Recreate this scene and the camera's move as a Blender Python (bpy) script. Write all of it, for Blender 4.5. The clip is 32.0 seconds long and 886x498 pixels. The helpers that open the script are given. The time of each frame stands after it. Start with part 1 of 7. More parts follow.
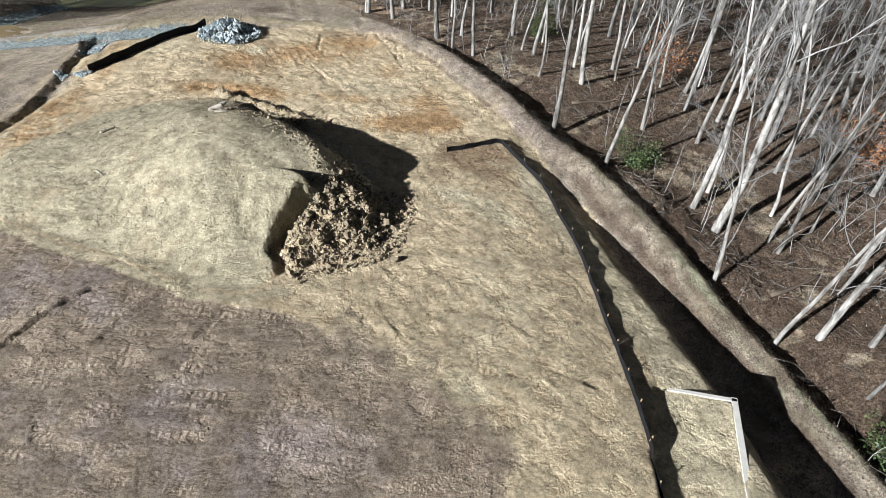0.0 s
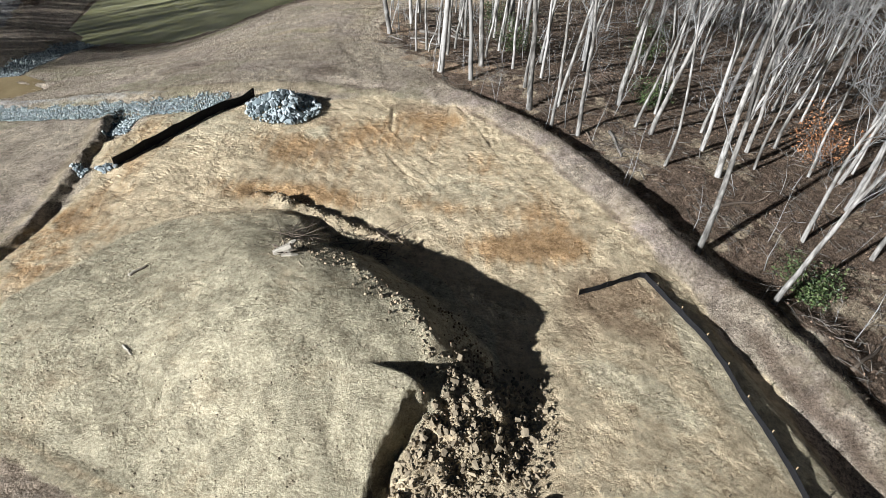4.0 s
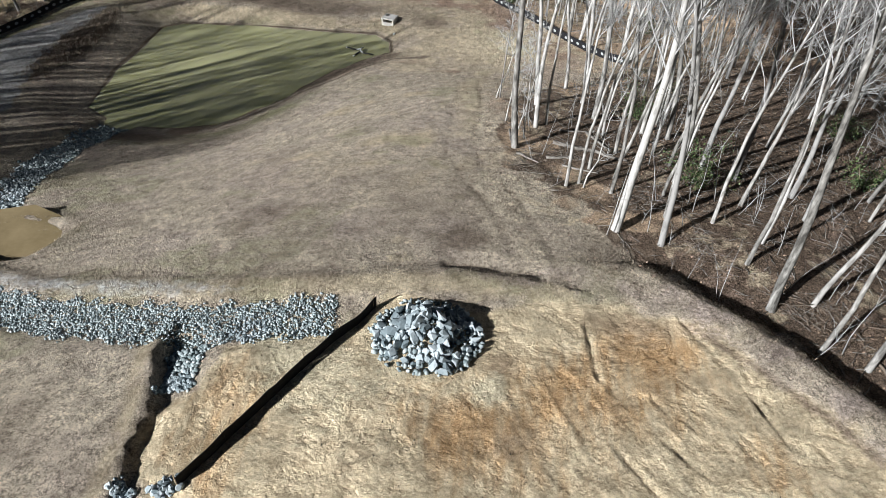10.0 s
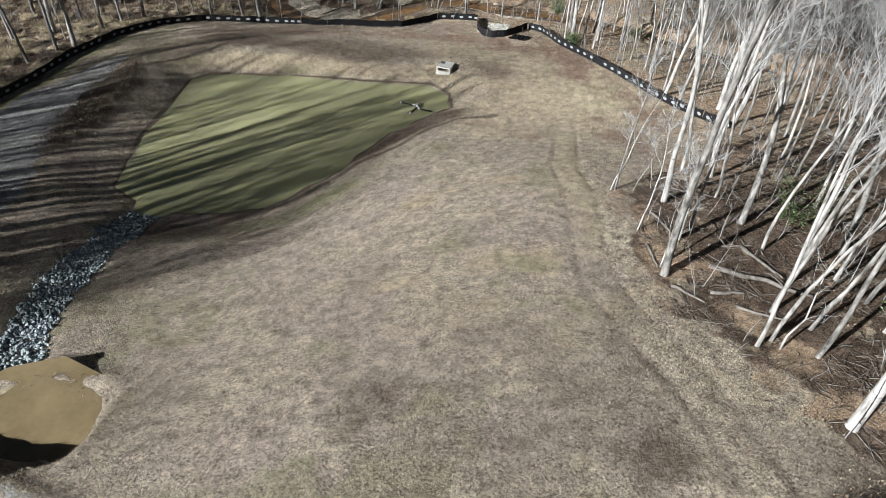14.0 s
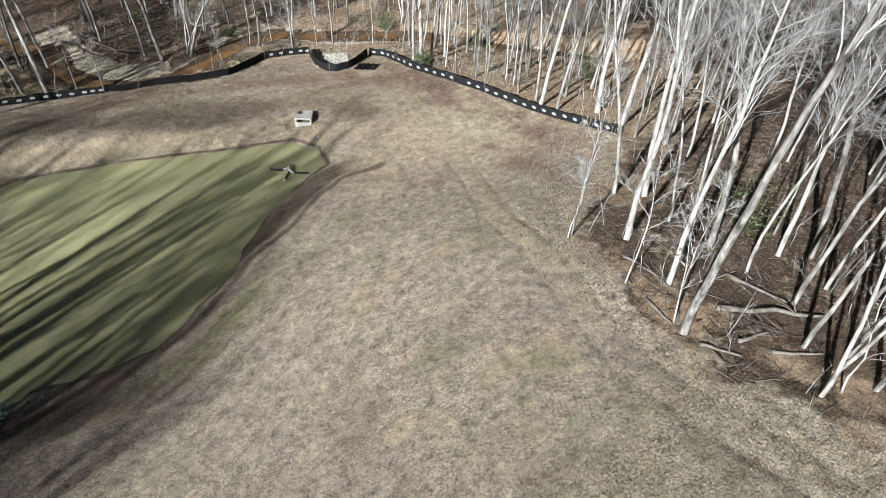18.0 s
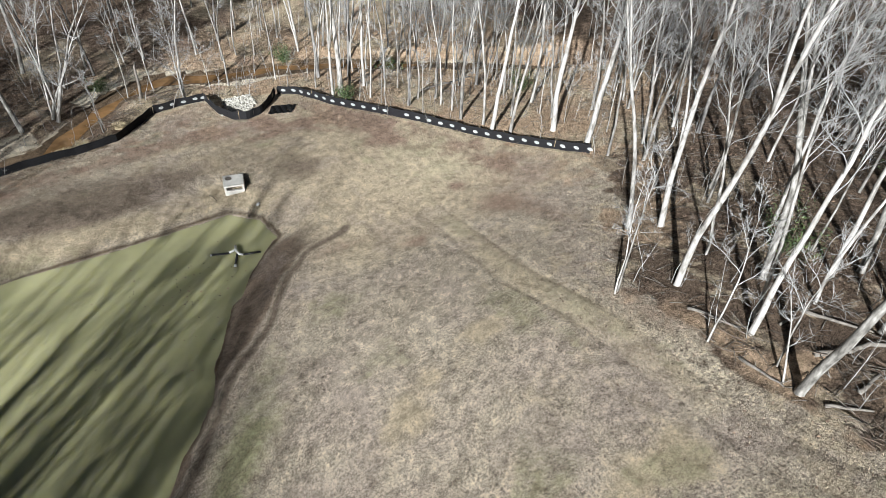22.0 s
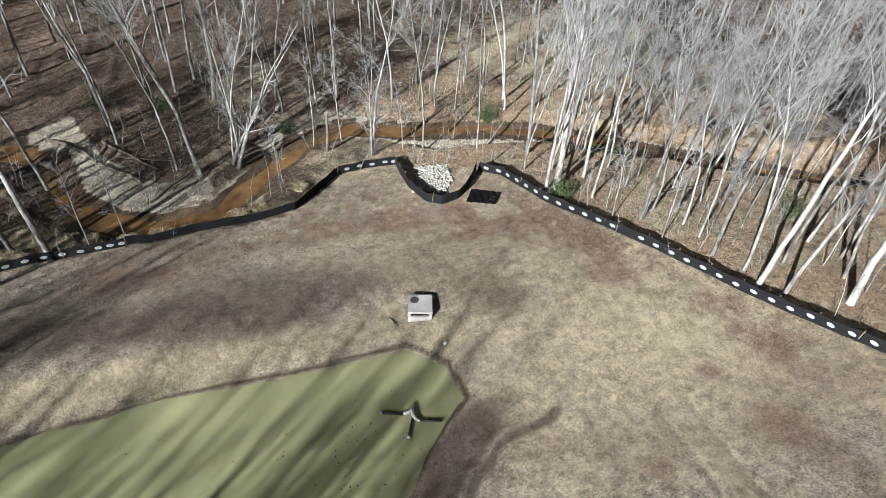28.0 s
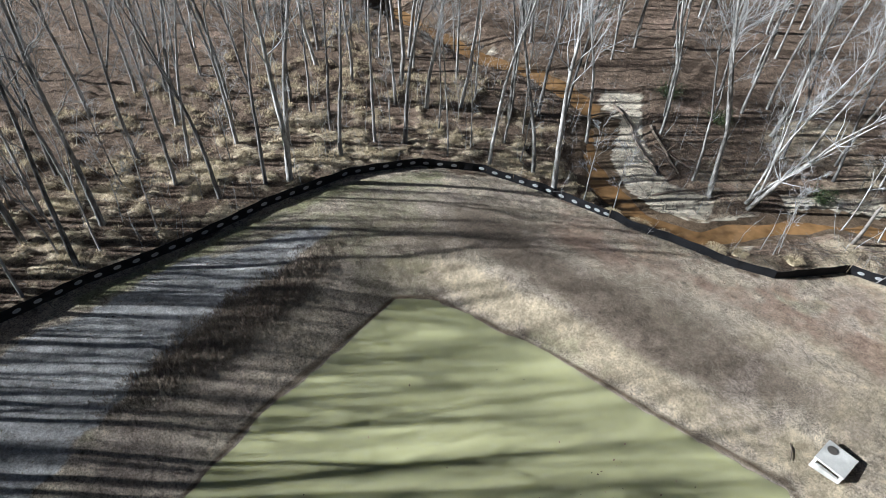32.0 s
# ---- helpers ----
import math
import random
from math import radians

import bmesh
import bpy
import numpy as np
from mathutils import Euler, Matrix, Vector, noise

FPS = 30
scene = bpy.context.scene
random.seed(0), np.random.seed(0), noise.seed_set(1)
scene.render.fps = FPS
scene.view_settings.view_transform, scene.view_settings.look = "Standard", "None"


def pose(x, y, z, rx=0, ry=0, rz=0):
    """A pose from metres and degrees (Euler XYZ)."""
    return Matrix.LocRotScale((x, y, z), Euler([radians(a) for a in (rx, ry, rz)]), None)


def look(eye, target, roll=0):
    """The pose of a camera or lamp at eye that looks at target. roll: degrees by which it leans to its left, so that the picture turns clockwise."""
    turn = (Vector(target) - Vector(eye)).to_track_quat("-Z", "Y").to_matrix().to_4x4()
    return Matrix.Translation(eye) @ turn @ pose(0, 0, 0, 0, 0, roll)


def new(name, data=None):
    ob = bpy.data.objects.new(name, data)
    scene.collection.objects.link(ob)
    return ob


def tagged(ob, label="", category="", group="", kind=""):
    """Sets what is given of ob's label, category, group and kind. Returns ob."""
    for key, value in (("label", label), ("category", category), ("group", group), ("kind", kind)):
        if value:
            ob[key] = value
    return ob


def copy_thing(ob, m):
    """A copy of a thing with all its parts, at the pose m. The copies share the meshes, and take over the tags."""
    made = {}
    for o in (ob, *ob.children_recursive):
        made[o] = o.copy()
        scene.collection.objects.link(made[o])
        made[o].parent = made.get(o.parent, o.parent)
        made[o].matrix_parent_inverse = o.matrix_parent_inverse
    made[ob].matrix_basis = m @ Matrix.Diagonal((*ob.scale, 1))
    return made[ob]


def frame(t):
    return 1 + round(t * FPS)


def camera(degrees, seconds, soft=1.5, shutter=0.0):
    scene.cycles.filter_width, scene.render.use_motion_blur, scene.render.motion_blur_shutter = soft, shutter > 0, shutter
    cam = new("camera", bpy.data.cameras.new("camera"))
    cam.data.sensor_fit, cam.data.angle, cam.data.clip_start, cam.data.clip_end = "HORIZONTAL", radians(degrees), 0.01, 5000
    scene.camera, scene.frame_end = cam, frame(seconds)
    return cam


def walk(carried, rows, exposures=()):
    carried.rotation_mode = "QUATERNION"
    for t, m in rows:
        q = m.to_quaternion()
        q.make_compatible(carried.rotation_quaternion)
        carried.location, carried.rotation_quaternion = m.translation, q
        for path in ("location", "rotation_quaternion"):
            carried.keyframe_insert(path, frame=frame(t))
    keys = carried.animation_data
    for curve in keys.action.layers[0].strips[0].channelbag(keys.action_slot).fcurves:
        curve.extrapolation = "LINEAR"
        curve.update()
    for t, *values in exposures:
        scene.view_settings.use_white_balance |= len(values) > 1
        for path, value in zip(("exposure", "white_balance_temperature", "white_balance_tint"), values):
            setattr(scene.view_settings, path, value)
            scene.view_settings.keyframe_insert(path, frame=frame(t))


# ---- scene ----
cam = camera(70.5, 32.0, soft=0.5)
METRES, EYE, TILT, LEAN, TURN = 90.0, 30.0, 0.0, 0.0, 0.0
ROWS = [
    (0.0, 0.0, 0.0, 0.0, 2.74, -41.96, -3.05),
    (0.5, -0.01, 0.014, -0.0008, 2.64, -41.93, -3.06),
    (1.0, -0.019, 0.0286, -0.0013, 2.62, -41.92, -3.0),
    (1.5, -0.0275, 0.044, -0.0019, 2.62, -41.94, -2.99),
    (2.0, -0.0354, 0.0598, -0.0032, 2.58, -41.84, -2.99),
    (2.5, -0.0428, 0.0767, -0.0038, 2.57, -41.88, -2.95),
    (3.0, -0.0504, 0.0936, -0.0044, 2.91, -41.89, -2.93),
    (3.5, -0.0577, 0.1109, -0.0048, 3.84, -41.92, -2.89),
    (5.5, -0.0903, 0.177, -0.0073, 4.67, -41.81, -2.87),
    (6.0, -0.1006, 0.1929, -0.0078, 4.76, -41.91, -2.87),
    (6.5, -0.1107, 0.2084, -0.0087, 4.87, -41.91, -2.82),
    (7.0, -0.1211, 0.2236, -0.0098, 4.87, -41.87, -2.82),
    (7.5, -0.1307, 0.2392, -0.0105, 4.97, -41.89, -2.81),
    (8.0, -0.1406, 0.2554, -0.0109, 5.01, -41.94, -2.79),
    (8.5, -0.1505, 0.272, -0.011, 5.05, -41.97, -2.76),
    (9.0, -0.1603, 0.2894, -0.0108, 5.14, -41.95, -2.74),
    (9.5, -0.1707, 0.3072, -0.0104, 5.07, -41.91, -2.76),
    (10.0, -0.1804, 0.3255, -0.0097, 5.14, -41.95, -2.7),
    (10.5, -0.1912, 0.3429, -0.0095, 5.17, -41.93, -2.77),
    (11.0, -0.2019, 0.3596, -0.0095, 5.21, -41.95, -2.7),
    (11.5, -0.2133, 0.3753, -0.0093, 5.25, -41.98, -2.66),
    (12.0, -0.2252, 0.3904, -0.0092, 5.28, -41.98, -2.66),
    (12.5, -0.2375, 0.405, -0.0087, 5.32, -41.97, -2.72),
    (13.0, -0.2502, 0.4199, -0.0084, 5.31, -41.94, -2.72),
    (13.5, -0.2622, 0.435, -0.0079, 5.12, -41.92, -2.69),
    (14.0, -0.2732, 0.45, -0.0078, 4.66, -41.9, -2.59),
    (14.5, -0.2835, 0.4641, -0.0079, 3.19, -41.84, -2.51),
    (16.5, -0.3242, 0.5144, -0.0071, -6.79, -41.48, -2.78),
    (17.0, -0.3338, 0.5272, -0.0076, -9.83, -41.38, -2.66),
    (17.5, -0.3443, 0.5396, -0.0077, -12.95, -41.35, -2.62),
    (18.0, -0.3555, 0.552, -0.0077, -16.57, -41.28, -2.6),
    (18.5, -0.3659, 0.565, -0.0084, -20.17, -41.21, -2.52),
    (19.0, -0.3758, 0.5788, -0.0091, -23.47, -41.14, -2.51),
    (19.5, -0.3835, 0.5933, -0.0106, -26.81, -41.07, -2.44),
    (20.0, -0.3909, 0.6096, -0.0112, -29.21, -41.08, -2.41),
    (20.5, -0.397, 0.6261, -0.012, -30.44, -41.08, -2.43),
    (21.0, -0.4024, 0.6418, -0.0127, -31.21, -41.03, -2.51),
    (21.5, -0.4058, 0.6566, -0.0128, -31.61, -41.11, -2.39),
    (22.0, -0.4119, 0.671, -0.0129, -31.84, -41.03, -2.55),
    (22.5, -0.4171, 0.6881, -0.0113, -31.94, -41.19, -2.59),
    (23.0, -0.4209, 0.7063, -0.011, -31.95, -41.27, -2.53),
    (23.5, -0.4248, 0.7256, -0.0109, -32.1, -41.35, -2.62),
    (24.0, -0.4258, 0.7462, -0.0117, -31.25, -41.4, -2.65),
    (24.5, -0.4249, 0.7666, -0.0122, -28.09, -41.58, -2.74),
    (25.0, -0.4231, 0.7839, -0.0118, -24.88, -41.76, -2.79),
    (25.5, -0.4187, 0.8003, -0.0119, -20.53, -41.94, -2.78),
    (26.0, -0.4139, 0.8165, -0.0123, -18.41, -42.04, -2.77),
    (26.5, -0.4084, 0.8327, -0.0126, -17.28, -42.13, -2.71),
    (28.5, -0.3975, 0.8668, -0.0109, -14.63, -42.17, -2.95),
    (29.0, -0.3967, 0.8667, -0.0106, -9.23, -42.36, -2.95),
    (29.5, -0.3959, 0.8669, -0.0103, -1.24, -42.68, -2.86),
    (30.0, -0.3952, 0.8673, -0.0101, 7.85, -42.98, -2.68),
    (30.5, -0.3946, 0.8679, -0.01, 16.38, -43.19, -2.47),
    (31.0, -0.3942, 0.8685, -0.0103, 24.6, -43.32, -2.27),
    (31.5, -0.394, 0.8691, -0.0104, 31.6, -43.42, -2.07),
    (32.0, -0.3941, 0.8697, -0.0107, 37.66, -43.47, -1.9),
]
walk(cam, [(t, pose(0, 0, EYE, TILT, LEAN, TURN) @ pose(METRES * x, METRES * y, METRES * z, 90 + pitch, roll, yaw)) for t, x, y, z, yaw, pitch, roll in ROWS],
     exposures=[(0.0, 1.04, 5860, 9), (11.0, 1.0, 5860, 9), (19.0, 1.2, 5900, 8), (27.0, 1.2, 5860, 8), (29.0, 1.22, 5760, 8), (31.0, 1.5, 5560, 8), (32.0, 1.62, 5520, 8)])

# ---- light ----
SUN_AZ, SUN_EL = 41.0, 26.0          # the way the light travels over the ground, and its height, degrees
fall = Vector((math.cos(radians(SUN_AZ)) * math.cos(radians(SUN_EL)), math.sin(radians(SUN_AZ)) * math.cos(radians(SUN_EL)), -math.sin(radians(SUN_EL))))
world = bpy.data.worlds.new("world")
scene.world = world
world.use_nodes = True
wn = world.node_tree.nodes
sky = wn.new("ShaderNodeTexSky")
sky.sky_type, sky.sun_disc = "NISHITA", False
sky.sun_elevation, sky.sun_rotation = radians(SUN_EL), math.atan2(-fall.x, -fall.y)
wn["Background"].inputs["Strength"].default_value = 0.0056
world.node_tree.links.new(sky.outputs[0], wn["Background"].inputs["Color"])
sun = new("sun", bpy.data.lights.new("sun", "SUN"))
sun.data.energy, sun.data.angle, sun.data.color = 5.0, radians(0.7), (1.0, 0.955, 0.885)
sun.matrix_world = look(-fall * 200, (0, 0, 0))

# ---- plan: polylines and heights in metres ----
SPOTS = np.array([
    (-1.5, 14.5, 10.35), (10, 16, 8.95), (-15, 17.0, 10.4), (-2, 24.5, 9.6), (2, 33.4, 9.1), (-13, 40, 9.2), (-25, 38.8, 9.1), (-20, 47.4, 9.2),
    (-10.7, 46, 9.1), (1.5, 43, 9.3), (-1.7, 50.7, 8.7), (7, 37.2, 8.5), (11, 34, 7.2), (16.6, 25.7, 6.1), (-8, 56, 8.0), (-13.5, 66, 6.0),
    (4.6, 31, 8.9), (5.4, 29.5, 8.8), (6.8, 22.8, 9.0), (1.5, 26.9, 9.4), (-3.1, 16.3, 10.2), (-2.5, 21.4, 9.75), (-18.1, 21.3, 9.8), (-14.5, 20.2, 10.05),
    (-21.9, 32.5, 9.4), (-24.5, 36.7, 8.9), (-18.8, 36.2, 9.4), (2.2, 36.1, 9.3), (-4.5, 44.6, 9.25), (-8, 41, 9.25)])
SPOTS_FIELD = np.array([
    (-11.5, 74.5, 4.9), (-21.8, 65.7, 5.6), (-21.8, 78.4, 2.7), (-41, 78, -2.3), (-46, 59, 1.8), (-28, 45.2, 8.4), (-19.3, 93.5, -1.4), (-11.8, 94.6, -1.0),
    (-2, 91.5, 1.0), (-7.5, 104.4, -1.2), (-13.6, 115.7, -2.3), (-25, 122, -4.0), (-40, 124, -4.3), (-53, 118.5, -3.9), (-62, 103, -1.5),
    (-19, 104, -1.3), (-37, 106.4, -1.9), (-42.4, 107.2, -1.5), (-29, 107.5, -1.9), (-52.5, 106.3, -1.4)])
SPOTS_FAR = np.array([
    (16, 50, 7.2), (26, 25, 6.6), (12, 70, 5.0), (14, 90, 1.8), (5, 110, -2.6), (-5, 132, -4.5), (-30, 142, -4.6), (-70, 125, -3.6), (-88, 100, -2.4),
    (-72, 72, 1.0), (-62, 50, 4.5), (-62, 25, 9), (34, 110, 0), (42, 60, 5.4), (-92, 152, -3.2), (-30, 3, 10.8), (30, 0, 7.5)])
POND_Z, CREEK_Z = -2.85, -5.1
POND = [(-54.6, 99.6), (-52.7, 101.2), (-43.4, 102.2), (-35.2, 102.3), (-29.5, 102.7), (-27.5, 100.8), (-27.0, 98.1), (-29.3, 96.2), (-32.5, 92.6),
        (-34.4, 89.0), (-37.2, 84.0), (-41.3, 79.4), (-45.5, 78.0), (-49.6, 77.8), (-53.7, 80.5), (-54.9, 88.0)]
PUDDLE = [(-47.6, 57.2), (-46.6, 58.1), (-44.6, 58.9), (-42.2, 58.0), (-41.2, 55.6), (-41.8, 53.8), (-42.9, 53.1), (-45.4, 53.4), (-47.2, 55.2)]
PUDDLE_Z = 2.5
MOUND = [(-24.0, 23.8), (-21.2, 22.4), (-18.2, 21.2), (-14.6, 20.1), (-12.6, 19.3), (-10.6, 18.5), (-8.4, 18.3), (-7.4, 19.6), (-7.5, 21.6), (-6.6, 22.9), (-5.0, 24.0), (-3.6, 26.2), (-3.9, 28.8), (-6.0, 31.6), (-8.8, 33.4),
         (-11.6, 35.0), (-14.5, 36.2), (-18.6, 35.4), (-21.6, 33.0), (-24.6, 28.5)]
RUBBLE = [(-8.2, 24.4), (-8.4, 22.4), (-8.2, 20.8), (-7.0, 19.5), (-6.0, 20.4), (-4.4, 21.2), (-2.9, 22.4), (-2.3, 24.4), (-2.6, 26.0), (-5.0, 26.6)]
MOUND_EDGE = [(-5.6, 22.0), (-5.9, 24.0), (-6.5, 25.8), (-7.7, 27.4), (-9.6, 29.0), (-11.4, 30.2), (-13.2, 31.0), (-15.0, 32.6), (-17.5, 34.2)]
SPOIL = [(-16.2, 36.9), (-14.0, 36.2), (-12.0, 35.3), (-10.2, 34.5), (-8.6, 33.8)]
MOUND_TOP = np.array([(-12.8, 29.1, 12.5), (-12.6, 33.6, 10.6), (-7.7, 27.5, 12.35), (-20.0, 30.5, 10.2), (-18.7, 34.9, 9.7), (-10.4, 27.4, 12.75), (-9.8, 22.8, 12.1), (-18.3, 22.4, 9.95),
                      (-12.8, 20.3, 10.2), (-21.9, 32.5, 9.5), (-8.2, 20.8, 10.7), (-17.3, 25.2, 10.7), (-8.9, 23.1, 12.05), (-10.2, 24.5, 12.55), (-15.1, 23.8, 11.05), (-14.5, 20.6, 10.2),
                      (-21.5, 25.6, 10.3), (-7.4, 23.4, 12.3), (-8.0, 21.9, 11.35), (-12.4, 25.3, 12.65), (-6.4, 25.2, 12.6), (-10.6, 18.9, 10.2), (-8.6, 18.8, 10.15), (-15.5, 27.5, 11.8), (-16.0, 31.5, 11.0)])
BERM = [(-14, 51.0), (-8, 51.6), (-4.8, 48.9), (-0.9, 44.9), (1.3, 41.5), (4.1, 37.8), (6.6, 34.4), (9.1, 31.0), (11.5, 27.4), (13.9, 23.0), (16.0, 19.0), (17.8, 15.4), (19.6, 11.6), (23.0, 4.0)]
LIP_E = [(4.2, 33.2), (5.3, 30.9), (6.6, 28.7), (7.7, 26.4), (8.7, 24.1), (9.5, 21.8), (10.4, 19.5), (11.1, 16.9), (11.6, 15.0), (12.6, 11.0), (13.2, 4.0)]
DITCH_W = [(-28.2, 45.5), (-27.0, 41.7), (-26.7, 39.0), (-26.4, 36.0), (-26.3, 34.0), (-26.6, 31.4), (-27.6, 28.0), (-30.0, 22.0)]
RIPRAP_N = [(-46.0, 51.2), (-43.0, 49.6), (-38.5, 47.9), (-33.5, 46.85), (-28.5, 46.2), (-25.5, 46.3), (-21.5, 46.9)]
RIPRAP_BR = [(-27.2, 45.0), (-26.8, 42.6)]
RIPRAP_W = [(-49.7, 77.3), (-50.4, 70.3), (-50.0, 65.6), (-48.6, 61.0), (-47.2, 58.4)]
TRACK = [(-9.5, 96.6), (-13.4, 98.4), (-15.7, 94.5), (-16.3, 88.0), (-17.3, 81.0), (-17.0, 75.8), (-17.0, 72.4), (-17.2, 68.4), (-17.0, 64.4), (-15.6, 60.6), (-14.2, 57.6), (-12.6, 51.6)]
CREEK = [(-90, 139), (-72, 136), (-66, 137), (-60, 135.4), (-55.3, 132.8), (-53.4, 126.6), (-49.6, 122.6), (-45.6, 121.2), (-41, 121.9), (-37.2, 126.4), (-33.5, 131.0),
         (-28.5, 133.4), (-23.2, 131.4), (-17.0, 130.4), (-9.7, 128.6), (-2.9, 124.6), (5.9, 119.3), (18, 112), (40, 105)]
SAND_W = [(-58.5, 139.0), (-54.5, 139.6), (-51.0, 132.4), (-46.1, 127.1), (-42.0, 127.6), (-41.6, 124.6), (-46.3, 122.7), (-52.3, 125.6), (-55.2, 129.8)]
SAND_E = [(-24.0, 129.5), (-20.0, 130.2), (-15.5, 130.0), (-11.3, 128.2), (-11.9, 126.2), (-17.0, 126.9), (-21.4, 127.9)]
SAND_F = [(-2.5, 124.3), (2.2, 122.9), (5.8, 119.8), (4.2, 118.0), (-1.7, 122.1)]
SAND_C = [(-37.5, 132.2), (-30.5, 136.6), (-26.0, 134.8), (-31.0, 132.6), (-35.4, 129.2)]
WOOD_E = [(24, 2), (18.6, 12.5), (16.6, 18.5), (14.6, 24.5), (11.6, 30.8), (7.2, 36.2), (4.6, 40.4), (0.5, 45.4), (-3.2, 49.2), (-7.4, 53.6), (-10.6, 57.8), (-12.6, 61.6), (-14.6, 66.2),
          (-15.3, 71.8), (-15.0, 76.2), (-11.4, 78.8), (-5.6, 84.2), (-2.4, 89.6), (-2.0, 91.4)]
FENCE_NE = [(-18.5, 121.2), (-17.0, 119.6), (-15.2, 114.2), (-11.2, 108.0), (-7.6, 102.2), (-4.5, 96.5), (-2.1, 91.2)]
FENCE_NOTCH = [(-25.3, 124.8), (-25.1, 120.4), (-24.3, 117.4), (-23.2, 116.6), (-21.6, 117.0), (-20.0, 119.0), (-18.7, 121.2)]
FENCE_N = [(-30.6, 124.4), (-28.2, 124.9), (-25.3, 124.9)]
FENCE_NW = [(-47.5, 117.6), (-42.0, 118.0), (-37.6, 118.3), (-34.8, 119.3), (-30.7, 124.4)]
FENCE_W = [(-70.3, 76.0), (-70.0, 81.5), (-69.6, 86.7), (-68.5, 91.8), (-67.3, 99.9), (-65.9, 107.0), (-62.9, 112.4), (-58.8, 115.6), (-53.4, 117.2), (-47.6, 117.6)]
FENCE_PAD = [(-0.2, 31.7), (3.1, 33.7), (5.5, 29.8), (6.9, 24.7), (7.7, 17.5), (8.0, 14.5), (8.2, 10.6), (8.2, 7.0)]
FENCE_ROCK = [(-24.9, 38.7), (-22.4, 43.1), (-19.8, 47.5)]


def spline(q, p, z, lam=1.0):
    """Thin-plate surface through the spot heights p, z, at the places q."""
    def k(a, b):
        d2 = ((a[:, None, :] - b[None, :, :]) ** 2).sum(-1)
        return 0.5 * d2 * np.log(d2 + 1e-9)
    n = len(p)
    a = np.zeros((n + 3, n + 3))
    a[:n, :n], a[:n, n], a[:n, n + 1:], a[n, :n], a[n + 1:, :n] = k(p, p) + lam * np.eye(n), 1, p, 1, p.T
    w = np.linalg.solve(a, np.r_[z, 0, 0, 0])
    return k(q, p) @ w[:n] + w[n] + q @ w[n + 1:]


def smooth(v, lo, hi):
    t = np.clip((v - lo) / (hi - lo), 0, 1)
    return t * t * (3 - 2 * t)


def line_dist(x, y, line):
    """Distance to a polyline and the side: positive on its left."""
    best, side = np.full(x.shape, 1e9), np.zeros(x.shape)
    for (ax, ay), (bx, by) in zip(line, line[1:]):
        dx, dy = bx - ax, by - ay
        t = np.clip(((x - ax) * dx + (y - ay) * dy) / (dx * dx + dy * dy), 0, 1)
        d = np.hypot(x - ax - t * dx, y - ay - t * dy)
        near = d < best
        best = np.where(near, d, best)
        side = np.where(near, np.sign(dx * (y - ay) - dy * (x - ax)), side)
    return best, side


def inside(x, y, poly):
    """Signed distance to a closed outline: positive inside."""
    d, _ = line_dist(x, y, [*poly, poly[0]])
    c = np.zeros(x.shape, bool)
    for (ax, ay), (bx, by) in zip(poly, [*poly[1:], poly[0]]):
        if ay != by:
            c ^= ((ay > y) != (by > y)) & (x < (bx - ax) * (y - ay) / (by - ay) + ax)
    return np.where(c, d, -d)


def hash2(i, j, seed):
    h = np.sin(i * 127.1 + j * 311.7 + seed * 74.7) * 43758.5453
    return h - np.floor(h)


def value(x, y, scale, seed=0):
    """Smooth value noise, about -1 to 1."""
    u, v = x * scale, y * scale
    i, j = np.floor(u), np.floor(v)
    f, g = u - i, v - j
    f, g = f * f * (3 - 2 * f), g * g * (3 - 2 * g)
    a, b, c, d = hash2(i, j, seed), hash2(i + 1, j, seed), hash2(i, j + 1, seed), hash2(i + 1, j + 1, seed)
    return 2 * (a + (b - a) * f + (c - a) * g + (a - b - c + d) * f * g) - 1


def rough(x, y, scale, seed=0, octaves=3):
    return sum(value(x, y, scale * 2.1 ** o, seed + 13 * o) * 0.55 ** o for o in range(octaves))


ALL_SPOTS = np.vstack([SPOTS, SPOTS_FIELD, SPOTS_FAR])


def base_height(x, y):
    q = np.c_[np.clip(x, -92, 44).ravel(), np.clip(y, -4, 152).ravel()]
    return spline(q, ALL_SPOTS[:, :2], ALL_SPOTS[:, 2]).reshape(x.shape)


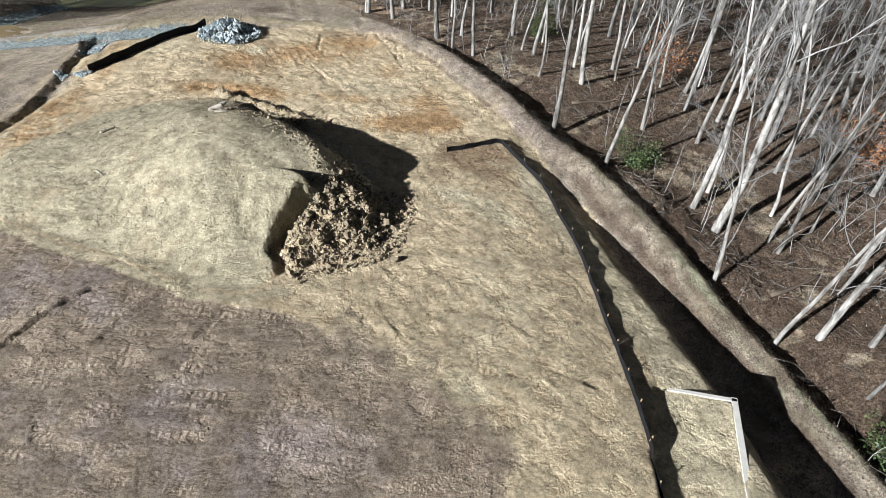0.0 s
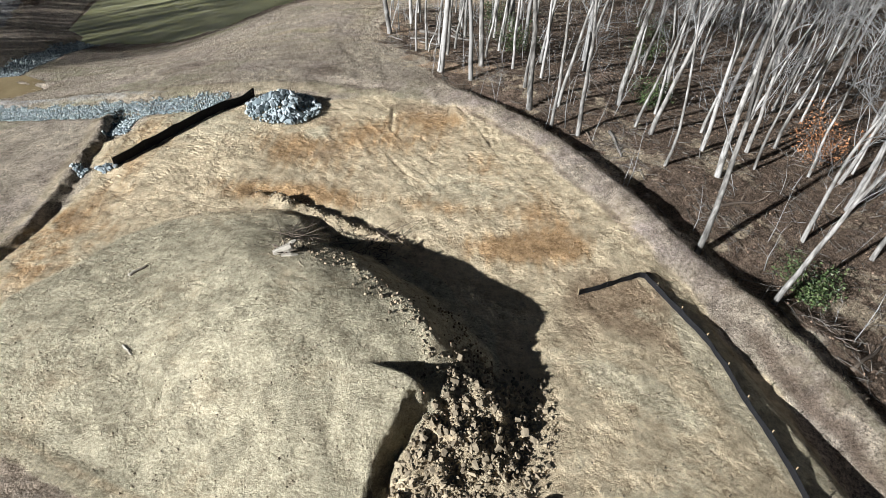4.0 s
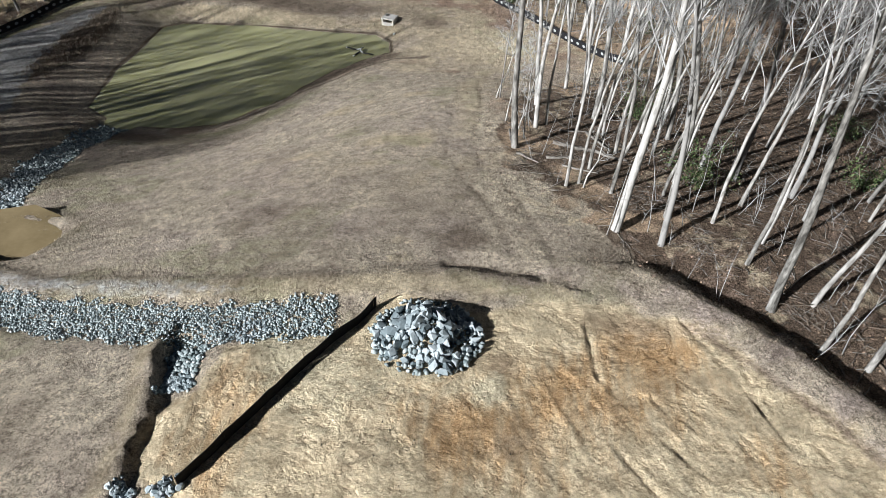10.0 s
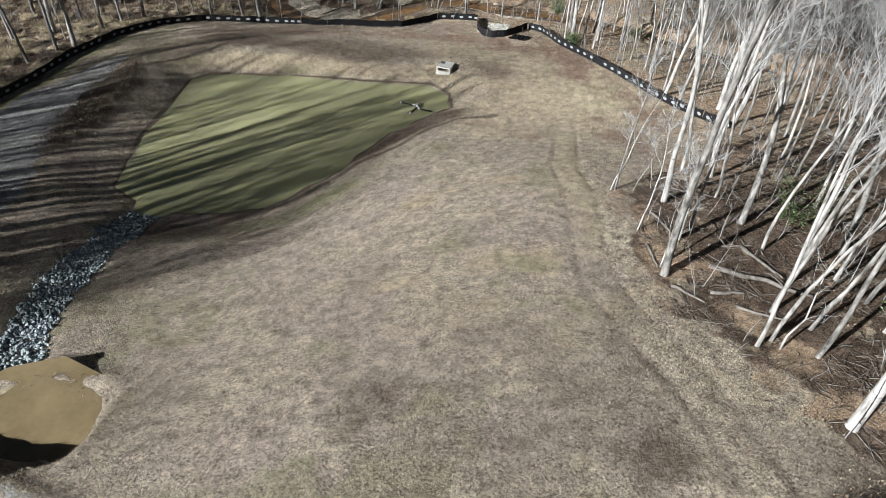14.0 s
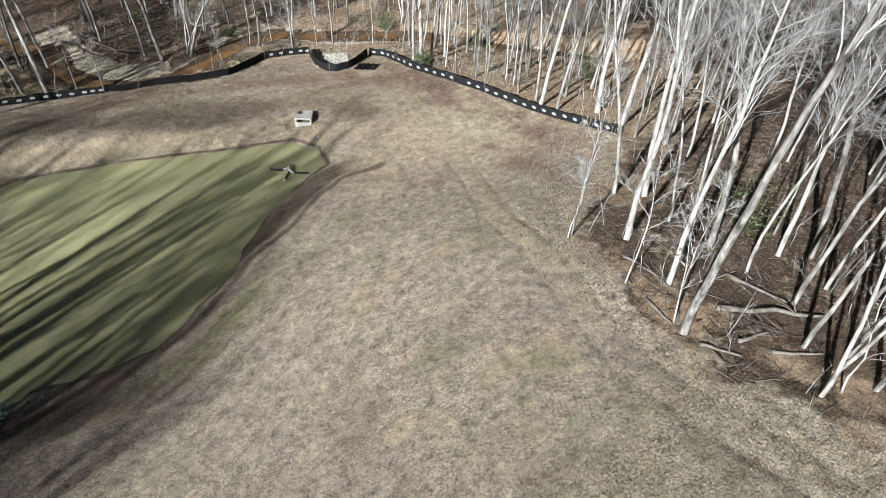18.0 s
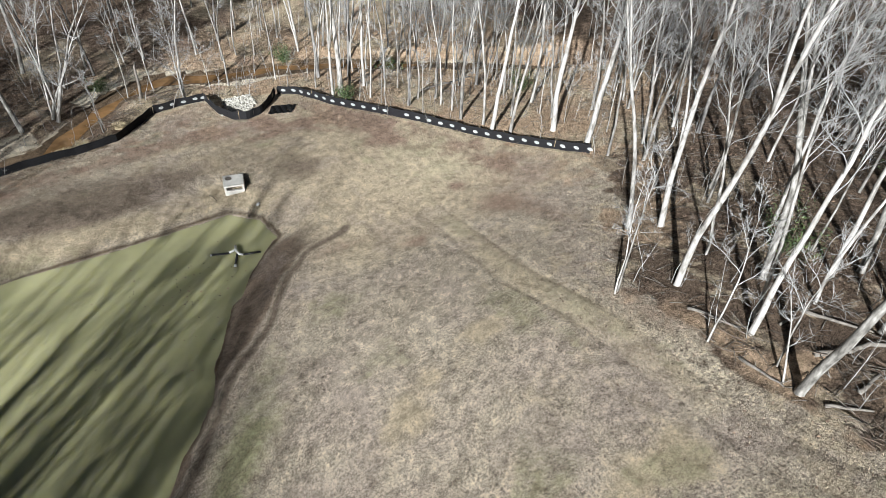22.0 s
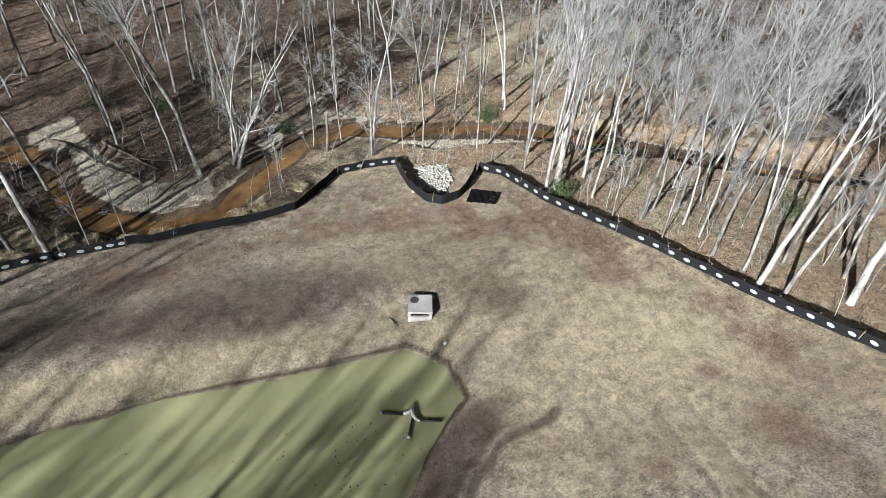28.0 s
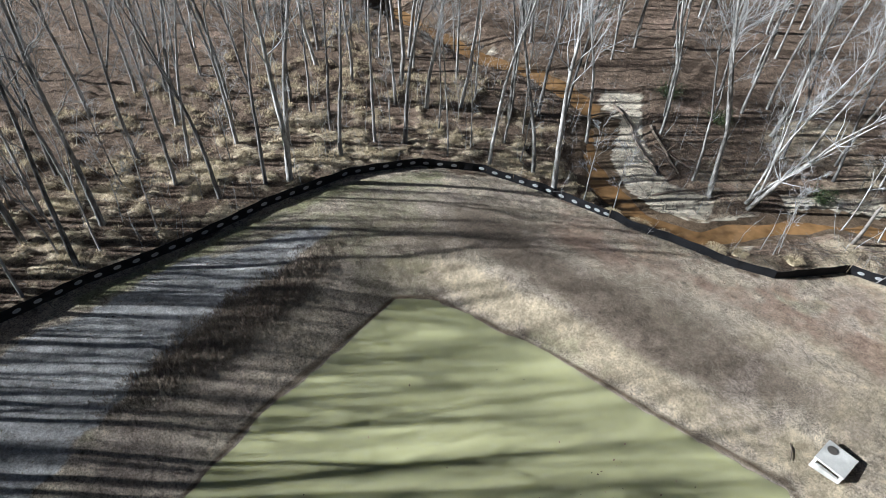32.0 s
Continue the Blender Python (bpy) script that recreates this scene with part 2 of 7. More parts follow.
def height(x, y):
    """The ground's height at arrays of places."""
    x, y = np.atleast_1d(np.asarray(x, float)), np.atleast_1d(np.asarray(y, float))
    z = base_height(x, y)
    # pond basin
    d = inside(x, y, POND)
    d = d + 0.16 * value(x, y, 0.5, 14) + 0.08 * value(x, y, 1.7, 15)
    bank = POND_Z + (np.maximum(z, POND_Z + 0.1) - POND_Z) * smooth(-d, -0.6, 5.0) + np.clip(-d, 0, 1.2) * 0.12 * (1 - smooth(-d, 1.5, 5.0))
    z = np.where(d > 0, POND_Z - np.minimum(d, 4) * 0.25, np.where(d > -5.0, bank, z))
    # creek bed, with flat bars of sand beside the water
    dc, _ = line_dist(x, y, CREEK)
    w = dc + 0.5 * value(x, y, 0.35, 4)
    bed = CREEK_Z - 0.45 * (1 - smooth(w, 0.2, 1.05)) + 0.22 * smooth(w, 0.8, 1.7)
    z = np.where(w < 4.6, bed + (z - bed) * smooth(w, 2.0, 3.9), z)
    for bar in (SAND_W, SAND_E, SAND_C, SAND_F):
        b = inside(x, y, bar) + 0.3 * value(x, y, 0.6, 9)
        sand = CREEK_Z + np.clip(0.05 + 0.09 * b, -0.5, 0.22) + 0.03 * value(x, y, 1.3, 3)
        z = np.where(b > -0.9, sand + (z - sand) * (1 - smooth(b, -0.9, 0.1)), z)
    # mound of heaped soil
    z_flat = z
    m = inside(x, y, MOUND) + 0.30 * value(x, y, 0.5, 7) + 0.10 * value(x, y, 1.6, 77)
    q = np.c_[np.clip(x, -26, -3).ravel(), np.clip(y, 17, 38).ravel()]
    top = spline(q, MOUND_TOP[:, :2], MOUND_TOP[:, 2], 0.3).reshape(x.shape)
    steep = 0.75 + 0.35 * smooth(x, -12.0, -8.0) + 3.0 * smooth(x, -9.4, -8.2) * smooth(-y, -24.6, -23.4)
    ed, es = line_dist(x, y, MOUND_EDGE)
    top = np.where(es < 0, np.minimum(top, 12.55 + 0.12 * value(x, y, 0.7, 94) - 1.0 * np.maximum(ed - 0.1, 0)), top)
    heap = np.minimum(top, z + np.clip(m, 0, 9) * steep)
    near = m > 0
    z = np.where(near, np.maximum(z, heap - 0.12 * np.exp(-np.abs(top - z - m * steep) * 2)), z)
    z = z + np.where(near, 0.035 * rough(x, y, 0.8, 5) + 0.01 * rough(x, y, 2.4, 6, 2), 0) * smooth(m, 0, 1)
    # rain rills and slumps down the sunny face
    rill = np.abs(value(x + 0.35 * value(x, y, 0.4, 78), y * 0.22, 1.1, 79))
    z = z - np.where(near, 0.13 * np.exp(-(rill / 0.10) ** 2) * smooth(m, 0.6, 1.4) * (1 - smooth(y, 23.5, 26)) * smooth(value(x, y, 0.5, 80), -0.1, 0.4), 0)
    # torn hollow full of roots at the back
    z = z - 0.5 * np.exp(-(((x + 11.9) / 1.5) ** 2 + ((y - 33.0) / 1.0) ** 2)) * smooth(m, 0.2, 1.0) + np.where(near, 0.12 * rough(x, y, 1.6, 84), 0) * np.exp(-(((x + 11.9) / 2.0) ** 2 + ((y - 33.0) / 1.6) ** 2))
    # rubble slope below the cut end of the mound
    r = inside(x, y, RUBBLE) + 0.3 * value(x, y, 0.9, 24)
    foot, _ = line_dist(x, y, RUBBLE[3:9])
    slab = np.where(r > 0, z_flat + np.minimum(foot * 0.55, 2.0) * smooth(r, 0, 0.4) + (0.24 * rough(x, y, 1.0, 21) + 0.16 * rough(x, y, 2.6, 22, 2)) * smooth(r, 0, 0.5), -99)
    cut = np.interp(y, (18.6, 19.8, 20.8, 22.0, 23.3, 24.6), (-6.4, -7.3, -8.0, -7.75, -7.1, -6.4)) + 0.12 * value(x, y, 1.1, 95)
    lip = np.minimum(z, z_flat + 0.25 * np.maximum(x - cut, 0) + 0.15)
    z = np.where((x > cut) & (y < 24.2) & (y > 18.9), lip + (z - lip) * smooth(y, 22.0, 24.2), z)
    slab = slab - 1.1 * np.exp(-((x - cut - 0.2) / 0.40) ** 2) * (1 - smooth(y, 22.4, 24.0))
    z = np.maximum(z, slab)
    # ragged windrow of spoil scraped up behind the mound
    d, side = line_dist(x, y, SPOIL)
    z = z + (0.34 + 0.26 * rough(x, y, 1.0, 23)) * np.exp(-(d / 0.40) ** 2) - 0.20 * np.exp(-((d - 0.8) / 0.45) ** 2) * (side > 0)
    # open cracks and wheel ruts in the drying soil
    for line, deep in (([(-17.4, 12.4), (-16.4, 14.5), (-16.0, 15.6), (-15.4, 17.0), (-14.7, 17.9)], 0.75), ([(-12.9, 15.2), (-12.7, 15.7), (-12.2, 16.8), (-11.8, 17.8)], 0.3), ([(-9.4, 15.6), (-8.9, 17.0)], 0.14), ([(-20.0, 16.6), (-17.6, 18.2)], 0.15),
                       ([(-10.8, 47.7), (-10.6, 45.8), (-10.5, 44.7)], 0.26), ([(-11.9, 46.9), (-11.7, 45.6)], 0.2), ([(-12.6, 45.5), (-11.7, 44.7), (-10.8, 43.4)], 0.2), ([(-6.6, 48.5), (-5.8, 47.0), (-5.1, 45.6), (-4.4, 43.9), (-3.8, 42.4)], 0.22),
                       ([(-8.5, 44.1), (-7.7, 42.9)], 0.18), ([(-11.8, 42.9), (-11.2, 42.2)], 0.16), ([(-10.4, 42.1), (-9.7, 41.1), (-8.9, 40.1)], 0.18), ([(-8.4, 42.3), (-6.9, 40.8)], 0.2), ([(-4.6, 45.5), (-4.4, 43.9)], 0.16), ([(-2.9, 42.8), (-2.5, 41.5)], 0.18)):
        d, _ = line_dist(x, y, line)
        z = z - 0.42 * deep * np.exp(-((d + 0.07 * value(x, y, 1.6, 85)) / 0.10) ** 2) * (0.35 + 0.65 * smooth(value(x, y, 0.9, 101), -0.5, 0.3)) + 0.03 * np.exp(-((d - 0.22) / 0.10) ** 2)
    z = z + blade_lines(x, y)
    # soil core under the boulder heap
    z = z + 0.6 * np.exp(-(((x + 17.4) / 1.3) ** 2 + ((y - 46.1) / 1.2) ** 2))
    # berm on the edge of the woods, ditches
    d, side = line_dist(x, y, BERM)
    south = 1 - smooth(y, 32.5, 37.0)
    wide = 0.9 + 0.4 * smooth(y, 36, 44)
    flank = np.where(side > 0, 0.75, wide * 1.2)
    bumps = 0.10 * value(x, y, 0.3, 2) + 0.08 * rough(x, y, 1.5, 18, 2)
    z = z + (0.50 + bumps) * np.exp(-(d / flank) ** 2) * smooth(np.abs(x + 15), 0, 6) * (1 - south)
    drop = np.where(side > 0, smooth(d, 0.5, 1.7) * (1 - smooth(d, 2.2, 7.0)), 0)
    z = z - 0.65 * drop * smooth(np.abs(x + 15), 3, 9) * (1 - south)
    # from the pad's lip the ground falls to a ditch, rises to the sinking berm and drops to the wood
    e, eside = line_dist(x, y, LIP_E)
    crest = np.interp(y, (4, 12, 18, 23, 27, 30.5, 34.5, 38), (5.7, 6.1, 6.55, 7.1, 8.0, 8.6, 9.15, 9.4)) + bumps
    e = np.where(eside > 0, e, -e) + 0.18 * value(x, y, 0.7, 86) + 0.10 * value(x, y, 1.9, 87)
    f = np.clip(e, 0, None) / np.maximum(np.clip(e, 0, None) + d, 0.3)
    low = crest - 0.55
    cross = z + (low - z) * smooth(f, 0.02, 0.50) + 0.55 * smooth(f, 0.60, 0.95)
    cross = np.where(side > 0, crest - 1.25 * smooth(d, 0.35, 1.9) + (z - crest + 1.25) * smooth(d, 1.9, 6.0), np.where(e > 0, cross, z))
    z = z + (cross - z) * south * smooth(x, 3.2, 4.6)
    d, side = line_dist(x, y, DITCH_W)
    d = np.maximum(d + 0.18 * value(x, y, 0.9, 103) + 0.08 * value(x, y, 2.3, 104), 0)
    z = z - 0.19 * np.exp(-(d / np.where(side > 0, 0.42, 0.26)) ** 2) + (0.24 + 0.08 * value(x, y, 0.9, 17)) * np.exp(-((d - 0.6) / 0.34) ** 2) * (side < 0)
    # stone channels lie in shallow troughs
    for line, wd in ((RIPRAP_N, 1.5), (RIPRAP_BR, 0.9), (RIPRAP_W, 1.7)):
        d, _ = line_dist(x, y, line)
        z = z - 0.28 * np.exp(-(d / wd) ** 4)
    # low bank above the stone channel, with its undercut lip
    d, side = line_dist(x, y, [(-47, 53.4), (-43, 51.9), (-38, 50.2), (-28, 49.0), (-21.3, 49.5), (-16.4, 50.4), (-11.8, 49.8)])
    cut = 0.15 + 0.85 * smooth(x, -17.6, -16.6) * (1 - smooth(x, -12.6, -11.6))
    z = z + 0.22 * np.exp(-((d + 0.35 * side) / 0.9) ** 2) - 0.42 * cut * smooth(side * d, 0.2, 0.5) * (1 - smooth(side * d, 0.6, 2.0))
    # soil held behind the concrete corner
    d = inside(x, y, [(9.2, 15.75), (12.22, 15.38), (11.05, 9.5), (10.6, 5.0), (8.3, 5.0), (8.2, 12.0)])
    z = np.where(d > -0.12, 8.86 + 0.03 * value(x, y, 1.2, 8) + (z - 8.86) * (1 - smooth(d, -0.12, 0.03)) * 0.2 + np.clip(9.4 - x, 0, 1) * 0.25, z)
    # shallow muddy hollow
    d = inside(x, y, PUDDLE) - 0.3 + 0.55 * value(x, y, 0.7, 19)
    z = np.where(d > -1.6, PUDDLE_Z - 0.10 * np.clip(d, -1, 1.5) + (z - PUDDLE_Z) * (1 - smooth(d, -1.6, 0.0)), z)
    # wheel tracks
    d, _ = line_dist(x, y, TRACK)
    z = z - 0.07 * np.exp(-((d - 0.95) / 0.28) ** 2)
    z = z + machine_tracks(x, y) + 0.34 * tussock_field(x, y)
    far = smooth(np.maximum(np.abs(x + 25) - 60, np.abs(y - 70) - 66), 0, 25)
    return z + (0.035 * rough(x, y, 0.7, 11) + 0.007 * rough(x, y, 2.3, 16, 2)) * (1 - far) + 0.10 * value(x, y, 0.16, 12)


def blade_marks():
    """Thin ridges that the corner of a grading blade left: middle, heading, half length, bend, height."""
    g, out = random.Random(11), []
    for k in range(20):
        u = g.random()
        out.append((-13.5 + 10.5 * u + g.gauss(0, 0.5), 43.2 - 2.6 * u + g.gauss(0, 1.3), -1.12 + 0.22 * u + g.gauss(0, 0.09), g.uniform(1.2, 3.4), g.choice((-1, 1)) * g.uniform(18, 60), g.uniform(0.035, 0.085)))
    for k in range(7):
        out.append((g.uniform(-20.5, -16.5), g.uniform(40.5, 44), 0.95 + g.gauss(0, 0.25), g.uniform(0.9, 2.0), g.choice((-1, 1)) * g.uniform(6, 20), g.uniform(0.04, 0.08)))
    for k in range(18):
        out.append((g.uniform(-3.5, 6.5), g.uniform(14, 28), -0.75 + g.gauss(0, 0.3), g.uniform(1.0, 3.2), g.choice((-1, 1)) * g.uniform(5, 18), g.uniform(0.04, 0.08)))
    return out


BLADE = blade_marks()


def blade_lines(x, y):
    out = np.zeros(x.shape)
    near = (x > -24) & (x < 9) & (y > 10) & (y < 49)
    if not near.any():
        return out
    px, py = x[near], y[near]
    wave, gap = 0.10 * value(px, py, 0.9, 108), smooth(value(px, py, 0.8, 109), -0.6, 0.2)
    h = np.zeros(px.shape)
    for cx, cy, a, ln, r, tall in BLADE:
        u = (px - cx) * math.cos(a) + (py - cy) * math.sin(a)
        v = -(px - cx) * math.sin(a) + (py - cy) * math.cos(a) - u * u / (2 * r) + wave
        h = h + 0.6 * tall * (1 - smooth(np.abs(u), ln * 0.6, ln)) * gap * (np.exp(-(v / 0.09) ** 2) - 0.7 * np.exp(-((v - 0.2) / 0.10) ** 2))
    out[near] = h * (1 - smooth(inside(px, py, MOUND), -0.6, 0.2))
    return out


def track_passes():
    """Passes of a tracked machine over the graded soil: middle, heading, half length, bend, depth."""
    g, out = random.Random(3), []
    for k in range(11):
        out.append((g.uniform(-20, -8), 9.4 + 0.85 * k, g.gauss(0, 0.05), g.uniform(5, 13), g.choice((-1, 1)) * g.uniform(60, 160), g.uniform(0.03, 0.06)))
    for k in range(24):
        cx = g.uniform(-20, 1)
        out.append((cx, g.uniform(37.5, 47), -0.75 - 0.4 * (cx + 15) / 11 + g.gauss(0, 0.1), g.uniform(2, 6), g.choice((-1, 1)) * g.uniform(14, 60), g.uniform(0.05, 0.11)))
    for k in range(22):
        cx = g.uniform(-3, 6)
        out.append((cx, g.uniform(13, 33), -0.75 - 0.05 * cx + g.gauss(0, 0.2), g.uniform(2, 6), g.choice((-1, 1)) * g.uniform(8, 30), g.uniform(0.05, 0.10)))
    for k in range(9):
        out.append((g.uniform(-25, -19), g.uniform(34, 45), 1.0 + g.gauss(0, 0.3), g.uniform(2, 5), g.choice((-1, 1)) * g.uniform(8, 30), g.uniform(0.04, 0.08)))
    return out


PASSES = track_passes()


def track_fields(px, py):
    """Relief of the passes, where their cleats bit, and the distance run along each."""
    h, cover, run = np.zeros(px.shape), np.zeros(px.shape), np.zeros(px.shape)
    for cx, cy, a, ln, r, deep in PASSES:
        u = (px - cx) * math.cos(a) + (py - cy) * math.sin(a)
        v = -(px - cx) * math.sin(a) + (py - cy) * math.cos(a) - u * u / (2 * r)
        e = 1 - smooth(np.abs(u), ln * 0.75, ln)
        for o in (-0.85, 0.85):
            q = np.abs(v - o)
            h = h * (1 - 0.6 * e * (q < 0.3)) + e * deep * (-0.5 * np.exp(-(q / 0.24) ** 4) + 0.62 * np.exp(-((q - 0.36) / 0.10) ** 2) * smooth(value(u, v, 0.6, 91), -0.4, 0.5))
            on = e * (1 - smooth(q, 0.22, 0.34))
            run = np.where(on > 0.3, u, run)
            cover = np.maximum(cover, on)
    return h, cover, run


def machine_tracks(x, y):
    """Twin ruts that a tracked machine has pressed and scraped into the graded soil."""
    out = np.zeros(x.shape)
    box_ = (x > -28) & (x < 16) & (y > 8) & (y < 51)
    if not box_.any():
        return out
    px, py = x[box_], y[box_]
    h, _, _ = track_fields(px, py)
    keep = 1 - smooth(inside(px, py, MOUND), -0.6, 0.2)
    out[box_] = 0.26 * np.clip(h, -0.15, 0.13) * keep * smooth(inside(px, py, [(-26, 30), (-25, 44), (-15, 48), (-5, 47), (6, 32), (10, 22), (12, 17), (8, 16), (8, 5), (-40, 5), (-28, 24)]), 0, 1)
    return out


def tussock_field(x, y):
    """Rounded cushions of matted sedge on the wet floor of the west wood: 0 to 1."""
    out = np.zeros(x.shape)
    at = (x < -44) & (y > 68)
    if not at.any():
        return out
    px, py = x[at], y[at]
    zone = smooth(woods(px, py), 0.6, 2.0) * smooth(-px, 46, 53) * smooth(line_dist(px, py, CREEK)[0], 2.6, 4.0) * (1 - smooth(np.maximum.reduce([inside(px, py, s) for s in (SAND_W, SAND_C)]), -0.8, 0))
    out[at] = zone * smooth(value(px, py, 0.85, 81) + 0.45 * value(px, py, 1.9, 82) + 0.35 * value(px, py, 0.16, 83), -0.15, 0.65)
    return out


def ground_z(x, y):
    return float(height(np.array([x]), np.array([y]))[0])


# ---- material kit ----
def kit(name):
    m = bpy.data.materials.new(name)
    m.use_nodes = True
    return m, m.node_tree.nodes, m.node_tree.links, m.node_tree.nodes["Principled BSDF"]


def noise_node(n, l, scale, detail=4, kind="Object", rough_=0.6, stretch=None):
    tex = n.new("ShaderNodeTexNoise")
    tex.inputs["Scale"].default_value, tex.inputs["Detail"].default_value, tex.inputs["Roughness"].default_value = scale, detail, rough_
    co = n.new("ShaderNodeTexCoord")
    if stretch:
        mp = n.new("ShaderNodeMapping")
        mp.inputs["Scale"].default_value = stretch
        l.new(co.outputs[kind], mp.inputs[0])
        l.new(mp.outputs[0], tex.inputs["Vector"])
    else:
        l.new(co.outputs[kind], tex.inputs["Vector"])
    return tex.outputs["Fac"]


def ramp(n, l, fac, stops):
    r = n.new("ShaderNodeValToRGB")
    e = r.color_ramp.elements
    while len(e) < len(stops):
        e.new(0.5)
    for k, (p, c) in zip(e, stops):
        k.position, k.color = p, (*c, 1)
    l.new(fac, r.inputs[0])
    return r.outputs[0]


def mix(n, l, fac, a, b, kind="MIX"):
    m = n.new("ShaderNodeMix")
    m.data_type, m.blend_type = "RGBA", kind
    for socket, v in ((m.inputs[0], fac), (m.inputs[6], a), (m.inputs[7], b)):
        if isinstance(v, (int, float)):
            socket.default_value = v
        elif isinstance(v, tuple):
            socket.default_value = (*v, 1)
        else:
            l.new(v, socket)
    return m.outputs[2]


def math_node(n, l, op, a, b=0.0, clamp=False):
    m = n.new("ShaderNodeMath")
    m.operation, m.use_clamp = op, clamp
    for socket, v in ((m.inputs[0], a), (m.inputs[1], b)):
        if isinstance(v, (int, float)):
            socket.default_value = v
        else:
            l.new(v, socket)
    return m.outputs[0]


def bump(n, l, b, h, strength=0.5, distance=0.02):
    k = n.new("ShaderNodeBump")
    k.inputs["Strength"].default_value, k.inputs["Distance"].default_value = strength, distance
    l.new(h, k.inputs["Height"])
    l.new(k.outputs[0], b.inputs["Normal"])


def plain(name, dark, light, scale=6.0, roughness=0.8, relief=0.4, depth=0.01, metal=0.0, random_by=None, stretch=None, spec=0.3):
    """A surface that wavers between two colours; random_by: 'object' or 'island' shifts it piece by piece."""
    m, n, l, b = kit(name)
    f = noise_node(n, l, scale, 6, stretch=stretch)
    f2 = noise_node(n, l, scale * 7, 3, stretch=stretch)
    fac = math_node(n, l, "ADD", math_node(n, l, "MULTIPLY", f, 0.75), math_node(n, l, "MULTIPLY", f2, 0.25))
    if random_by:
        if random_by == "object":
            r = n.new("ShaderNodeObjectInfo").outputs["Random"]
        else:
            r = n.new("ShaderNodeNewGeometry").outputs["Random Per Island"]
        fac = math_node(n, l, "ADD", math_node(n, l, "MULTIPLY", fac, 0.5), math_node(n, l, "MULTIPLY", r, 0.5))
    col = ramp(n, l, fac, [(0.3, dark), (0.7, light)])
    l.new(col, b.inputs["Base Color"])
    b.inputs["Roughness"].default_value, b.inputs["Metallic"].default_value = roughness, metal
    b.inputs["Specular IOR Level"].default_value = spec
    if relief:
        bump(n, l, b, fac, relief, depth)
    return m


# ---- materials ----
def ground_material():
    m, n, l, b = kit("ground")
    big, mid = noise_node(n, l, 0.22, 5), noise_node(n, l, 1.6, 7, rough_=0.65)
    fine, grit = noise_node(n, l, 8.0, 8, rough_=0.76), noise_node(n, l, 21.0, 5, rough_=0.75)
    streak = noise_node(n, l, 1.0, 6, stretch=(2.6, 0.5, 1))
    # fine and grit also drive the bump, so pits carry painted cavity shade
    tex = math_node(n, l, "ADD", math_node(n, l, "MULTIPLY", fine, 0.45), math_node(n, l, "MULTIPLY", grit, 0.55))
    tex = math_node(n, l, "ADD", math_node(n, l, "MULTIPLY", tex, 0.85), math_node(n, l, "MULTIPLY", mid, 0.15))

    def layer(name, col, dark, light, wobble=0.7, by=None, gain=2.6):
        a = n.new("ShaderNodeAttribute")
        a.attribute_name = name
        w = math_node(n, l, "ADD", a.outputs["Fac"], math_node(n, l, "MULTIPLY", math_node(n, l, "SUBTRACT", by or mid, 0.5), wobble))
        w = math_node(n, l, "ADD", w, math_node(n, l, "MULTIPLY", math_node(n, l, "SUBTRACT", fine, 0.5), 0.5))
        w = math_node(n, l, "MULTIPLY", math_node(n, l, "SUBTRACT", w, 0.33), gain, True)
        tone = mix(n, l, 0.16, ramp(n, l, tex, [(0.45, dark), (0.545, light)]), ramp(n, l, streak, [(0.3, dark), (0.7, light)]))
        return mix(n, l, w, col, tone)

    dead = ramp(n, l, tex, [(0.445, (0.15, 0.122, 0.095)), (0.49, (0.48, 0.412, 0.318)), (0.54, (0.86, 0.755, 0.59))])
    dead = mix(n, l, ramp(n, l, big, [(0.42, (0, 0, 0)), (0.62, (0.7, 0.7, 0.7))]), dead, ramp(n, l, tex, [(0.445, (0.16, 0.127, 0.108)), (0.54, (0.76, 0.645, 0.535))]))
    col = layer("litter", dead, (0.03, 0.022, 0.016), (0.30, 0.22, 0.16))
    col = layer("straw", col, (0.34, 0.28, 0.19), (0.79, 0.67, 0.485), 0.8, None, 2.4)
    col = layer("green", col, (0.14, 0.138, 0.075), (0.50, 0.475, 0.29), 1.0, None, 2.0)
    col = layer("russet", col, (0.16, 0.108, 0.08), (0.53, 0.39, 0.30), 1.1, None, 1.9)
    col = layer("tan", col, (0.235, 0.165, 0.108), (0.70, 0.525, 0.365), 1.0, None, 2.0)
    col = layer("umber", col, (0.09, 0.07, 0.054), (0.36, 0.29, 0.225), 1.0, None, 2.2)
    col = layer("bank", col, (0.20, 0.148, 0.11), (0.42, 0.325, 0.25), 0.5, None, 2.0)
    col = layer("mud", col, (0.16, 0.126, 0.096), (0.43, 0.352, 0.276), 0.9, None, 2.2)
    col = layer("plum", col, (0.16, 0.130, 0.118), (0.44, 0.37, 0.338), 1.3, None, 2.0)
    col = layer("clay", col, (0.35, 0.28, 0.182), (0.82, 0.695, 0.48), 0.6)
    packed = math_node(n, l, "ADD", math_node(n, l, "MULTIPLY", tex, 0.4), math_node(n, l, "MULTIPLY", mid, 0.6))
    pad = n.new("ShaderNodeAttribute")
    pad.attribute_name = "clay"
    col = mix(n, l, math_node(n, l, "MULTIPLY", pad.outputs["Fac"], 0.75), col, ramp(n, l, packed, [(0.38, (0.40, 0.315, 0.205)), (0.5, (0.535, 0.44, 0.298)), (0.6, (0.605, 0.512, 0.357))]))
    col = layer("orange", col, (0.25, 0.15, 0.07), (0.55, 0.38, 0.21), 1.3, streak, 2.0)
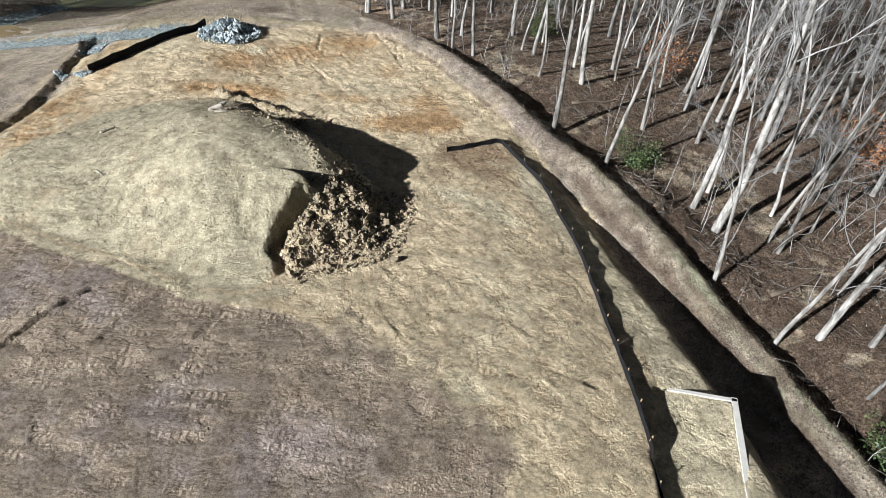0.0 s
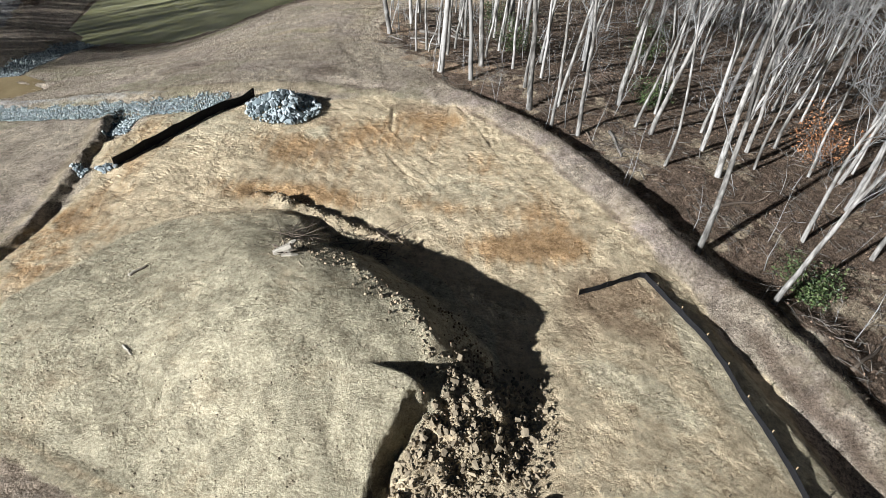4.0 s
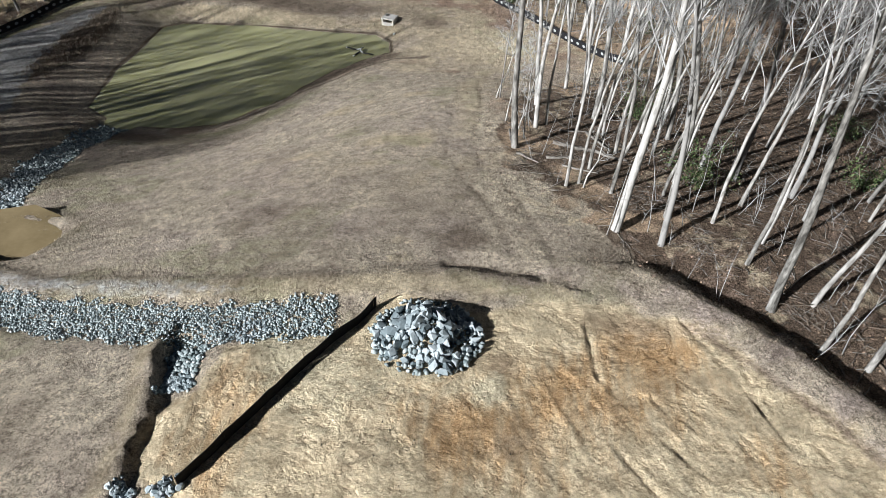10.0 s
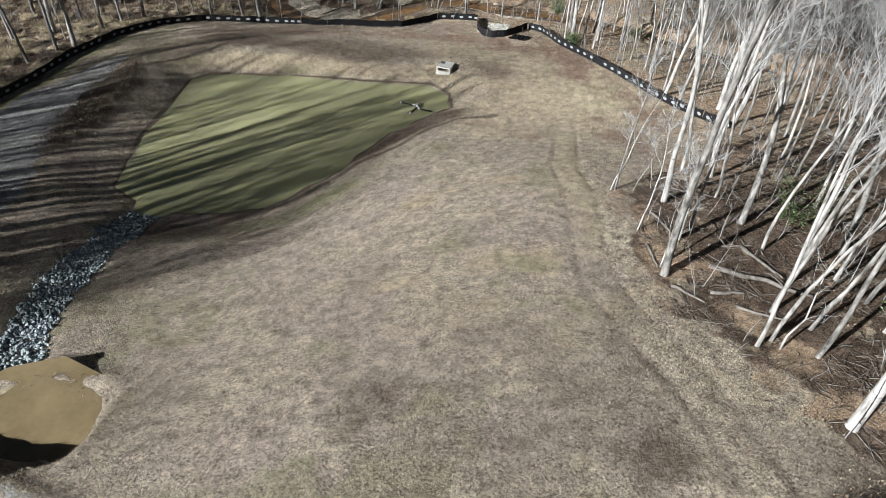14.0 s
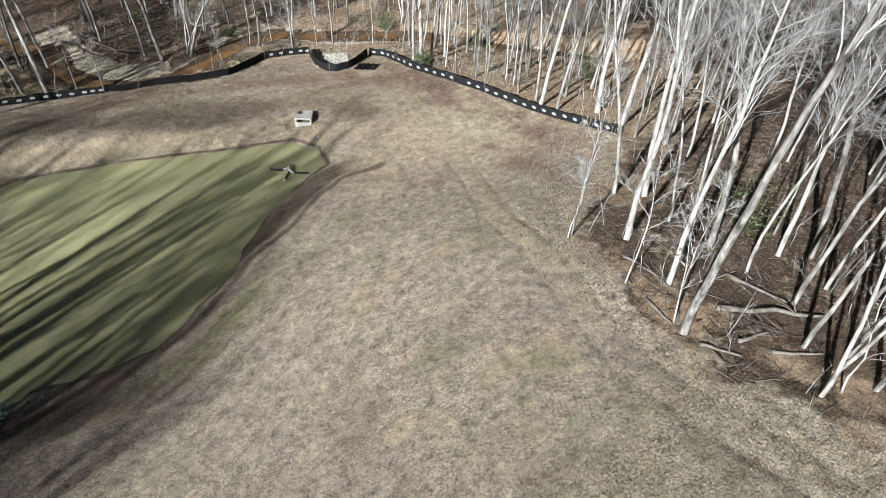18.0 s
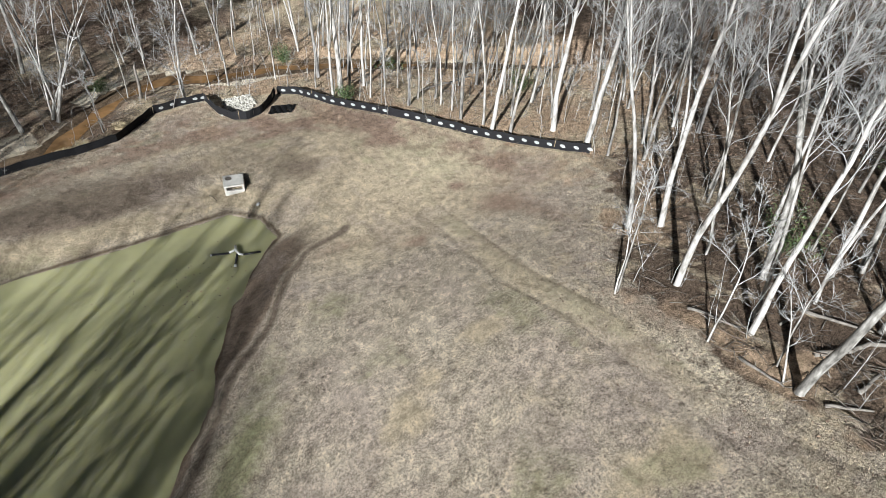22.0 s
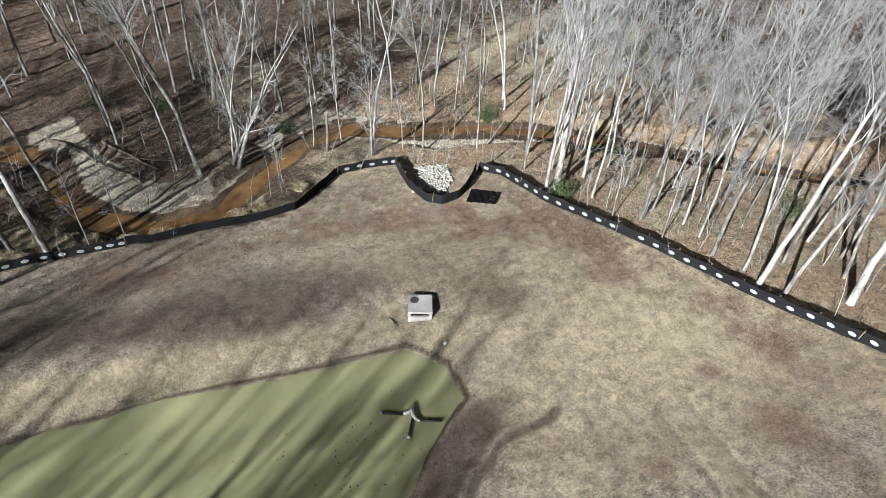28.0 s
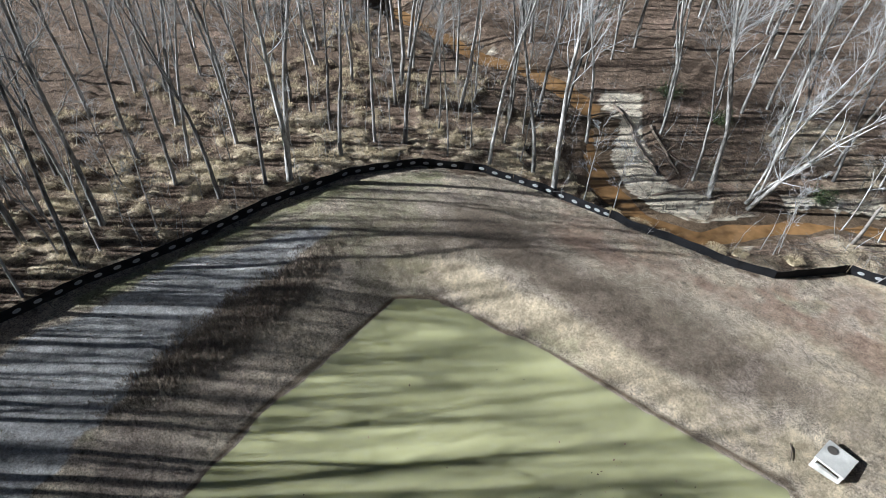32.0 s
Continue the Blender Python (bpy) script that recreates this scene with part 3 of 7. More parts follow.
    col = layer("stain", col, (0.20, 0.138, 0.084), (0.47, 0.365, 0.245), 1.2, mid, 2.2)
    col = layer("pale", col, (0.40, 0.345, 0.232), (0.68, 0.60, 0.435), 1.0)
    col = layer("silt", col, (0.30, 0.265, 0.182), (0.57, 0.515, 0.375), 0.5, None, 2.2)
    col = layer("mauve", col, (0.19, 0.152, 0.132), (0.66, 0.555, 0.485), 1.1, fine, 1.7)
    col = layer("sage", col, (0.22, 0.215, 0.14), (0.55, 0.53, 0.38), 0.9)
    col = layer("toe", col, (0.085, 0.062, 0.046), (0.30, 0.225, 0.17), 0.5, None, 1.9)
    col = layer("grey", col, (0.27, 0.265, 0.262), (0.70, 0.69, 0.68), 1.0)
    col = layer("sand", col, (0.54, 0.475, 0.37), (0.80, 0.72, 0.585), 0.4)
    col = layer("wet", col, (0.075, 0.053, 0.034), (0.20, 0.145, 0.095), 0.6)
    blotch = noise_node(n, l, 1.3, 9, rough_=0.82)
    col = mix(n, l, 1.0, col, ramp(n, l, blotch, [(0.39, (0.66, 0.64, 0.62)), (0.49, (0.98, 0.975, 0.97)), (0.59, (1.24, 1.24, 1.235))]), "MULTIPLY")
    l.new(col, b.inputs["Base Color"])
    b.inputs["Roughness"].default_value, b.inputs["Specular IOR Level"].default_value = 0.95, 0.12
    # cleat marks pressed by tracked machines into the bare soil
    bare, tread, run = n.new("ShaderNodeAttribute"), n.new("ShaderNodeAttribute"), n.new("ShaderNodeAttribute")
    bare.attribute_name, tread.attribute_name, run.attribute_name = "bare", "tread", "run"
    wave = math_node(n, l, "SINE", math_node(n, l, "ADD", math_node(n, l, "MULTIPLY", run.outputs["Fac"], 2 * math.pi / 0.26), math_node(n, l, "MULTIPLY", mid, 2.5)))
    marks = math_node(n, l, "MULTIPLY", math_node(n, l, "MULTIPLY", wave, tread.outputs["Fac"]), math_node(n, l, "MULTIPLY", bare.outputs["Fac"], ramp(n, l, noise_node(n, l, 0.7, 4), [(0.38, (0, 0, 0)), (0.56, (1, 1, 1))])))
    rough_spots = ramp(n, l, noise_node(n, l, 0.8, 5), [(0.40, (0.10, 0.10, 0.10)), (0.60, (0.62, 0.62, 0.62))])
    rough_spots = math_node(n, l, "MAXIMUM", rough_spots, math_node(n, l, "MULTIPLY", math_node(n, l, "SUBTRACT", 1.0, bare.outputs["Fac"]), 0.85))
    small = math_node(n, l, "ADD", math_node(n, l, "MULTIPLY", fine, 0.6), math_node(n, l, "MULTIPLY", grit, 0.9))
    h = math_node(n, l, "ADD", math_node(n, l, "MULTIPLY", mid, 0.035), math_node(n, l, "MULTIPLY", small, rough_spots))
    h = math_node(n, l, "ADD", h, math_node(n, l, "MULTIPLY", marks, 0.04))
    co = n.new("ShaderNodeTexCoord")
    lump = n.new("ShaderNodeTexVoronoi")
    lump.inputs["Scale"].default_value = 9.0
    l.new(co.outputs["Object"], lump.inputs["Vector"])
    h = math_node(n, l, "SUBTRACT", h, math_node(n, l, "MULTIPLY", math_node(n, l, "MULTIPLY", lump.outputs["Distance"], math_node(n, l, "SUBTRACT", 1.0, math_node(n, l, "MULTIPLY", bare.outputs["Fac"], 0.7))), 0.20))
    bump(n, l, b, h, 1.0, 0.34)
    return m


def bark_material(name, dark, mid_, light):
    m, n, l, b = kit(name)
    f = noise_node(n, l, 5.0, 6, stretch=(1, 1, 0.22))
    g = noise_node(n, l, 0.9, 4)
    r = n.new("ShaderNodeObjectInfo").outputs["Random"]
    fac = math_node(n, l, "ADD", math_node(n, l, "MULTIPLY", f, 0.62), math_node(n, l, "ADD", math_node(n, l, "MULTIPLY", g, 0.30), math_node(n, l, "MULTIPLY", r, 0.17)))
    l.new(ramp(n, l, fac, [(0.38, dark), (0.51, mid_), (0.63, light)]), b.inputs["Base Color"])
    b.inputs["Roughness"].default_value, b.inputs["Specular IOR Level"].default_value = 0.9, 0.2
    bump(n, l, b, f, 0.6, 0.03)
    return m


def pond_material():
    m, n, l, b = kit("murky_water")
    f = noise_node(n, l, 0.13, 4)
    l.new(ramp(n, l, f, [(0.3, (0.31, 0.308, 0.17)), (0.7, (0.44, 0.428, 0.242))]), b.inputs["Base Color"])
    b.inputs["Roughness"].default_value, b.inputs["Specular IOR Level"].default_value = 0.12, 0.35
    b.inputs["Subsurface Weight"].default_value, b.inputs["Subsurface Scale"].default_value = 0.8, 0.8
    b.inputs["Subsurface Radius"].default_value = (1.0, 1.0, 0.7)
    bump(n, l, b, noise_node(n, l, 2.5, 2), 0.05, 0.01)
    return m


def creek_material():
    m, n, l, b = kit("tea_brown_water")
    f = noise_node(n, l, 0.5, 4)
    l.new(ramp(n, l, f, [(0.3, (0.07, 0.041, 0.017)), (0.7, (0.225, 0.128, 0.053))]), b.inputs["Base Color"])
    b.inputs["Roughness"].default_value, b.inputs["Specular IOR Level"].default_value = 0.08, 0.4
    bump(n, l, b, noise_node(n, l, 4, 2), 0.06, 0.01)
    return m


GROUND = ground_material()
BARK = bark_material("pale_bark", (0.05, 0.047, 0.042), (0.205, 0.196, 0.18), (0.42, 0.408, 0.386))
BARK_EDGE = bark_material("dull_pale_bark", (0.045, 0.042, 0.038), (0.16, 0.152, 0.14), (0.33, 0.318, 0.298))
BARK_GREY = bark_material("grey_bark", (0.04, 0.038, 0.036), (0.135, 0.13, 0.124), (0.27, 0.262, 0.25))
TWIG = plain("twig_bark", (0.18, 0.177, 0.173), (0.46, 0.455, 0.446), 3.0, relief=0)
TWIG_DULL = plain("dull_twig_bark", (0.10, 0.098, 0.095), (0.29, 0.285, 0.278), 3.0, relief=0)
PUDDLE_WATER = plain("muddy_water", (0.15, 0.115, 0.06), (0.25, 0.195, 0.11), 0.5, 0.2, 0.02, 0.01, spec=0.4)
POND_WATER, CREEK_WATER = pond_material(), creek_material()
STONE = plain("blue_grey_stone", (0.11, 0.138, 0.15), (0.38, 0.425, 0.445), 3.0, 0.85, 0.5, 0.02, random_by="object")
STONE_MIX = plain("crushed_stone", (0.12, 0.15, 0.155), (0.40, 0.445, 0.45), 3.0, 0.85, 0.4, 0.02, random_by="island")
STONE_PALE = plain("pale_stone", (0.26, 0.25, 0.22), (0.50, 0.48, 0.43), 3.0, 0.85, 0.4, 0.02, random_by="island")
CLOD = plain("soil_clod", (0.11, 0.088, 0.062), (0.36, 0.30, 0.21), 2.5, 0.95, 0.8, 0.04, random_by="island", spec=0.1)
FABRIC = plain("black_geotextile", (0.007, 0.007, 0.008), (0.02, 0.02, 0.022), 14.0, 0.8, 0.3, 0.01, spec=0.12)
EMBLEM = plain("white_print", (0.26, 0.27, 0.27), (0.44, 0.45, 0.45), 9.0, 0.6, 0)
PRINT = plain("grey_print", (0.18, 0.19, 0.20), (0.28, 0.29, 0.30), 9.0, 0.6, 0)
STAKE = plain("wooden_stake", (0.20, 0.15, 0.09), (0.42, 0.33, 0.21), 12.0, 0.85, 0.3, stretch=(1, 1, 0.1))
CONCRETE = plain("concrete", (0.42, 0.408, 0.378), (0.60, 0.585, 0.545), 2.4, 0.9, 0.3, 0.008)
IRON = plain("rusted_iron", (0.05, 0.045, 0.04), (0.13, 0.115, 0.10), 8.0, 0.7, 0.3)
PVC = plain("white_pvc", (0.48, 0.48, 0.47), (0.66, 0.66, 0.65), 5.0, 0.35, 0)
BLACK_PIPE = plain("black_pipe", (0.012, 0.012, 0.013), (0.03, 0.03, 0.032), 5.0, 0.45, 0)
DEADWOOD = plain("weathered_wood", (0.065, 0.058, 0.05), (0.24, 0.22, 0.195), 4.0, 0.9, 0.6, 0.02)
PALEWOOD = plain("split_pale_wood", (0.20, 0.178, 0.145), (0.46, 0.425, 0.36), 6.0, 0.85, 0.5, 0.02, stretch=(0.3, 1, 1))
BROWNWOOD = plain("brown_dead_wood", (0.045, 0.035, 0.027), (0.165, 0.13, 0.10), 4.0, 0.9, 0.6, 0.02, random_by="island")
GRASS_DRY = plain("dry_grass_blades", (0.12, 0.098, 0.074), (0.38, 0.318, 0.238), 0.4, 0.9, 0, random_by="island", spec=0.1)
WEED = plain("dark_dead_weeds", (0.10, 0.08, 0.06), (0.32, 0.26, 0.20), 0.5, 0.9, 0, random_by="island", spec=0.1)
GRASS_STRAW = plain("straw_sedge", (0.15, 0.12, 0.075), (0.50, 0.42, 0.28), 0.5, 0.9, 0, random_by="island", spec=0.1)
SEDGE_MAT = plain("matted_sedge", (0.20, 0.16, 0.10), (0.44, 0.365, 0.24), 14.0, 0.95, 1.0, 0.08, random_by="island", stretch=(1, 1, 0.25), spec=0.1)
SEDGE = plain("sedge_blades", (0.26, 0.21, 0.13), (0.60, 0.50, 0.33), 0.5, 0.9, 0, random_by="island", spec=0.1)
LEAVES = plain("fallen_leaves", (0.06, 0.04, 0.03), (0.31, 0.22, 0.155), 0.5, 0.85, 0, random_by="island", spec=0.2)
HOLLY = plain("evergreen_leaves", (0.022, 0.040, 0.014), (0.10, 0.135, 0.05), 1.2, 0.5, 0, random_by="island")
BEECH = plain("clinging_brown_leaves", (0.20, 0.09, 0.04), (0.42, 0.20, 0.09), 1.2, 0.7, 0, random_by="island")


# ---- mesh kit ----
def raw_mesh(name, verts, faces, material, flat=True):
    me = bpy.data.meshes.new(name)
    me.from_pydata([tuple(map(float, v)) for v in verts], [], [tuple(map(int, f)) for f in faces])
    me.materials.append(material)
    if not flat:
        me.polygons.foreach_set("use_smooth", [True] * len(me.polygons))
    me.update()
    return me


def tri_mesh(name, verts, tris, material):
    """Fast mesh of triangles from arrays."""
    verts, tris = np.asarray(verts, np.float32), np.asarray(tris, np.int32)
    me = bpy.data.meshes.new(name)
    me.vertices.add(len(verts))
    me.vertices.foreach_set("co", verts.ravel())
    me.loops.add(tris.size)
    me.loops.foreach_set("vertex_index", tris.ravel())
    me.polygons.add(len(tris))
    me.polygons.foreach_set("loop_start", np.arange(0, tris.size, 3, dtype=np.int32))
    me.polygons.foreach_set("loop_total", np.full(len(tris), 3, np.int32))
    me.materials.append(material)
    me.update(calc_edges=True)
    return me


def part(name, data, material, parent, label="", at=None):
    """Links a bmesh or a mesh as one object under a thing or a part."""
    if isinstance(data, bmesh.types.BMesh):
        me = bpy.data.meshes.new(name)
        data.to_mesh(me)
        data.free()
        me.materials.append(material)
    else:
        me = data
    ob = new(name, me)
    ob.parent = parent
    if at is not None:
        ob.matrix_basis = at
    return tagged(ob, label)


def thing(name, m, label, category, group="", kind=""):
    ob = new(name)
    ob.empty_display_size = 0.2
    ob.matrix_basis = m
    return tagged(ob, label, category, group, kind)


def box(bm, size, at=(0, 0, 0), turn=None, bevel=0.0):
    m = Matrix.Translation(at) @ (turn or Matrix()) @ Matrix.Diagonal((*size, 1))
    made = bmesh.ops.create_cube(bm, size=1, matrix=m)["verts"]
    if bevel:
        edges = list({e for v in made for e in v.link_edges})
        bmesh.ops.bevel(bm, geom=edges, offset=bevel, segments=2, affect="EDGES", profile=0.6)
    return bm


class Tubes:
    """Gathers tapered tubes into one mesh."""

    def __init__(self):
        self.v, self.f = [], []

    def add(self, pts, radii, sides, caps=True):
        start, prev = len(self.v), Vector((0.31, 0.95, 0.07))
        for i, (p, r) in enumerate(zip(pts, radii)):
            ax = (pts[min(i + 1, len(pts) - 1)] - pts[max(i - 1, 0)]).normalized()
            u = (prev - ax * prev.dot(ax))
            u = u.normalized() if u.length > 1e-4 else ax.orthogonal().normalized()
            w, prev = ax.cross(u), u
            for k in range(sides):
                a = 2 * math.pi * k / sides
                self.v.append(p + (u * math.cos(a) + w * math.sin(a)) * r)
        for i in range(len(pts) - 1):
            for k in range(sides):
                a, b = start + i * sides + k, start + i * sides + (k + 1) % sides
                self.f.append((a, b, b + sides, a + sides))
        if not caps:
            return self
        self.f.append(tuple(start + k for k in reversed(range(sides))))
        self.f.append(tuple(start + (len(pts) - 1) * sides + k for k in range(sides)))
        return self

    def mesh(self, name, material, flat=False):
        return raw_mesh(name, self.v, self.f, material, flat)


def along(line, step):
    """Places and directions at even steps along a polyline."""
    out, left = [], 0.0
    for (ax, ay), (bx, by) in zip(line, line[1:]):
        ln = math.hypot(bx - ax, by - ay)
        d = left
        while d < ln:
            out.append((ax + (bx - ax) * d / ln, ay + (by - ay) * d / ln, math.atan2(by - ay, bx - ax)))
            d += step
        left = d - ln
    return out


# ---- ground ----
def axis(lo, hi, step, close, sharp):
    """Grid lines: dense across the graded pad (close), fine over the site, ever wider to the horizon."""
    a, b = close
    dense, p = [], a
    while p < b:
        dense.append(p)
        p += 0.11 if any(u < p < v for u, v in sharp) else 0.17
    fine = np.concatenate([np.arange(lo, a, step), dense, np.arange(b, hi + 1e-6, step)])
    out, d, a, b = [], step, lo, hi
    before, after = [], []
    while hi - lo < 6000 and (a > -2500 or b < 2500):
        d *= 1.16
        a, b = a - d, b + d
        before.append(a)
        after.append(b)
    return np.concatenate([before[::-1], fine, after])


def build_ground():
    xs, ys = axis(-92, 20, 0.28, (-27, 16), ((-18, -1),)), axis(9, 131, 0.28, (9.1, 50), ((12.5, 27), (39, 48.5)))
    gx, gy = np.meshgrid(xs, ys)
    nx, ny = len(xs), len(ys)
    gz = np.empty_like(gx)
    for r in range(0, ny, 40):
        gz[r:r + 40] = height(gx[r:r + 40], gy[r:r + 40])
    me = bpy.data.meshes.new("ground")
    me.vertices.add(nx * ny)
    me.vertices.foreach_set("co", np.stack([gx, gy, gz], -1).astype(np.float32).ravel())
    i = (np.arange(ny - 1)[:, None] * nx + np.arange(nx - 1)[None, :]).ravel()
    quads = np.stack([i, i + 1, i + nx + 1, i + nx], -1).astype(np.int32)
    me.loops.add(quads.size)
    me.loops.foreach_set("vertex_index", quads.ravel())
    me.polygons.add(len(quads))
    me.polygons.foreach_set("loop_start", np.arange(0, quads.size, 4, dtype=np.int32))
    me.polygons.foreach_set("loop_total", np.full(len(quads), 4, np.int32))
    me.polygons.foreach_set("use_smooth", np.ones(len(quads), bool))
    me.update(calc_edges=True)
    x, y = gx.ravel(), gy.ravel()

    def put(name, v):
        a = me.attributes.new(name, "FLOAT", "POINT")
        a.data.foreach_set("value", v.astype(np.float32))

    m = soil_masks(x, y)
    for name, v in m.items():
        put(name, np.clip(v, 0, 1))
    cover, run, near = np.zeros(x.shape), np.zeros(x.shape), (x > -28) & (x < 16) & (y > 8) & (y < 51)
    _, cover[near], run[near] = track_fields(x[near], y[near])
    put("tread", cover)
    put("run", run)
    me.materials.append(GROUND)
    return tagged(new("ground", me), "construction site ground of tan clay, dead grass and leaf litter", "ground", kind="structure")


PAD = [(-26.9, 30), (-26.3, 36), (-26.6, 41.5), (-25.2, 44.6), (-21.0, 46.0), (-19.6, 48.3), (-14, 48.0), (-9, 49.4), (-5.6, 47.6), (-1.8, 43.6), (0.4, 40.2), (3.2, 36.6), (5.4, 33.0),
       (9.0, 26.0), (10.8, 21.0), (12.4, 16.5), (15.4, 9), (15, -20), (-60, -20), (-34, 14), (-29, 22)]


FRONT = [(-60, 34), (-28, 25.5), (-24, 23.6), (-21.2, 22.3), (-18.2, 21.1), (-14.6, 19.9), (-12.6, 19.1), (-10.6, 18.2), (-8.3, 17.7), (-5, 17.1), (-1.7, 16.5), (0.2, 15.3), (1.8, 13.9), (2.8, 12.5), (3.8, 9), (4, -20), (-60, -20)]


def woods(x, y):
    """Signed distance into the woods: positive inside."""
    outline = [*WOOD_E[:-1], *reversed(FENCE_NE), *reversed(FENCE_N), *reversed(FENCE_NW), *reversed(FENCE_W), (-64, 71), (-60.5, 58), (-61, 40), (-64, 20), (-66, -60)]
    return -inside(x, y, [*outline, (30, -60)])


def soil_masks(x, y):
    wob = 0.7 * rough(x, y, 0.35, 31) + 0.25 * rough(x, y, 1.4, 32)
    out = {}
    w = woods(x, y) + wob * 1.5
    out["litter"] = smooth(w, -0.5, 1.0)
    pad = inside(x, y, PAD) + wob * 0.8
    clay = smooth(pad, -0.6, 0.5)
    mound = inside(x, y, MOUND)
    front = inside(x, y, FRONT)
    deep_in = smooth(front + 1.2 * rough(x, y, 0.35, 33), 0.6, 3.4)
    front = smooth(front + 0.3 * wob + 1.2 * smooth(x, -7, -3) * rough(x, y, 0.5, 34), -0.25 - 0.9 * smooth(x, -7, -2), 0.3 + 1.2 * smooth(x, -7, -2))
    out["clay"] = clay * (1 - 0.9 * front)
    out["bare"] = clay * (1 - 0.3 * smooth(mound, -0.5, 0.3))
    out["mud"] = clay * front * (0.92 + 0.2 * rough(x, y, 0.3, 35)) + 0.75 * np.exp(-(((x - 3) / 3.2) ** 2 + ((y - 30.0) / 2.6) ** 2))
    o = sum(a * np.exp(-(((x - cx) / rx) ** 2 + ((y - cy) / ry) ** 2)) for cx, cy, rx, ry, a in
            ((-6.5, 37.4, 2.4, 1.0, 0.7), (-3.6, 34.4, 2.4, 1.0, 0.75), (-0.6, 35.0, 1.6, 1.0, 0.6), (-4.6, 41.2, 1.2, 2.2, 0.45), (-11.4, 44.2, 4.2, 2.2, 0.7), (-8.0, 46.8, 2.6, 1.4, 0.6), (-15.5, 41.5, 3.0, 1.8, 0.55), (-14.2, 37.4, 5.0, 1.1, 0.75), (-24.6, 39.5, 2.2, 5, 0.55), (-23.5, 33, 3, 3.0, 0.5), (-1.6, 37.2, 2.2, 2.6, 0.6), (-25.5, 30.5, 1.5, 4, 0.6)))
    bd, bs = line_dist(x, y, BERM)
    bd = np.where(bs > 0, bd, -bd) + 0.35 * wob
    north = smooth(y, 31, 36) * (1 - smooth(y, 50, 53))
    out["plum"] = clay * front * deep_in * (0.55 + 0.6 * rough(x, y, 0.35, 96))
    out["mauve"] = north * (0.60 + 0.4 * rough(x, y, 0.9, 88)) * smooth(bd, -2.5, -0.9) * (1 - smooth(bd, 0.9, 1.9))
    out["mauve"] = np.maximum(out["mauve"], 0.52 * smooth(rough(x, y, 0.24, 98) + 0.3 * rough(x, y, 0.9, 100), 0.15, 0.8) * smooth(-w, 0, 2) * (1 - clay))
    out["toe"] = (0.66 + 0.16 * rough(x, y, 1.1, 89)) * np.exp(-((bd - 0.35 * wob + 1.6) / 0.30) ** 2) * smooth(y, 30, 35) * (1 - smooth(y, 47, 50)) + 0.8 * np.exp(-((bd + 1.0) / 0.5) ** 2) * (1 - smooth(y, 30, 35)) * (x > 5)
    out["sage"] = 0.75 * np.exp(-((bd - 0.45) / 0.55) ** 2) * (1 - smooth(y, 28, 33)) * (x > 5) * smooth(rough(x, y, 0.25, 90), -0.5, 0.3)
    out["orange"] = (o * 1.15 + 0.22 * rough(x, y, 0.3, 36)) * clay * (1 - smooth(mound, -0.5, 1))
    st = sum(a * np.exp(-(((x - cx) / rx) ** 2 + ((y - cy) / ry) ** 2)) for cx, cy, rx, ry, a in
             ((1.6, 31.6, 2.8, 1.9, 0.75), (-0.6, 29.4, 1.4, 2.0, 0.5), (3.6, 29.0, 1.4, 1.4, 0.4), (-14.6, 45.0, 1.6, 1.0, 0.55), (-5.6, 48.2, 4.0, 0.9, 0.6), (-25.2, 33.0, 1.0, 3.0, 0.5), (-13.6, 41.6, 2.2, 1.2, 0.5), (-9.0, 47.6, 4.5, 1.2, 0.5), (-5.0, 44.5, 3.0, 1.6, 0.4), (-20.5, 38.5, 3.0, 2.0, 0.35), (-17.5, 43.0, 1.6, 0.9, 0.4), (2.0, 32.0, 2.4, 2.0, 0.5), (-1.0, 36.0, 2.2, 2.6, 0.35), (-20.0, 21.0, 4.0, 1.6, 0.4), (-23.0, 27.5, 2.0, 4.0, 0.35), (-17, 13, 5, 1.2, 0.4)))
    out["stain"] = (st - 0.06 + 0.2 * rough(x, y, 0.5, 48)) * clay * (1 - 0.75 * smooth(mound, -0.5, 1))
    p = 0.95 * np.exp(-(((x - 1.6) / 2.4) ** 2 + ((y - 26.8 + 0.45 * (x - 1.6)) / 0.9) ** 2)) + 0.5 * smooth(rough(x, y, 0.22, 37), 0.35, 0.9) * clay
    out["silt"] = smooth(mound + 0.25 * wob, -0.2, 0.3) * (0.9 + 0.2 * rough(x, y, 0.5, 38)) * (1 - 0.6 * smooth(y, 33, 36))
    p = p + 0.7 * smooth(inside(x, y, [(8.5, 15.9), (12.2, 15.4), (10.9, 6), (8.4, 6)]), -0.1, 0.2) + 0.5 * np.exp(-(((x + 23) / 1.8) ** 2 + ((y - 44.6) / 1.2) ** 2))
    p = p + (0.5 * np.exp(-(((x - 2.5) / 4.0) ** 2 + ((y - 19.0) / 8.0) ** 2)) + 0.6 * np.exp(-(((x + 21.0) / 3.5) ** 2 + ((y - 43.0) / 2.6) ** 2)) + 0.6 * np.exp(-(((x + 5.5) / 4.5) ** 2 + ((y - 39.0) / 2.6) ** 2)) + 0.45 * np.exp(-(((x + 15.0) / 3.0) ** 2 + ((y - 43.6) / 1.0) ** 2))) * clay
    el, es_ = line_dist(x, y, LIP_E)
    p = p + 0.85 * np.where(es_ > 0, smooth(-el, -0.9, -0.3), smooth(-el, -2.4, -1.6)) * (y < 32.5) * (x > 4)
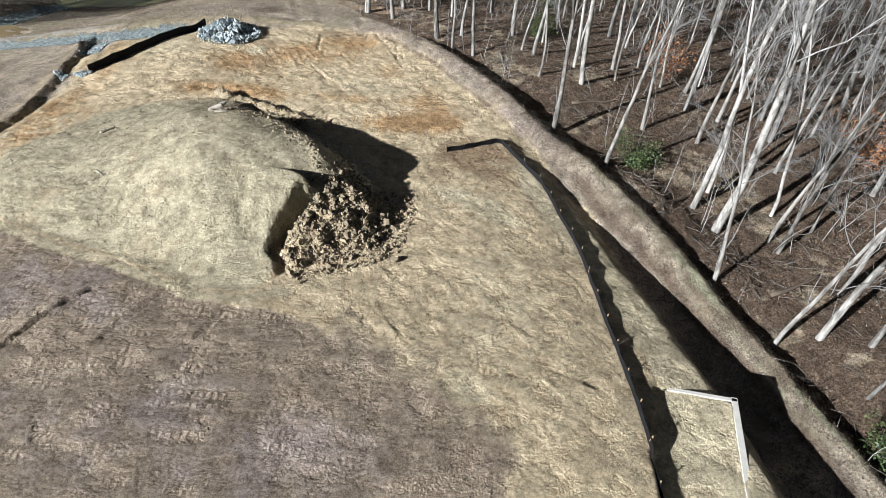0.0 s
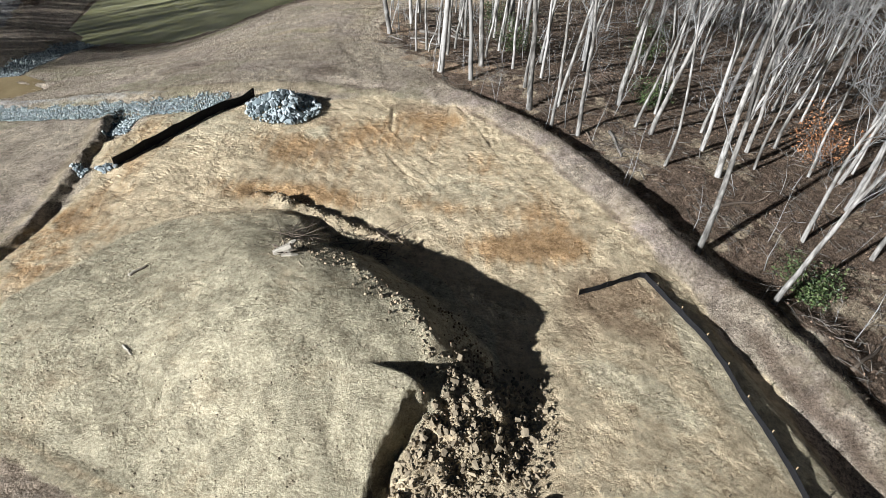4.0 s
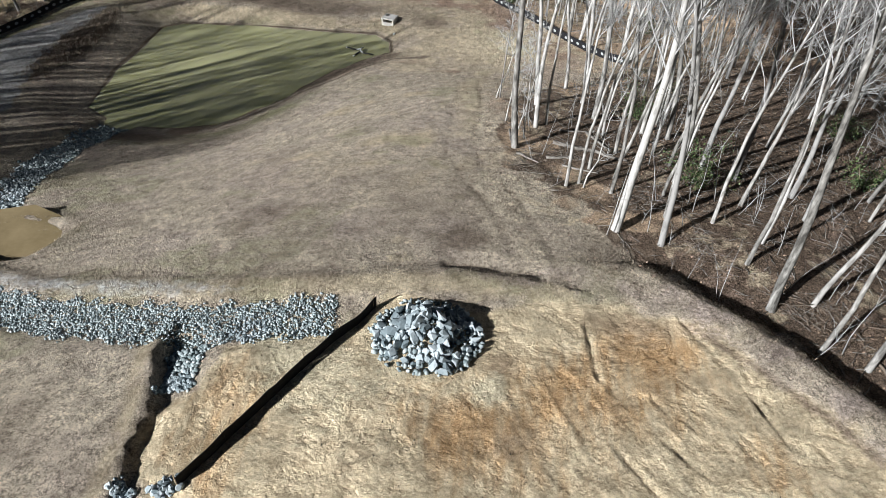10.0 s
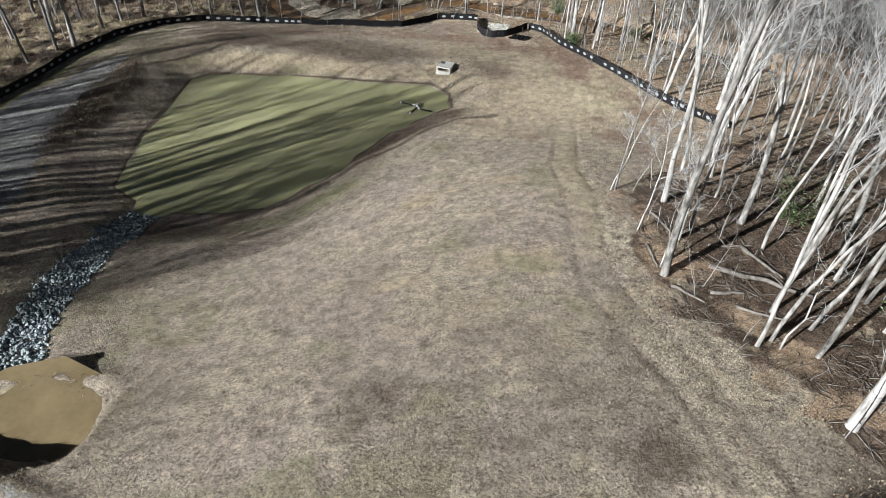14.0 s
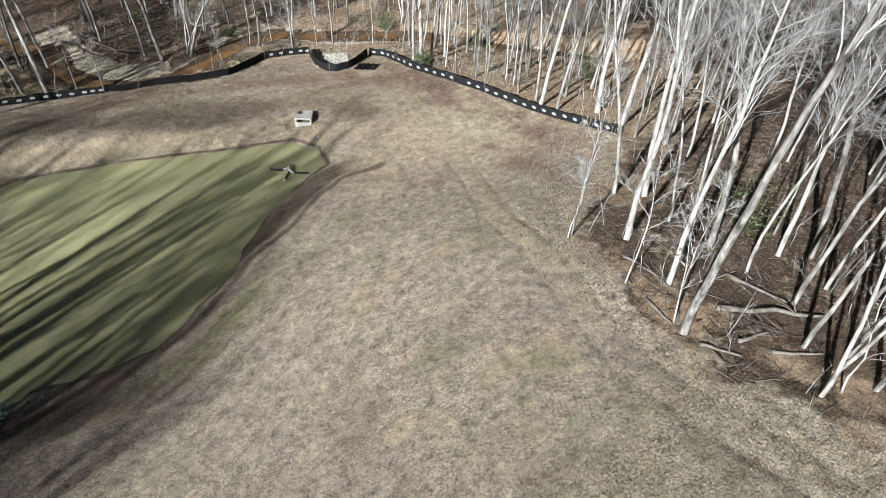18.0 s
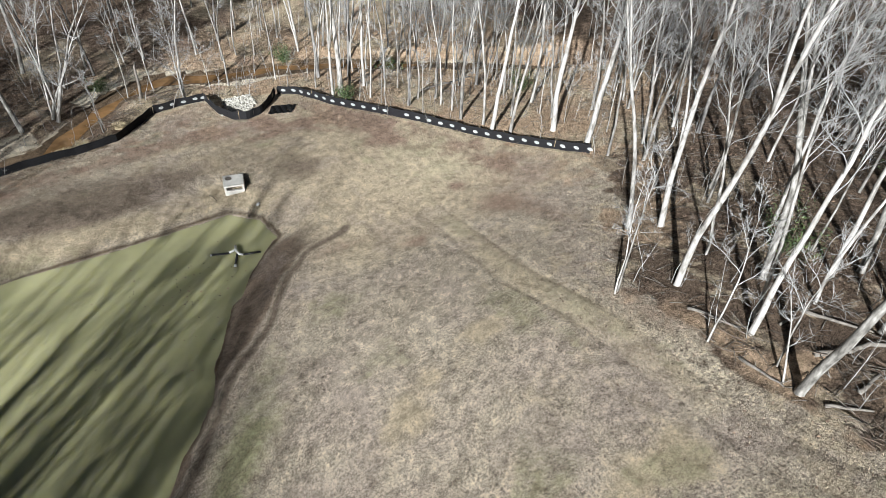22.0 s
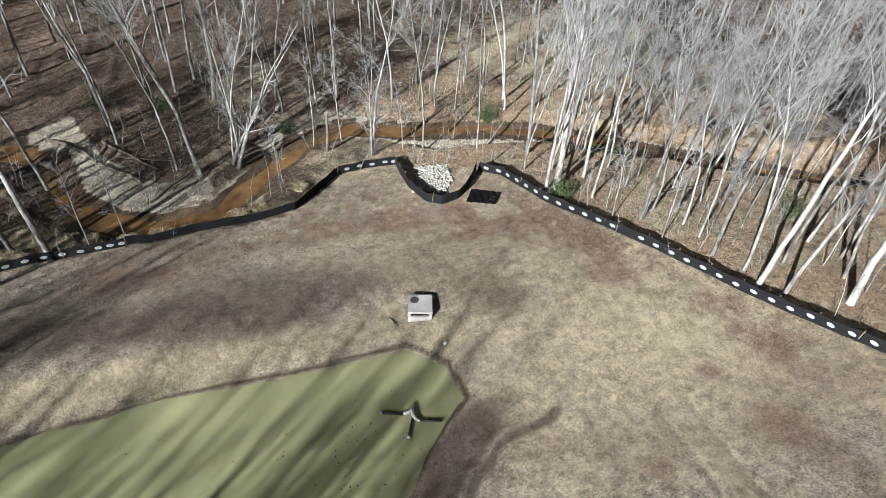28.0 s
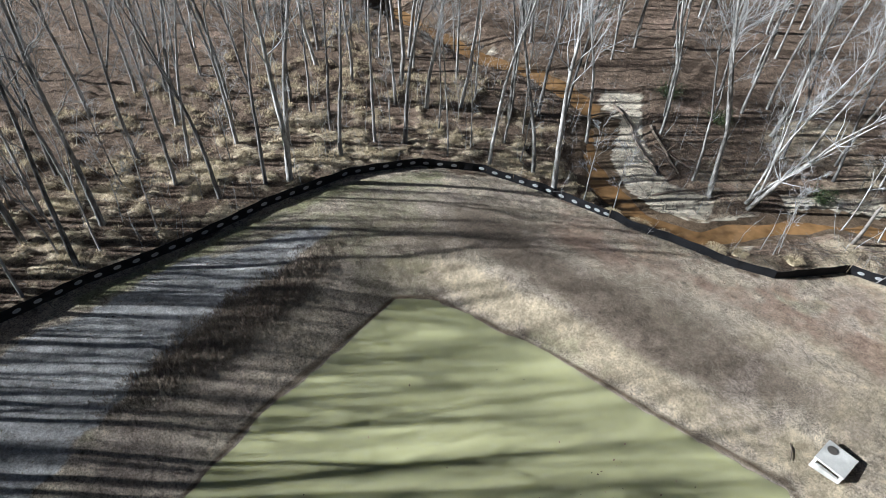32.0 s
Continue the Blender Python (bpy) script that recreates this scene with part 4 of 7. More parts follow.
    toe, _ = line_dist(x, y, [(-24.0, 23.4), (-21.2, 22.0), (-18.2, 20.8), (-14.6, 19.6), (-12.6, 18.8), (-10.6, 18.0), (-8.4, 17.9), (-6.6, 18.7)])
    out["pale"] = np.maximum(p * (1 - front), 0.95 * np.exp(-(toe / 0.34) ** 2))
    d, side = line_dist(x, y, BERM)
    berm = np.exp(-((d - 0.2) / 1.3) ** 2) * smooth(-y, -54, -48)
    bank, bside = line_dist(x, y, [(-47, 52.9), (-43, 51.4), (-38, 49.7), (-28, 48.4), (-21.3, 48.8), (-16.4, 49.4), (-11.8, 49.2)])
    track, _ = line_dist(x, y, TRACK)
    dw, sw = line_dist(x, y, DITCH_W)
    lawn = sum(a * np.exp(-(((x - cx) / rx) ** 2 + ((y - cy) / ry) ** 2)) for cx, cy, rx, ry, a in ((-22.2, 78.4, 2.6, 1.2, 0.7), (-28.6, 75.6, 2.6, 1.6, 0.6), (-23.0, 73.2, 2.0, 2.2, 0.55), (-22.4, 67.0, 2.4, 1.8, 0.7), (-28.0, 65.2, 2.8, 1.2, 0.6), (-23.2, 62.6, 2.2, 0.9, 0.55), (-20.0, 66.5, 1.2, 2.2, 0.6), (-26.5, 77.5, 2.4, 1.4, 0.5), (-32.0, 66.0, 3.0, 1.0, 0.35), (-13.2, 99.0, 4.0, 3.0, 0.45))) * (1 + 0.5 * rough(x, y, 0.5, 93))
    out["straw"] = np.maximum.reduce([(0.75 * (1 - north) + 0.25) * berm * smooth(wob + 0.4, 0, 1.2), 0.85 * np.exp(-(bank / 0.9) ** 2), (0.25 + 0.5 * smooth(y, 64, 72)) * np.exp(-(track / 1.5) ** 2) + 0.1 * wob,
                                      0.85 * np.exp(-((dw - 1.0) / 0.5) ** 2) * (sw < 0), 0.55 * smooth(-w, -22, -6) * smooth(rough(x, y, 0.40, 39) + 0.5 * rough(x, y, 1.6, 92), 0.10, 0.75) * (x > -20),
                                      0.42 * smooth(rough(x, y, 0.11, 40) + 0.25 * rough(x, y, 0.5, 41), 0.20, 0.95) * smooth(-w, 0, 2), lawn,
                                      smooth(-w, -20, -4) * (0.06 + 0.24 * smooth(-x, 50, 58) * (1 - smooth(-x, 92, 98)) + 0.75 * tussock_field(x, y) + 0.62 * smooth(y, 86, 92) * smooth(x, -34, -22))])
    out["straw"] = np.maximum(out["straw"], (0.34 + 0.36 * smooth(w, 0, 1.5) * smooth(x, -24, -14) + 0.4 * rough(x, y, 0.25, 47)) * smooth(y, 95, 104) * smooth(x, -50, -42) * (1 - smooth(y, 150, 170)) * (1 - smooth(x, 12, 24)))
    shore = inside(x, y, POND)
    out["green"] = np.maximum.reduce([0.85 * np.exp(-((shore + 3.6) / 1.9) ** 2) * smooth(-y, -92, -80) * smooth(x, -52, -46), 0.6 * np.exp(-(((x + 27) / 3) ** 2 + ((y - 87.2) / 2.2) ** 2)), 0.5 * np.exp(-(((x + 47.5) / 3) ** 2 + ((y - 67) / 4) ** 2)), 0.55 * smooth(rough(x, y, 0.2, 42) + 0.3 * rough(x, y, 0.8, 99), 0.15, 0.9) * smooth(-w, 0, 2),
                                      0.9 * np.exp(-(line_dist(x, y, [(-68.4, 86), (-66.4, 97), (-65, 105), (-61, 112)])[0] / 1.0) ** 2), 0.5 * np.exp(-(line_dist(x, y, [(9, 32.5), (13.6, 24), (17, 15)])[0] / 0.7) ** 2)])
    rus = sum(a * np.exp(-(((x - cx) / rx) ** 2 + ((y - cy) / ry) ** 2)) for cx, cy, rx, ry, a in
              ((-10.5, 91.5, 3.4, 4.6, 0.42), (-12.6, 95.2, 0.8, 0.8, 0.8), (-8.5, 97.0, 2.2, 3.5, 0.35), (-24.0, 93.2, 3.6, 1.1, 0.6), (-19.4, 90.6, 2.2, 1.2, 0.6), (-11.9, 90.3, 2.0, 2.0, 0.5), (-10.6, 86.0, 1.8, 3.0, 0.5), (-27.5, 116.0, 5, 1.3, 0.5), (-19.5, 111.4, 4.0, 2.0, 0.6), (-14.4, 104.6, 2.4, 2.4, 0.55), (-13, 110, 4, 5, 0.45), (-27, 114.5, 8, 1.6, 0.5), (-60.2, 92.5, 1.7, 6.5, 0.85), (-48, 112, 8, 2.0, 0.6), (-14.5, 74, 1.6, 5, 0.6)))
    ring = np.exp(-((shore + 6.4) / 2.6) ** 2) * smooth(y, 99, 103) + 0.9 * np.exp(-((shore + 3.4) / 2.0) ** 2) * smooth(-x, 51, 55)
    rim, rside = line_dist(x, y, [(-41.5, 77.8), (-38.0, 81.6), (-34.9, 86.3), (-32.8, 88.0), (-30.5, 89.9), (-28.8, 92.2), (-26.4, 94.3), (-23.0, 95.4)])
    rim = np.where(rside > 0, rim, -rim) + 0.3 * wob
    out["bank"] = 0.85 * smooth(rim, 0.0, 0.4) * (1 - smooth(rim, 2.6, 3.6)) * smooth(-x, 24, 27) * smooth(-shore, -0.8, 0.0)
    # the first blob, east of the riser: umber weeds plus a painted tree shadow
    blobs = sum(a * np.exp(-(((x - cx) / rx) ** 2 + ((y - cy) / ry) ** 2)) for cx, cy, rx, ry, a in ((-22.6, 104.2, 2.8, 2.2, 0.8), (-45.0, 107.2, 7.0, 2.2, 0.85), (-33.5, 108.2, 5.0, 1.8, 0.8), (-38, 105.8, 6, 1.3, 0.6), (-54, 109, 5, 4, 0.7), (-38, 111, 9, 2.2, 0.55), (-16.2, 53.4, 2.6, 1.8, 0.7), (-9.0, 54.0, 2.2, 2.2, 0.55), (-19.6, 63.3, 1.6, 1.4, 0.35), (-24.5, 57.5, 6, 2.5, 0.35), (-26.0, 68.4, 4.0, 1.4, 0.40), (-24.9, 62.8, 4.0, 1.6, 0.45), (-16.9, 61.0, 1.6, 5.0, 0.5)))
    out["umber"] = np.maximum.reduce([0.35 * ring + 0.15 * wob, blobs + 0.12 * wob, 0.9 * np.exp(-((rim + 0.35) / 0.42) ** 2) * smooth(y, 76, 80), 0.85 * np.exp(-(((x + 46) / 9) ** 2 + ((y - 75.0) / 2.0) ** 2)), 0.9 * smooth(inside(x, y, RUBBLE) + 0.3 * wob, -0.6, 0.3),
                                      0.65 * np.exp(-(line_dist(x, y, BERM)[0] / 1.6) ** 2) * smooth(-y, -53, -49) * smooth(wob, -0.5, 0.4),
                                      (0.22 * smooth(rough(x, y, 0.14, 45) + 0.3 * rough(x, y, 0.6, 46), 0.3, 1.0) + (0.30 + 0.2 * rough(x, y, 0.3, 49)) * (1 - smooth(y, 62, 80))) * smooth(-w, 0, 3) * (1 - clay)])
    out["straw"] = np.maximum(out["straw"], (1.0 + 0.25 * rough(x, y, 0.5, 94)) * np.exp(-((shore + 1.8) / 1.5) ** 2) * smooth(y, 98, 101))
    foot = np.minimum(line_dist(x, y, FENCE_NE)[0], np.minimum(line_dist(x, y, FENCE_NW)[0], line_dist(x, y, FENCE_NOTCH)[0])) + 1.2 * wob
    out["tan"] = np.maximum((0.72 + 0.45 * rough(x, y, 0.35, 105)) * smooth(w, 0, 1.2) * smooth(y, 92, 97) * smooth(x, -30, -24) * (1 - smooth(y, 135, 150)) * (1 - smooth(x, 14, 26)),
                            (0.45 + 0.7 * rough(x, y, 0.45, 106)) * smooth(w, -0.8, 0.4) * (1 - smooth(w, 2.5, 6)) * (x > -20) * (y > 56) * (y < 96))
    out["tan"] = np.maximum(out["tan"], 0.5 * (1 - smooth(foot, 3.0, 8.0)) * smooth(-w, 0, 1.0) * smooth(rough(x, y, 0.8, 107), -0.4, 0.5))
    out["russet"] = rus + 0.55 * (1 - smooth(foot, 3.5, 7.0)) * smooth(-w, 0, 1.0) * smooth(rough(x, y, 0.5, 102), -0.7, 0.1) + 0.25 * smooth(rough(x, y, 0.25, 43), 0.3, 0.9) + 0.32 * smooth(rough(x, y, 0.22, 74), 0.1, 0.7) * smooth(w, 0, 1.5) + (0.12 + 0.25 * rough(x, y, 0.3, 73)) * smooth(y, 122, 130) * (1 - smooth(y, 170, 190))
    out["grey"] = smooth(inside(x, y, [(-67.5, 72), (-68.0, 84.6), (-67.2, 92.2), (-63.4, 99.0), (-61.7, 100.9), (-61.4, 93.3), (-60.9, 83.5), (-58.5, 76), (-58, 68)]) + 0.8 * wob, -0.4, 0.6) * 0.9 + 0.62 * np.exp(-(bank / 0.85) ** 2) * smooth(-x, 20, 32)
    sand = np.maximum.reduce([inside(x, y, s) for s in (SAND_W, SAND_E, SAND_C, SAND_F)])
    creek, _ = line_dist(x, y, CREEK)
    out["sand"] = np.maximum(smooth(sand + 0.3 * wob, -0.5, 0.2), 0.75 * (1 - smooth(creek + 0.6 * wob, 1.6, 2.4)) * smooth(rough(x, y, 0.12, 44), -0.1, 0.5))
    puddle = inside(x, y, [(-48.4, 57.6), (-45.4, 57.9), (-42.0, 57.3), (-41.2, 55.4), (-42.6, 53.6), (-46.0, 53.0)])
    out["wet"] = np.maximum.reduce([0.7 * np.exp(-((shore + 0.1) / 0.3) ** 2), 0.42 * np.exp(-((shore + 1.1) / 1.3) ** 2) * smooth(x, -36, -33) * smooth(-y, -99, -96),
                                    0.9 * (creek < 1.7) * 1.0, 0.3 * np.exp(-(dw / 0.3) ** 2), 0.35 * np.exp(-((line_dist(x, y, LIP_E)[0] - 2.4) / 0.8) ** 2) * (x > 6) * (y < 32) * smooth(wob + .5, 0, 1)])
    out["pale"] = np.maximum(out["pale"], 0.8 * smooth(puddle + 0.6 * wob, -0.6, 0.8))
    out["pale"] = np.maximum.reduce([out["pale"], (0.50 + 0.25 * rough(x, y, 0.5, 71)) * np.exp(-(track / 1.1) ** 2) * smooth(y, 64, 72), (0.54 + 0.2 * rough(x, y, 0.35, 72)) * np.exp(-(((x + 12.5) / 6.5) ** 2 + ((y - 99.5) / 4.5) ** 2) ** 2)])
    return out


GROUND_SHEET = build_ground()


def sheet_of_water(name, outline, z, material, label, thick=0.6):
    bm = bmesh.new()
    top = [bm.verts.new((px, py, z)) for px, py in outline]
    low = [bm.verts.new((px, py, z - thick)) for px, py in outline]
    bm.faces.new(top)
    bm.faces.new(low[::-1])
    for i in range(len(top)):
        j = (i + 1) % len(top)
        bm.faces.new((top[i], low[i], low[j], top[j]))
    bmesh.ops.recalc_face_normals(bm, faces=bm.faces)
    me = bpy.data.meshes.new(name)
    bm.to_mesh(me)
    bm.free()
    me.materials.append(material)
    return tagged(new(name, me), label, "water", kind="structure")


def grown(poly, d):
    cx, cy = sum(p[0] for p in poly) / len(poly), sum(p[1] for p in poly) / len(poly)
    return [(px + (px - cx) / math.hypot(px - cx, py - cy) * d, py + (py - cy) / math.hypot(px - cx, py - cy) * d) for px, py in poly]


sheet_of_water("pond_water", grown(POND, 1.0), POND_Z + 0.02, POND_WATER, "olive-green silty pond water, still and opaque")


sheet_of_water("puddle_water", grown(PUDDLE, 0.6), PUDDLE_Z, PUDDLE_WATER, "shallow tan muddy puddle in the grass", 0.3)


def ribbon(line, width):
    left, right = [], []
    for i, (px, py) in enumerate(line):
        a, b = line[max(i - 1, 0)], line[min(i + 1, len(line) - 1)]
        t = math.atan2(b[1] - a[1], b[0] - a[0])
        left.append((px - math.sin(t) * width, py + math.cos(t) * width))
        right.append((px + math.sin(t) * width, py - math.cos(t) * width))
    return left + right[::-1]


sheet_of_water("creek_water", ribbon(CREEK, 2.2), CREEK_Z - 0.02, CREEK_WATER, "shallow tea-brown creek water between sand bars")


# ---- stones ----
def stone_mesh(name, material, seed, n=13, squash=0.7):
    rnd = random.Random(seed)
    bm = bmesh.new()
    for _ in range(n):
        v = Vector((rnd.gauss(0, 1), rnd.gauss(0, 1), rnd.gauss(0, 1))).normalized()
        bm.verts.new((v.x * rnd.uniform(0.42, 0.55), v.y * rnd.uniform(0.36, 0.5), v.z * squash * rnd.uniform(0.42, 0.55)))
    hull = bmesh.ops.convex_hull(bm, input=bm.verts)
    bmesh.ops.delete(bm, geom=[g for g in hull["geom_interior"] if isinstance(g, bmesh.types.BMVert)], context="VERTS")
    bmesh.ops.triangulate(bm, faces=bm.faces)
    me = bpy.data.meshes.new(name)
    bm.to_mesh(me)
    bm.free()
    me.materials.append(material)
    return me


STONES = [stone_mesh("stone", STONE, k) for k in range(9)]


def mesh_arrays(me):
    v = np.empty(len(me.vertices) * 3, np.float32)
    me.vertices.foreach_get("co", v)
    f = np.empty(len(me.polygons) * 3, np.int32)
    me.polygons.foreach_get("vertices", f)
    return v.reshape(-1, 3), f.reshape(-1, 3)


def scatter_joined(name, shapes, places, material):
    """Joins many turned and scaled copies of small triangle meshes. places: x, y, z, size, turn, tilt."""
    vs, fs, base = [], [], 0
    arr = [mesh_arrays(s) if not isinstance(s, tuple) else s for s in shapes]
    for i, (px, py, pz, s, a, b) in enumerate(places):
        v, f = arr[i % len(arr)]
        r = np.array(Euler((b, b * 0.7, a)).to_matrix())
        vs.append((v * s) @ r.T + (px, py, pz))
        fs.append(f + base)
        base += len(v)
    return tri_mesh(name, np.concatenate(vs), np.concatenate(fs), material)


def stone_bed(name, line, half, count, size, loose, label, shapes=None, material=None, near=None):
    """A bed of broken stone along a line; the stones by the near place are single parts, the rest one joined part."""
    rnd = random.Random(len(name) + count)
    bed = thing(name, Matrix(), label, "riprap")
    pts, spots = along(line, 0.05), []
    for _ in range(count):
        px, py, a = rnd.choice(pts)
        o = rnd.uniform(-1, 1) * half * (1 + 0.10 * math.sin(px * 1.7 + py) + 0.14 * math.sin(px * 4.3 - py * 2) + (0.35 * rnd.random() if rnd.random() < 0.06 else 0))
        spots.append((px - math.sin(a) * o + rnd.uniform(-0.1, 0.1), py + math.cos(a) * o + rnd.uniform(-0.1, 0.1)))
    zs = height([s[0] for s in spots], [s[1] for s in spots])
    full = [(sx, sy, z + rnd.uniform(-0.01, 0.10), rnd.uniform(*size), rnd.uniform(0, 6.3), rnd.uniform(-0.6, 0.6)) for (sx, sy), z in zip(spots, zs)]
    if near:
        full.sort(key=lambda p: math.hypot(p[0] - near[0], p[1] - near[1]))
    single = full[:loose]
    for i, (px, py, pz, s, a, b) in enumerate(single):
        part("stone", STONES[i % 9], None, bed, at=Matrix.LocRotScale((px, py, pz), Euler((b, b * 0.7, a)), (s, s, s)))
    if full[loose:]:
        rest = part("rubble", scatter_joined("rubble", STONES if shapes is None else shapes, full[loose:], material or STONE_MIX), None, bed)
        tagged(rest, kind="stuff")
    return bed


stone_bed("riprap_channel", RIPRAP_N, 1.2, 9000, (0.07, 0.19), 300, "channel bed of blue-grey broken stone beside the clay pad", near=(-25, 46))
stone_bed("riprap_channel", RIPRAP_BR, 0.75, 420, (0.14, 0.34), 120, "short side spur of blue-grey broken stone", near=(-26.8, 43))
stone_bed("riprap_chute", RIPRAP_W, 1.35, 2600, (0.15, 0.38), 300, "stone chute leading down to the pond", near=(-49, 62))
stone_bed("stone_check", [(-26.6, 38.6), (-26.9, 38.2)], 0.45, 60, (0.15, 0.34), 60, "small check of blue-grey stones across the ditch")
stone_bed("stone_check", [(-25.5, 38.9), (-25.1, 38.4)], 0.4, 50, (0.15, 0.36), 50, "small heap of blue-grey stones at the fence end")
stone_bed("outlet_riprap", [(-23.6, 118.8), (-22.6, 121.0), (-22.2, 123.6)], 1.5, 1000, (0.14, 0.36), 0, "apron of pale crushed stone inside the fence pocket",
          shapes=[stone_mesh("stone", STONE_PALE, 40 + k) for k in range(6)], material=STONE_PALE)


def rock_pile():
    rnd = random.Random(5)
    pile = thing("rock_pile", Matrix(), "heap of large angular blue-grey boulders on clay", "rock pile")
    cx, cy = -17.5, 45.9
    for i in range(230):
        r, a = rnd.random() ** 0.62, rnd.uniform(0, 6.283)
        ex, ey = r * math.cos(a), r * math.sin(a)
        px, py = cx + ex * 2.1 + 0.3 * math.sin(3 * a), cy + ey * 1.85 + 0.2 * math.sin(2 * a)
        lift = max(0, 1 - r) ** 0.8 * 0.35
        s = rnd.uniform(0.34, 0.74) * (1.0 if i % 3 else 0.6)
        q = rnd.random()
        part("boulder", STONES[i % 9], None, pile,
             at=Matrix.LocRotScale((px, py, ground_z(px, py) + lift * (0.35 + 0.65 * q) + s * 0.12), Euler((rnd.uniform(0, 6), rnd.uniform(0, 6), rnd.uniform(0, 6))), (s, s, s * rnd.uniform(0.75, 1.1))))
    fill = []
    for _ in range(420):
        r, a = rnd.random() ** 0.5, rnd.uniform(0, 6.283)
        px, py = cx + r * math.cos(a) * 2.35, cy + r * math.sin(a) * 2.1
        fill.append((px, py, ground_z(px, py) + 0.10, rnd.uniform(0.16, 0.34), rnd.uniform(0, 6), rnd.uniform(0, 6)))
    tagged(part("rubble", scatter_joined("rubble", STONES, fill, STONE_MIX), None, pile), kind="stuff")
    return pile


rock_pile()


# ---- silt fences ----


def oval_meshes():
    bm = bmesh.new()
    ring = [bm.verts.new((0.25 * math.cos(a), 0, 0.135 * math.sin(a))) for a in np.linspace(0, 2 * math.pi, 20, endpoint=False)]
    back = [bm.verts.new((v.co.x, -0.006, v.co.z)) for v in ring]
    bm.faces.new(ring)
    bm.faces.new(back[::-1])
    for i in range(20):
        bm.faces.new((ring[i], back[i], back[(i + 1) % 20], ring[(i + 1) % 20]))
    bmesh.ops.recalc_face_normals(bm, faces=bm.faces)
    oval = bpy.data.meshes.new("emblem")
    bm.to_mesh(oval)
    bm.free()
    oval.materials.append(EMBLEM)
    bars = bpy.data.meshes.new("print")
    bm = box(box(bmesh.new(), (0.30, 0.006, 0.045), (0, 0.005, 0.03)), (0.22, 0.006, 0.035), (0, 0.005, -0.04))
    bm.to_mesh(bars)
    bm.free()
    bars.materials.append(PRINT)
    return oval, bars


OVAL, BARS = oval_meshes()


def silt_fence(line, tall, label, emblems=False, side=1, spacing=2.4, slump=0.0):
    """Black fabric on stakes. side: 1 when the printed face is on the left of the line."""
    rnd = random.Random(int(abs(line[0][0]) * 10))
    fence = thing("silt_fence", Matrix(), label, "silt fence", "silt fences on the site")
    pts = along(line, 0.4)
    pts.append((*line[-1], pts[-1][2]))
    zs = height([p[0] for p in pts], [p[1] for p in pts])
    step = max(2, round(spacing / 0.4))
    cuts = list(range(0, len(pts) - 1, step))
    lean = [rnd.uniform(-0.05, 0.05) + slump for _ in range(len(pts) + step)]
    for c in cuts:
        seg = list(range(c, min(c + step, len(pts) - 1) + 1))
        bm, rows = bmesh.new(), []
        for j in seg:
            px, py, a = pts[j]
            nx, ny = -math.sin(a), math.cos(a)
            u = (j - c) / max(1, len(seg) - 1)
            sag = 0.07 * math.sin(math.pi * u) + rnd.uniform(0, 0.025)
            off = 0.03 * math.sin(6.28 * u + c)
            row = []
            for k, (h, t) in enumerate(((-0.12, 0), (0.25, 0.02), (0.6, 0.02), (1.0, 0))):
                o = off * (1 - abs(h - 0.5)) + lean[c] * max(h, 0) * tall + t * math.sin(j * 1.3)
                z = zs[j] + (tall - sag if k == 3 else h * tall)
                row.append([bm.verts.new((px + nx * (o + e), py + ny * (o + e), z)) for e in (0.008, -0.008)])
            rows.append(row)
        for r0, r1 in zip(rows, rows[1:]):
            for k in range(3):
                bm.faces.new((r0[k][0], r0[k + 1][0], r1[k + 1][0], r1[k][0]))
                bm.faces.new((r0[k][1], r1[k][1], r1[k + 1][1], r0[k + 1][1]))
            bm.faces.new((r0[3][0], r0[3][1], r1[3][1], r1[3][0]))
        for row, flip in ((rows[0], 0), (rows[-1], 1)):
            for k in range(3):
                q = (row[k][0], row[k][1], row[k + 1][1], row[k + 1][0])
                bm.faces.new(q[::-1] if flip else q)
        bmesh.ops.recalc_face_normals(bm, faces=bm.faces)
        panel = part("fabric_panel", bm, FABRIC, fence)
        if emblems:
            for u in (0.25, 0.75):
                j = seg[min(int(u * (len(seg) - 1) + 0.5), len(seg) - 1)]
                px, py, a = pts[j]
                if rnd.random() < 0.93:
                    nx, ny = -math.sin(a) * side, math.cos(a) * side
                    e = 0.05 + 0.03
                    m = pose(px + nx * e, py + ny * e, zs[j] + tall * rnd.uniform(0.44, 0.54), 0, rnd.uniform(-5, 5), math.degrees(a) + (0 if side > 0 else 180)) @ pose(0, 0, 0, 4)
                    e1 = part("emblem", OVAL, None, panel, "white printed oval on black fabric", at=m)
                    part("print", BARS, None, panel, at=m)
        px, py, a = pts[c]
        nx, ny = -math.sin(a) * side, math.cos(a) * side
        bm = box(bmesh.new(), (0.045, 0.04, tall + 0.35), (0, 0, (tall + 0.35) / 2 - 0.25), bevel=0.006)
        part("stake", bm, STAKE, fence, at=pose(px - nx * 0.05, py - ny * 0.05, zs[c], rnd.uniform(-4, 4), rnd.uniform(-4, 4), math.degrees(a)))
    return fence


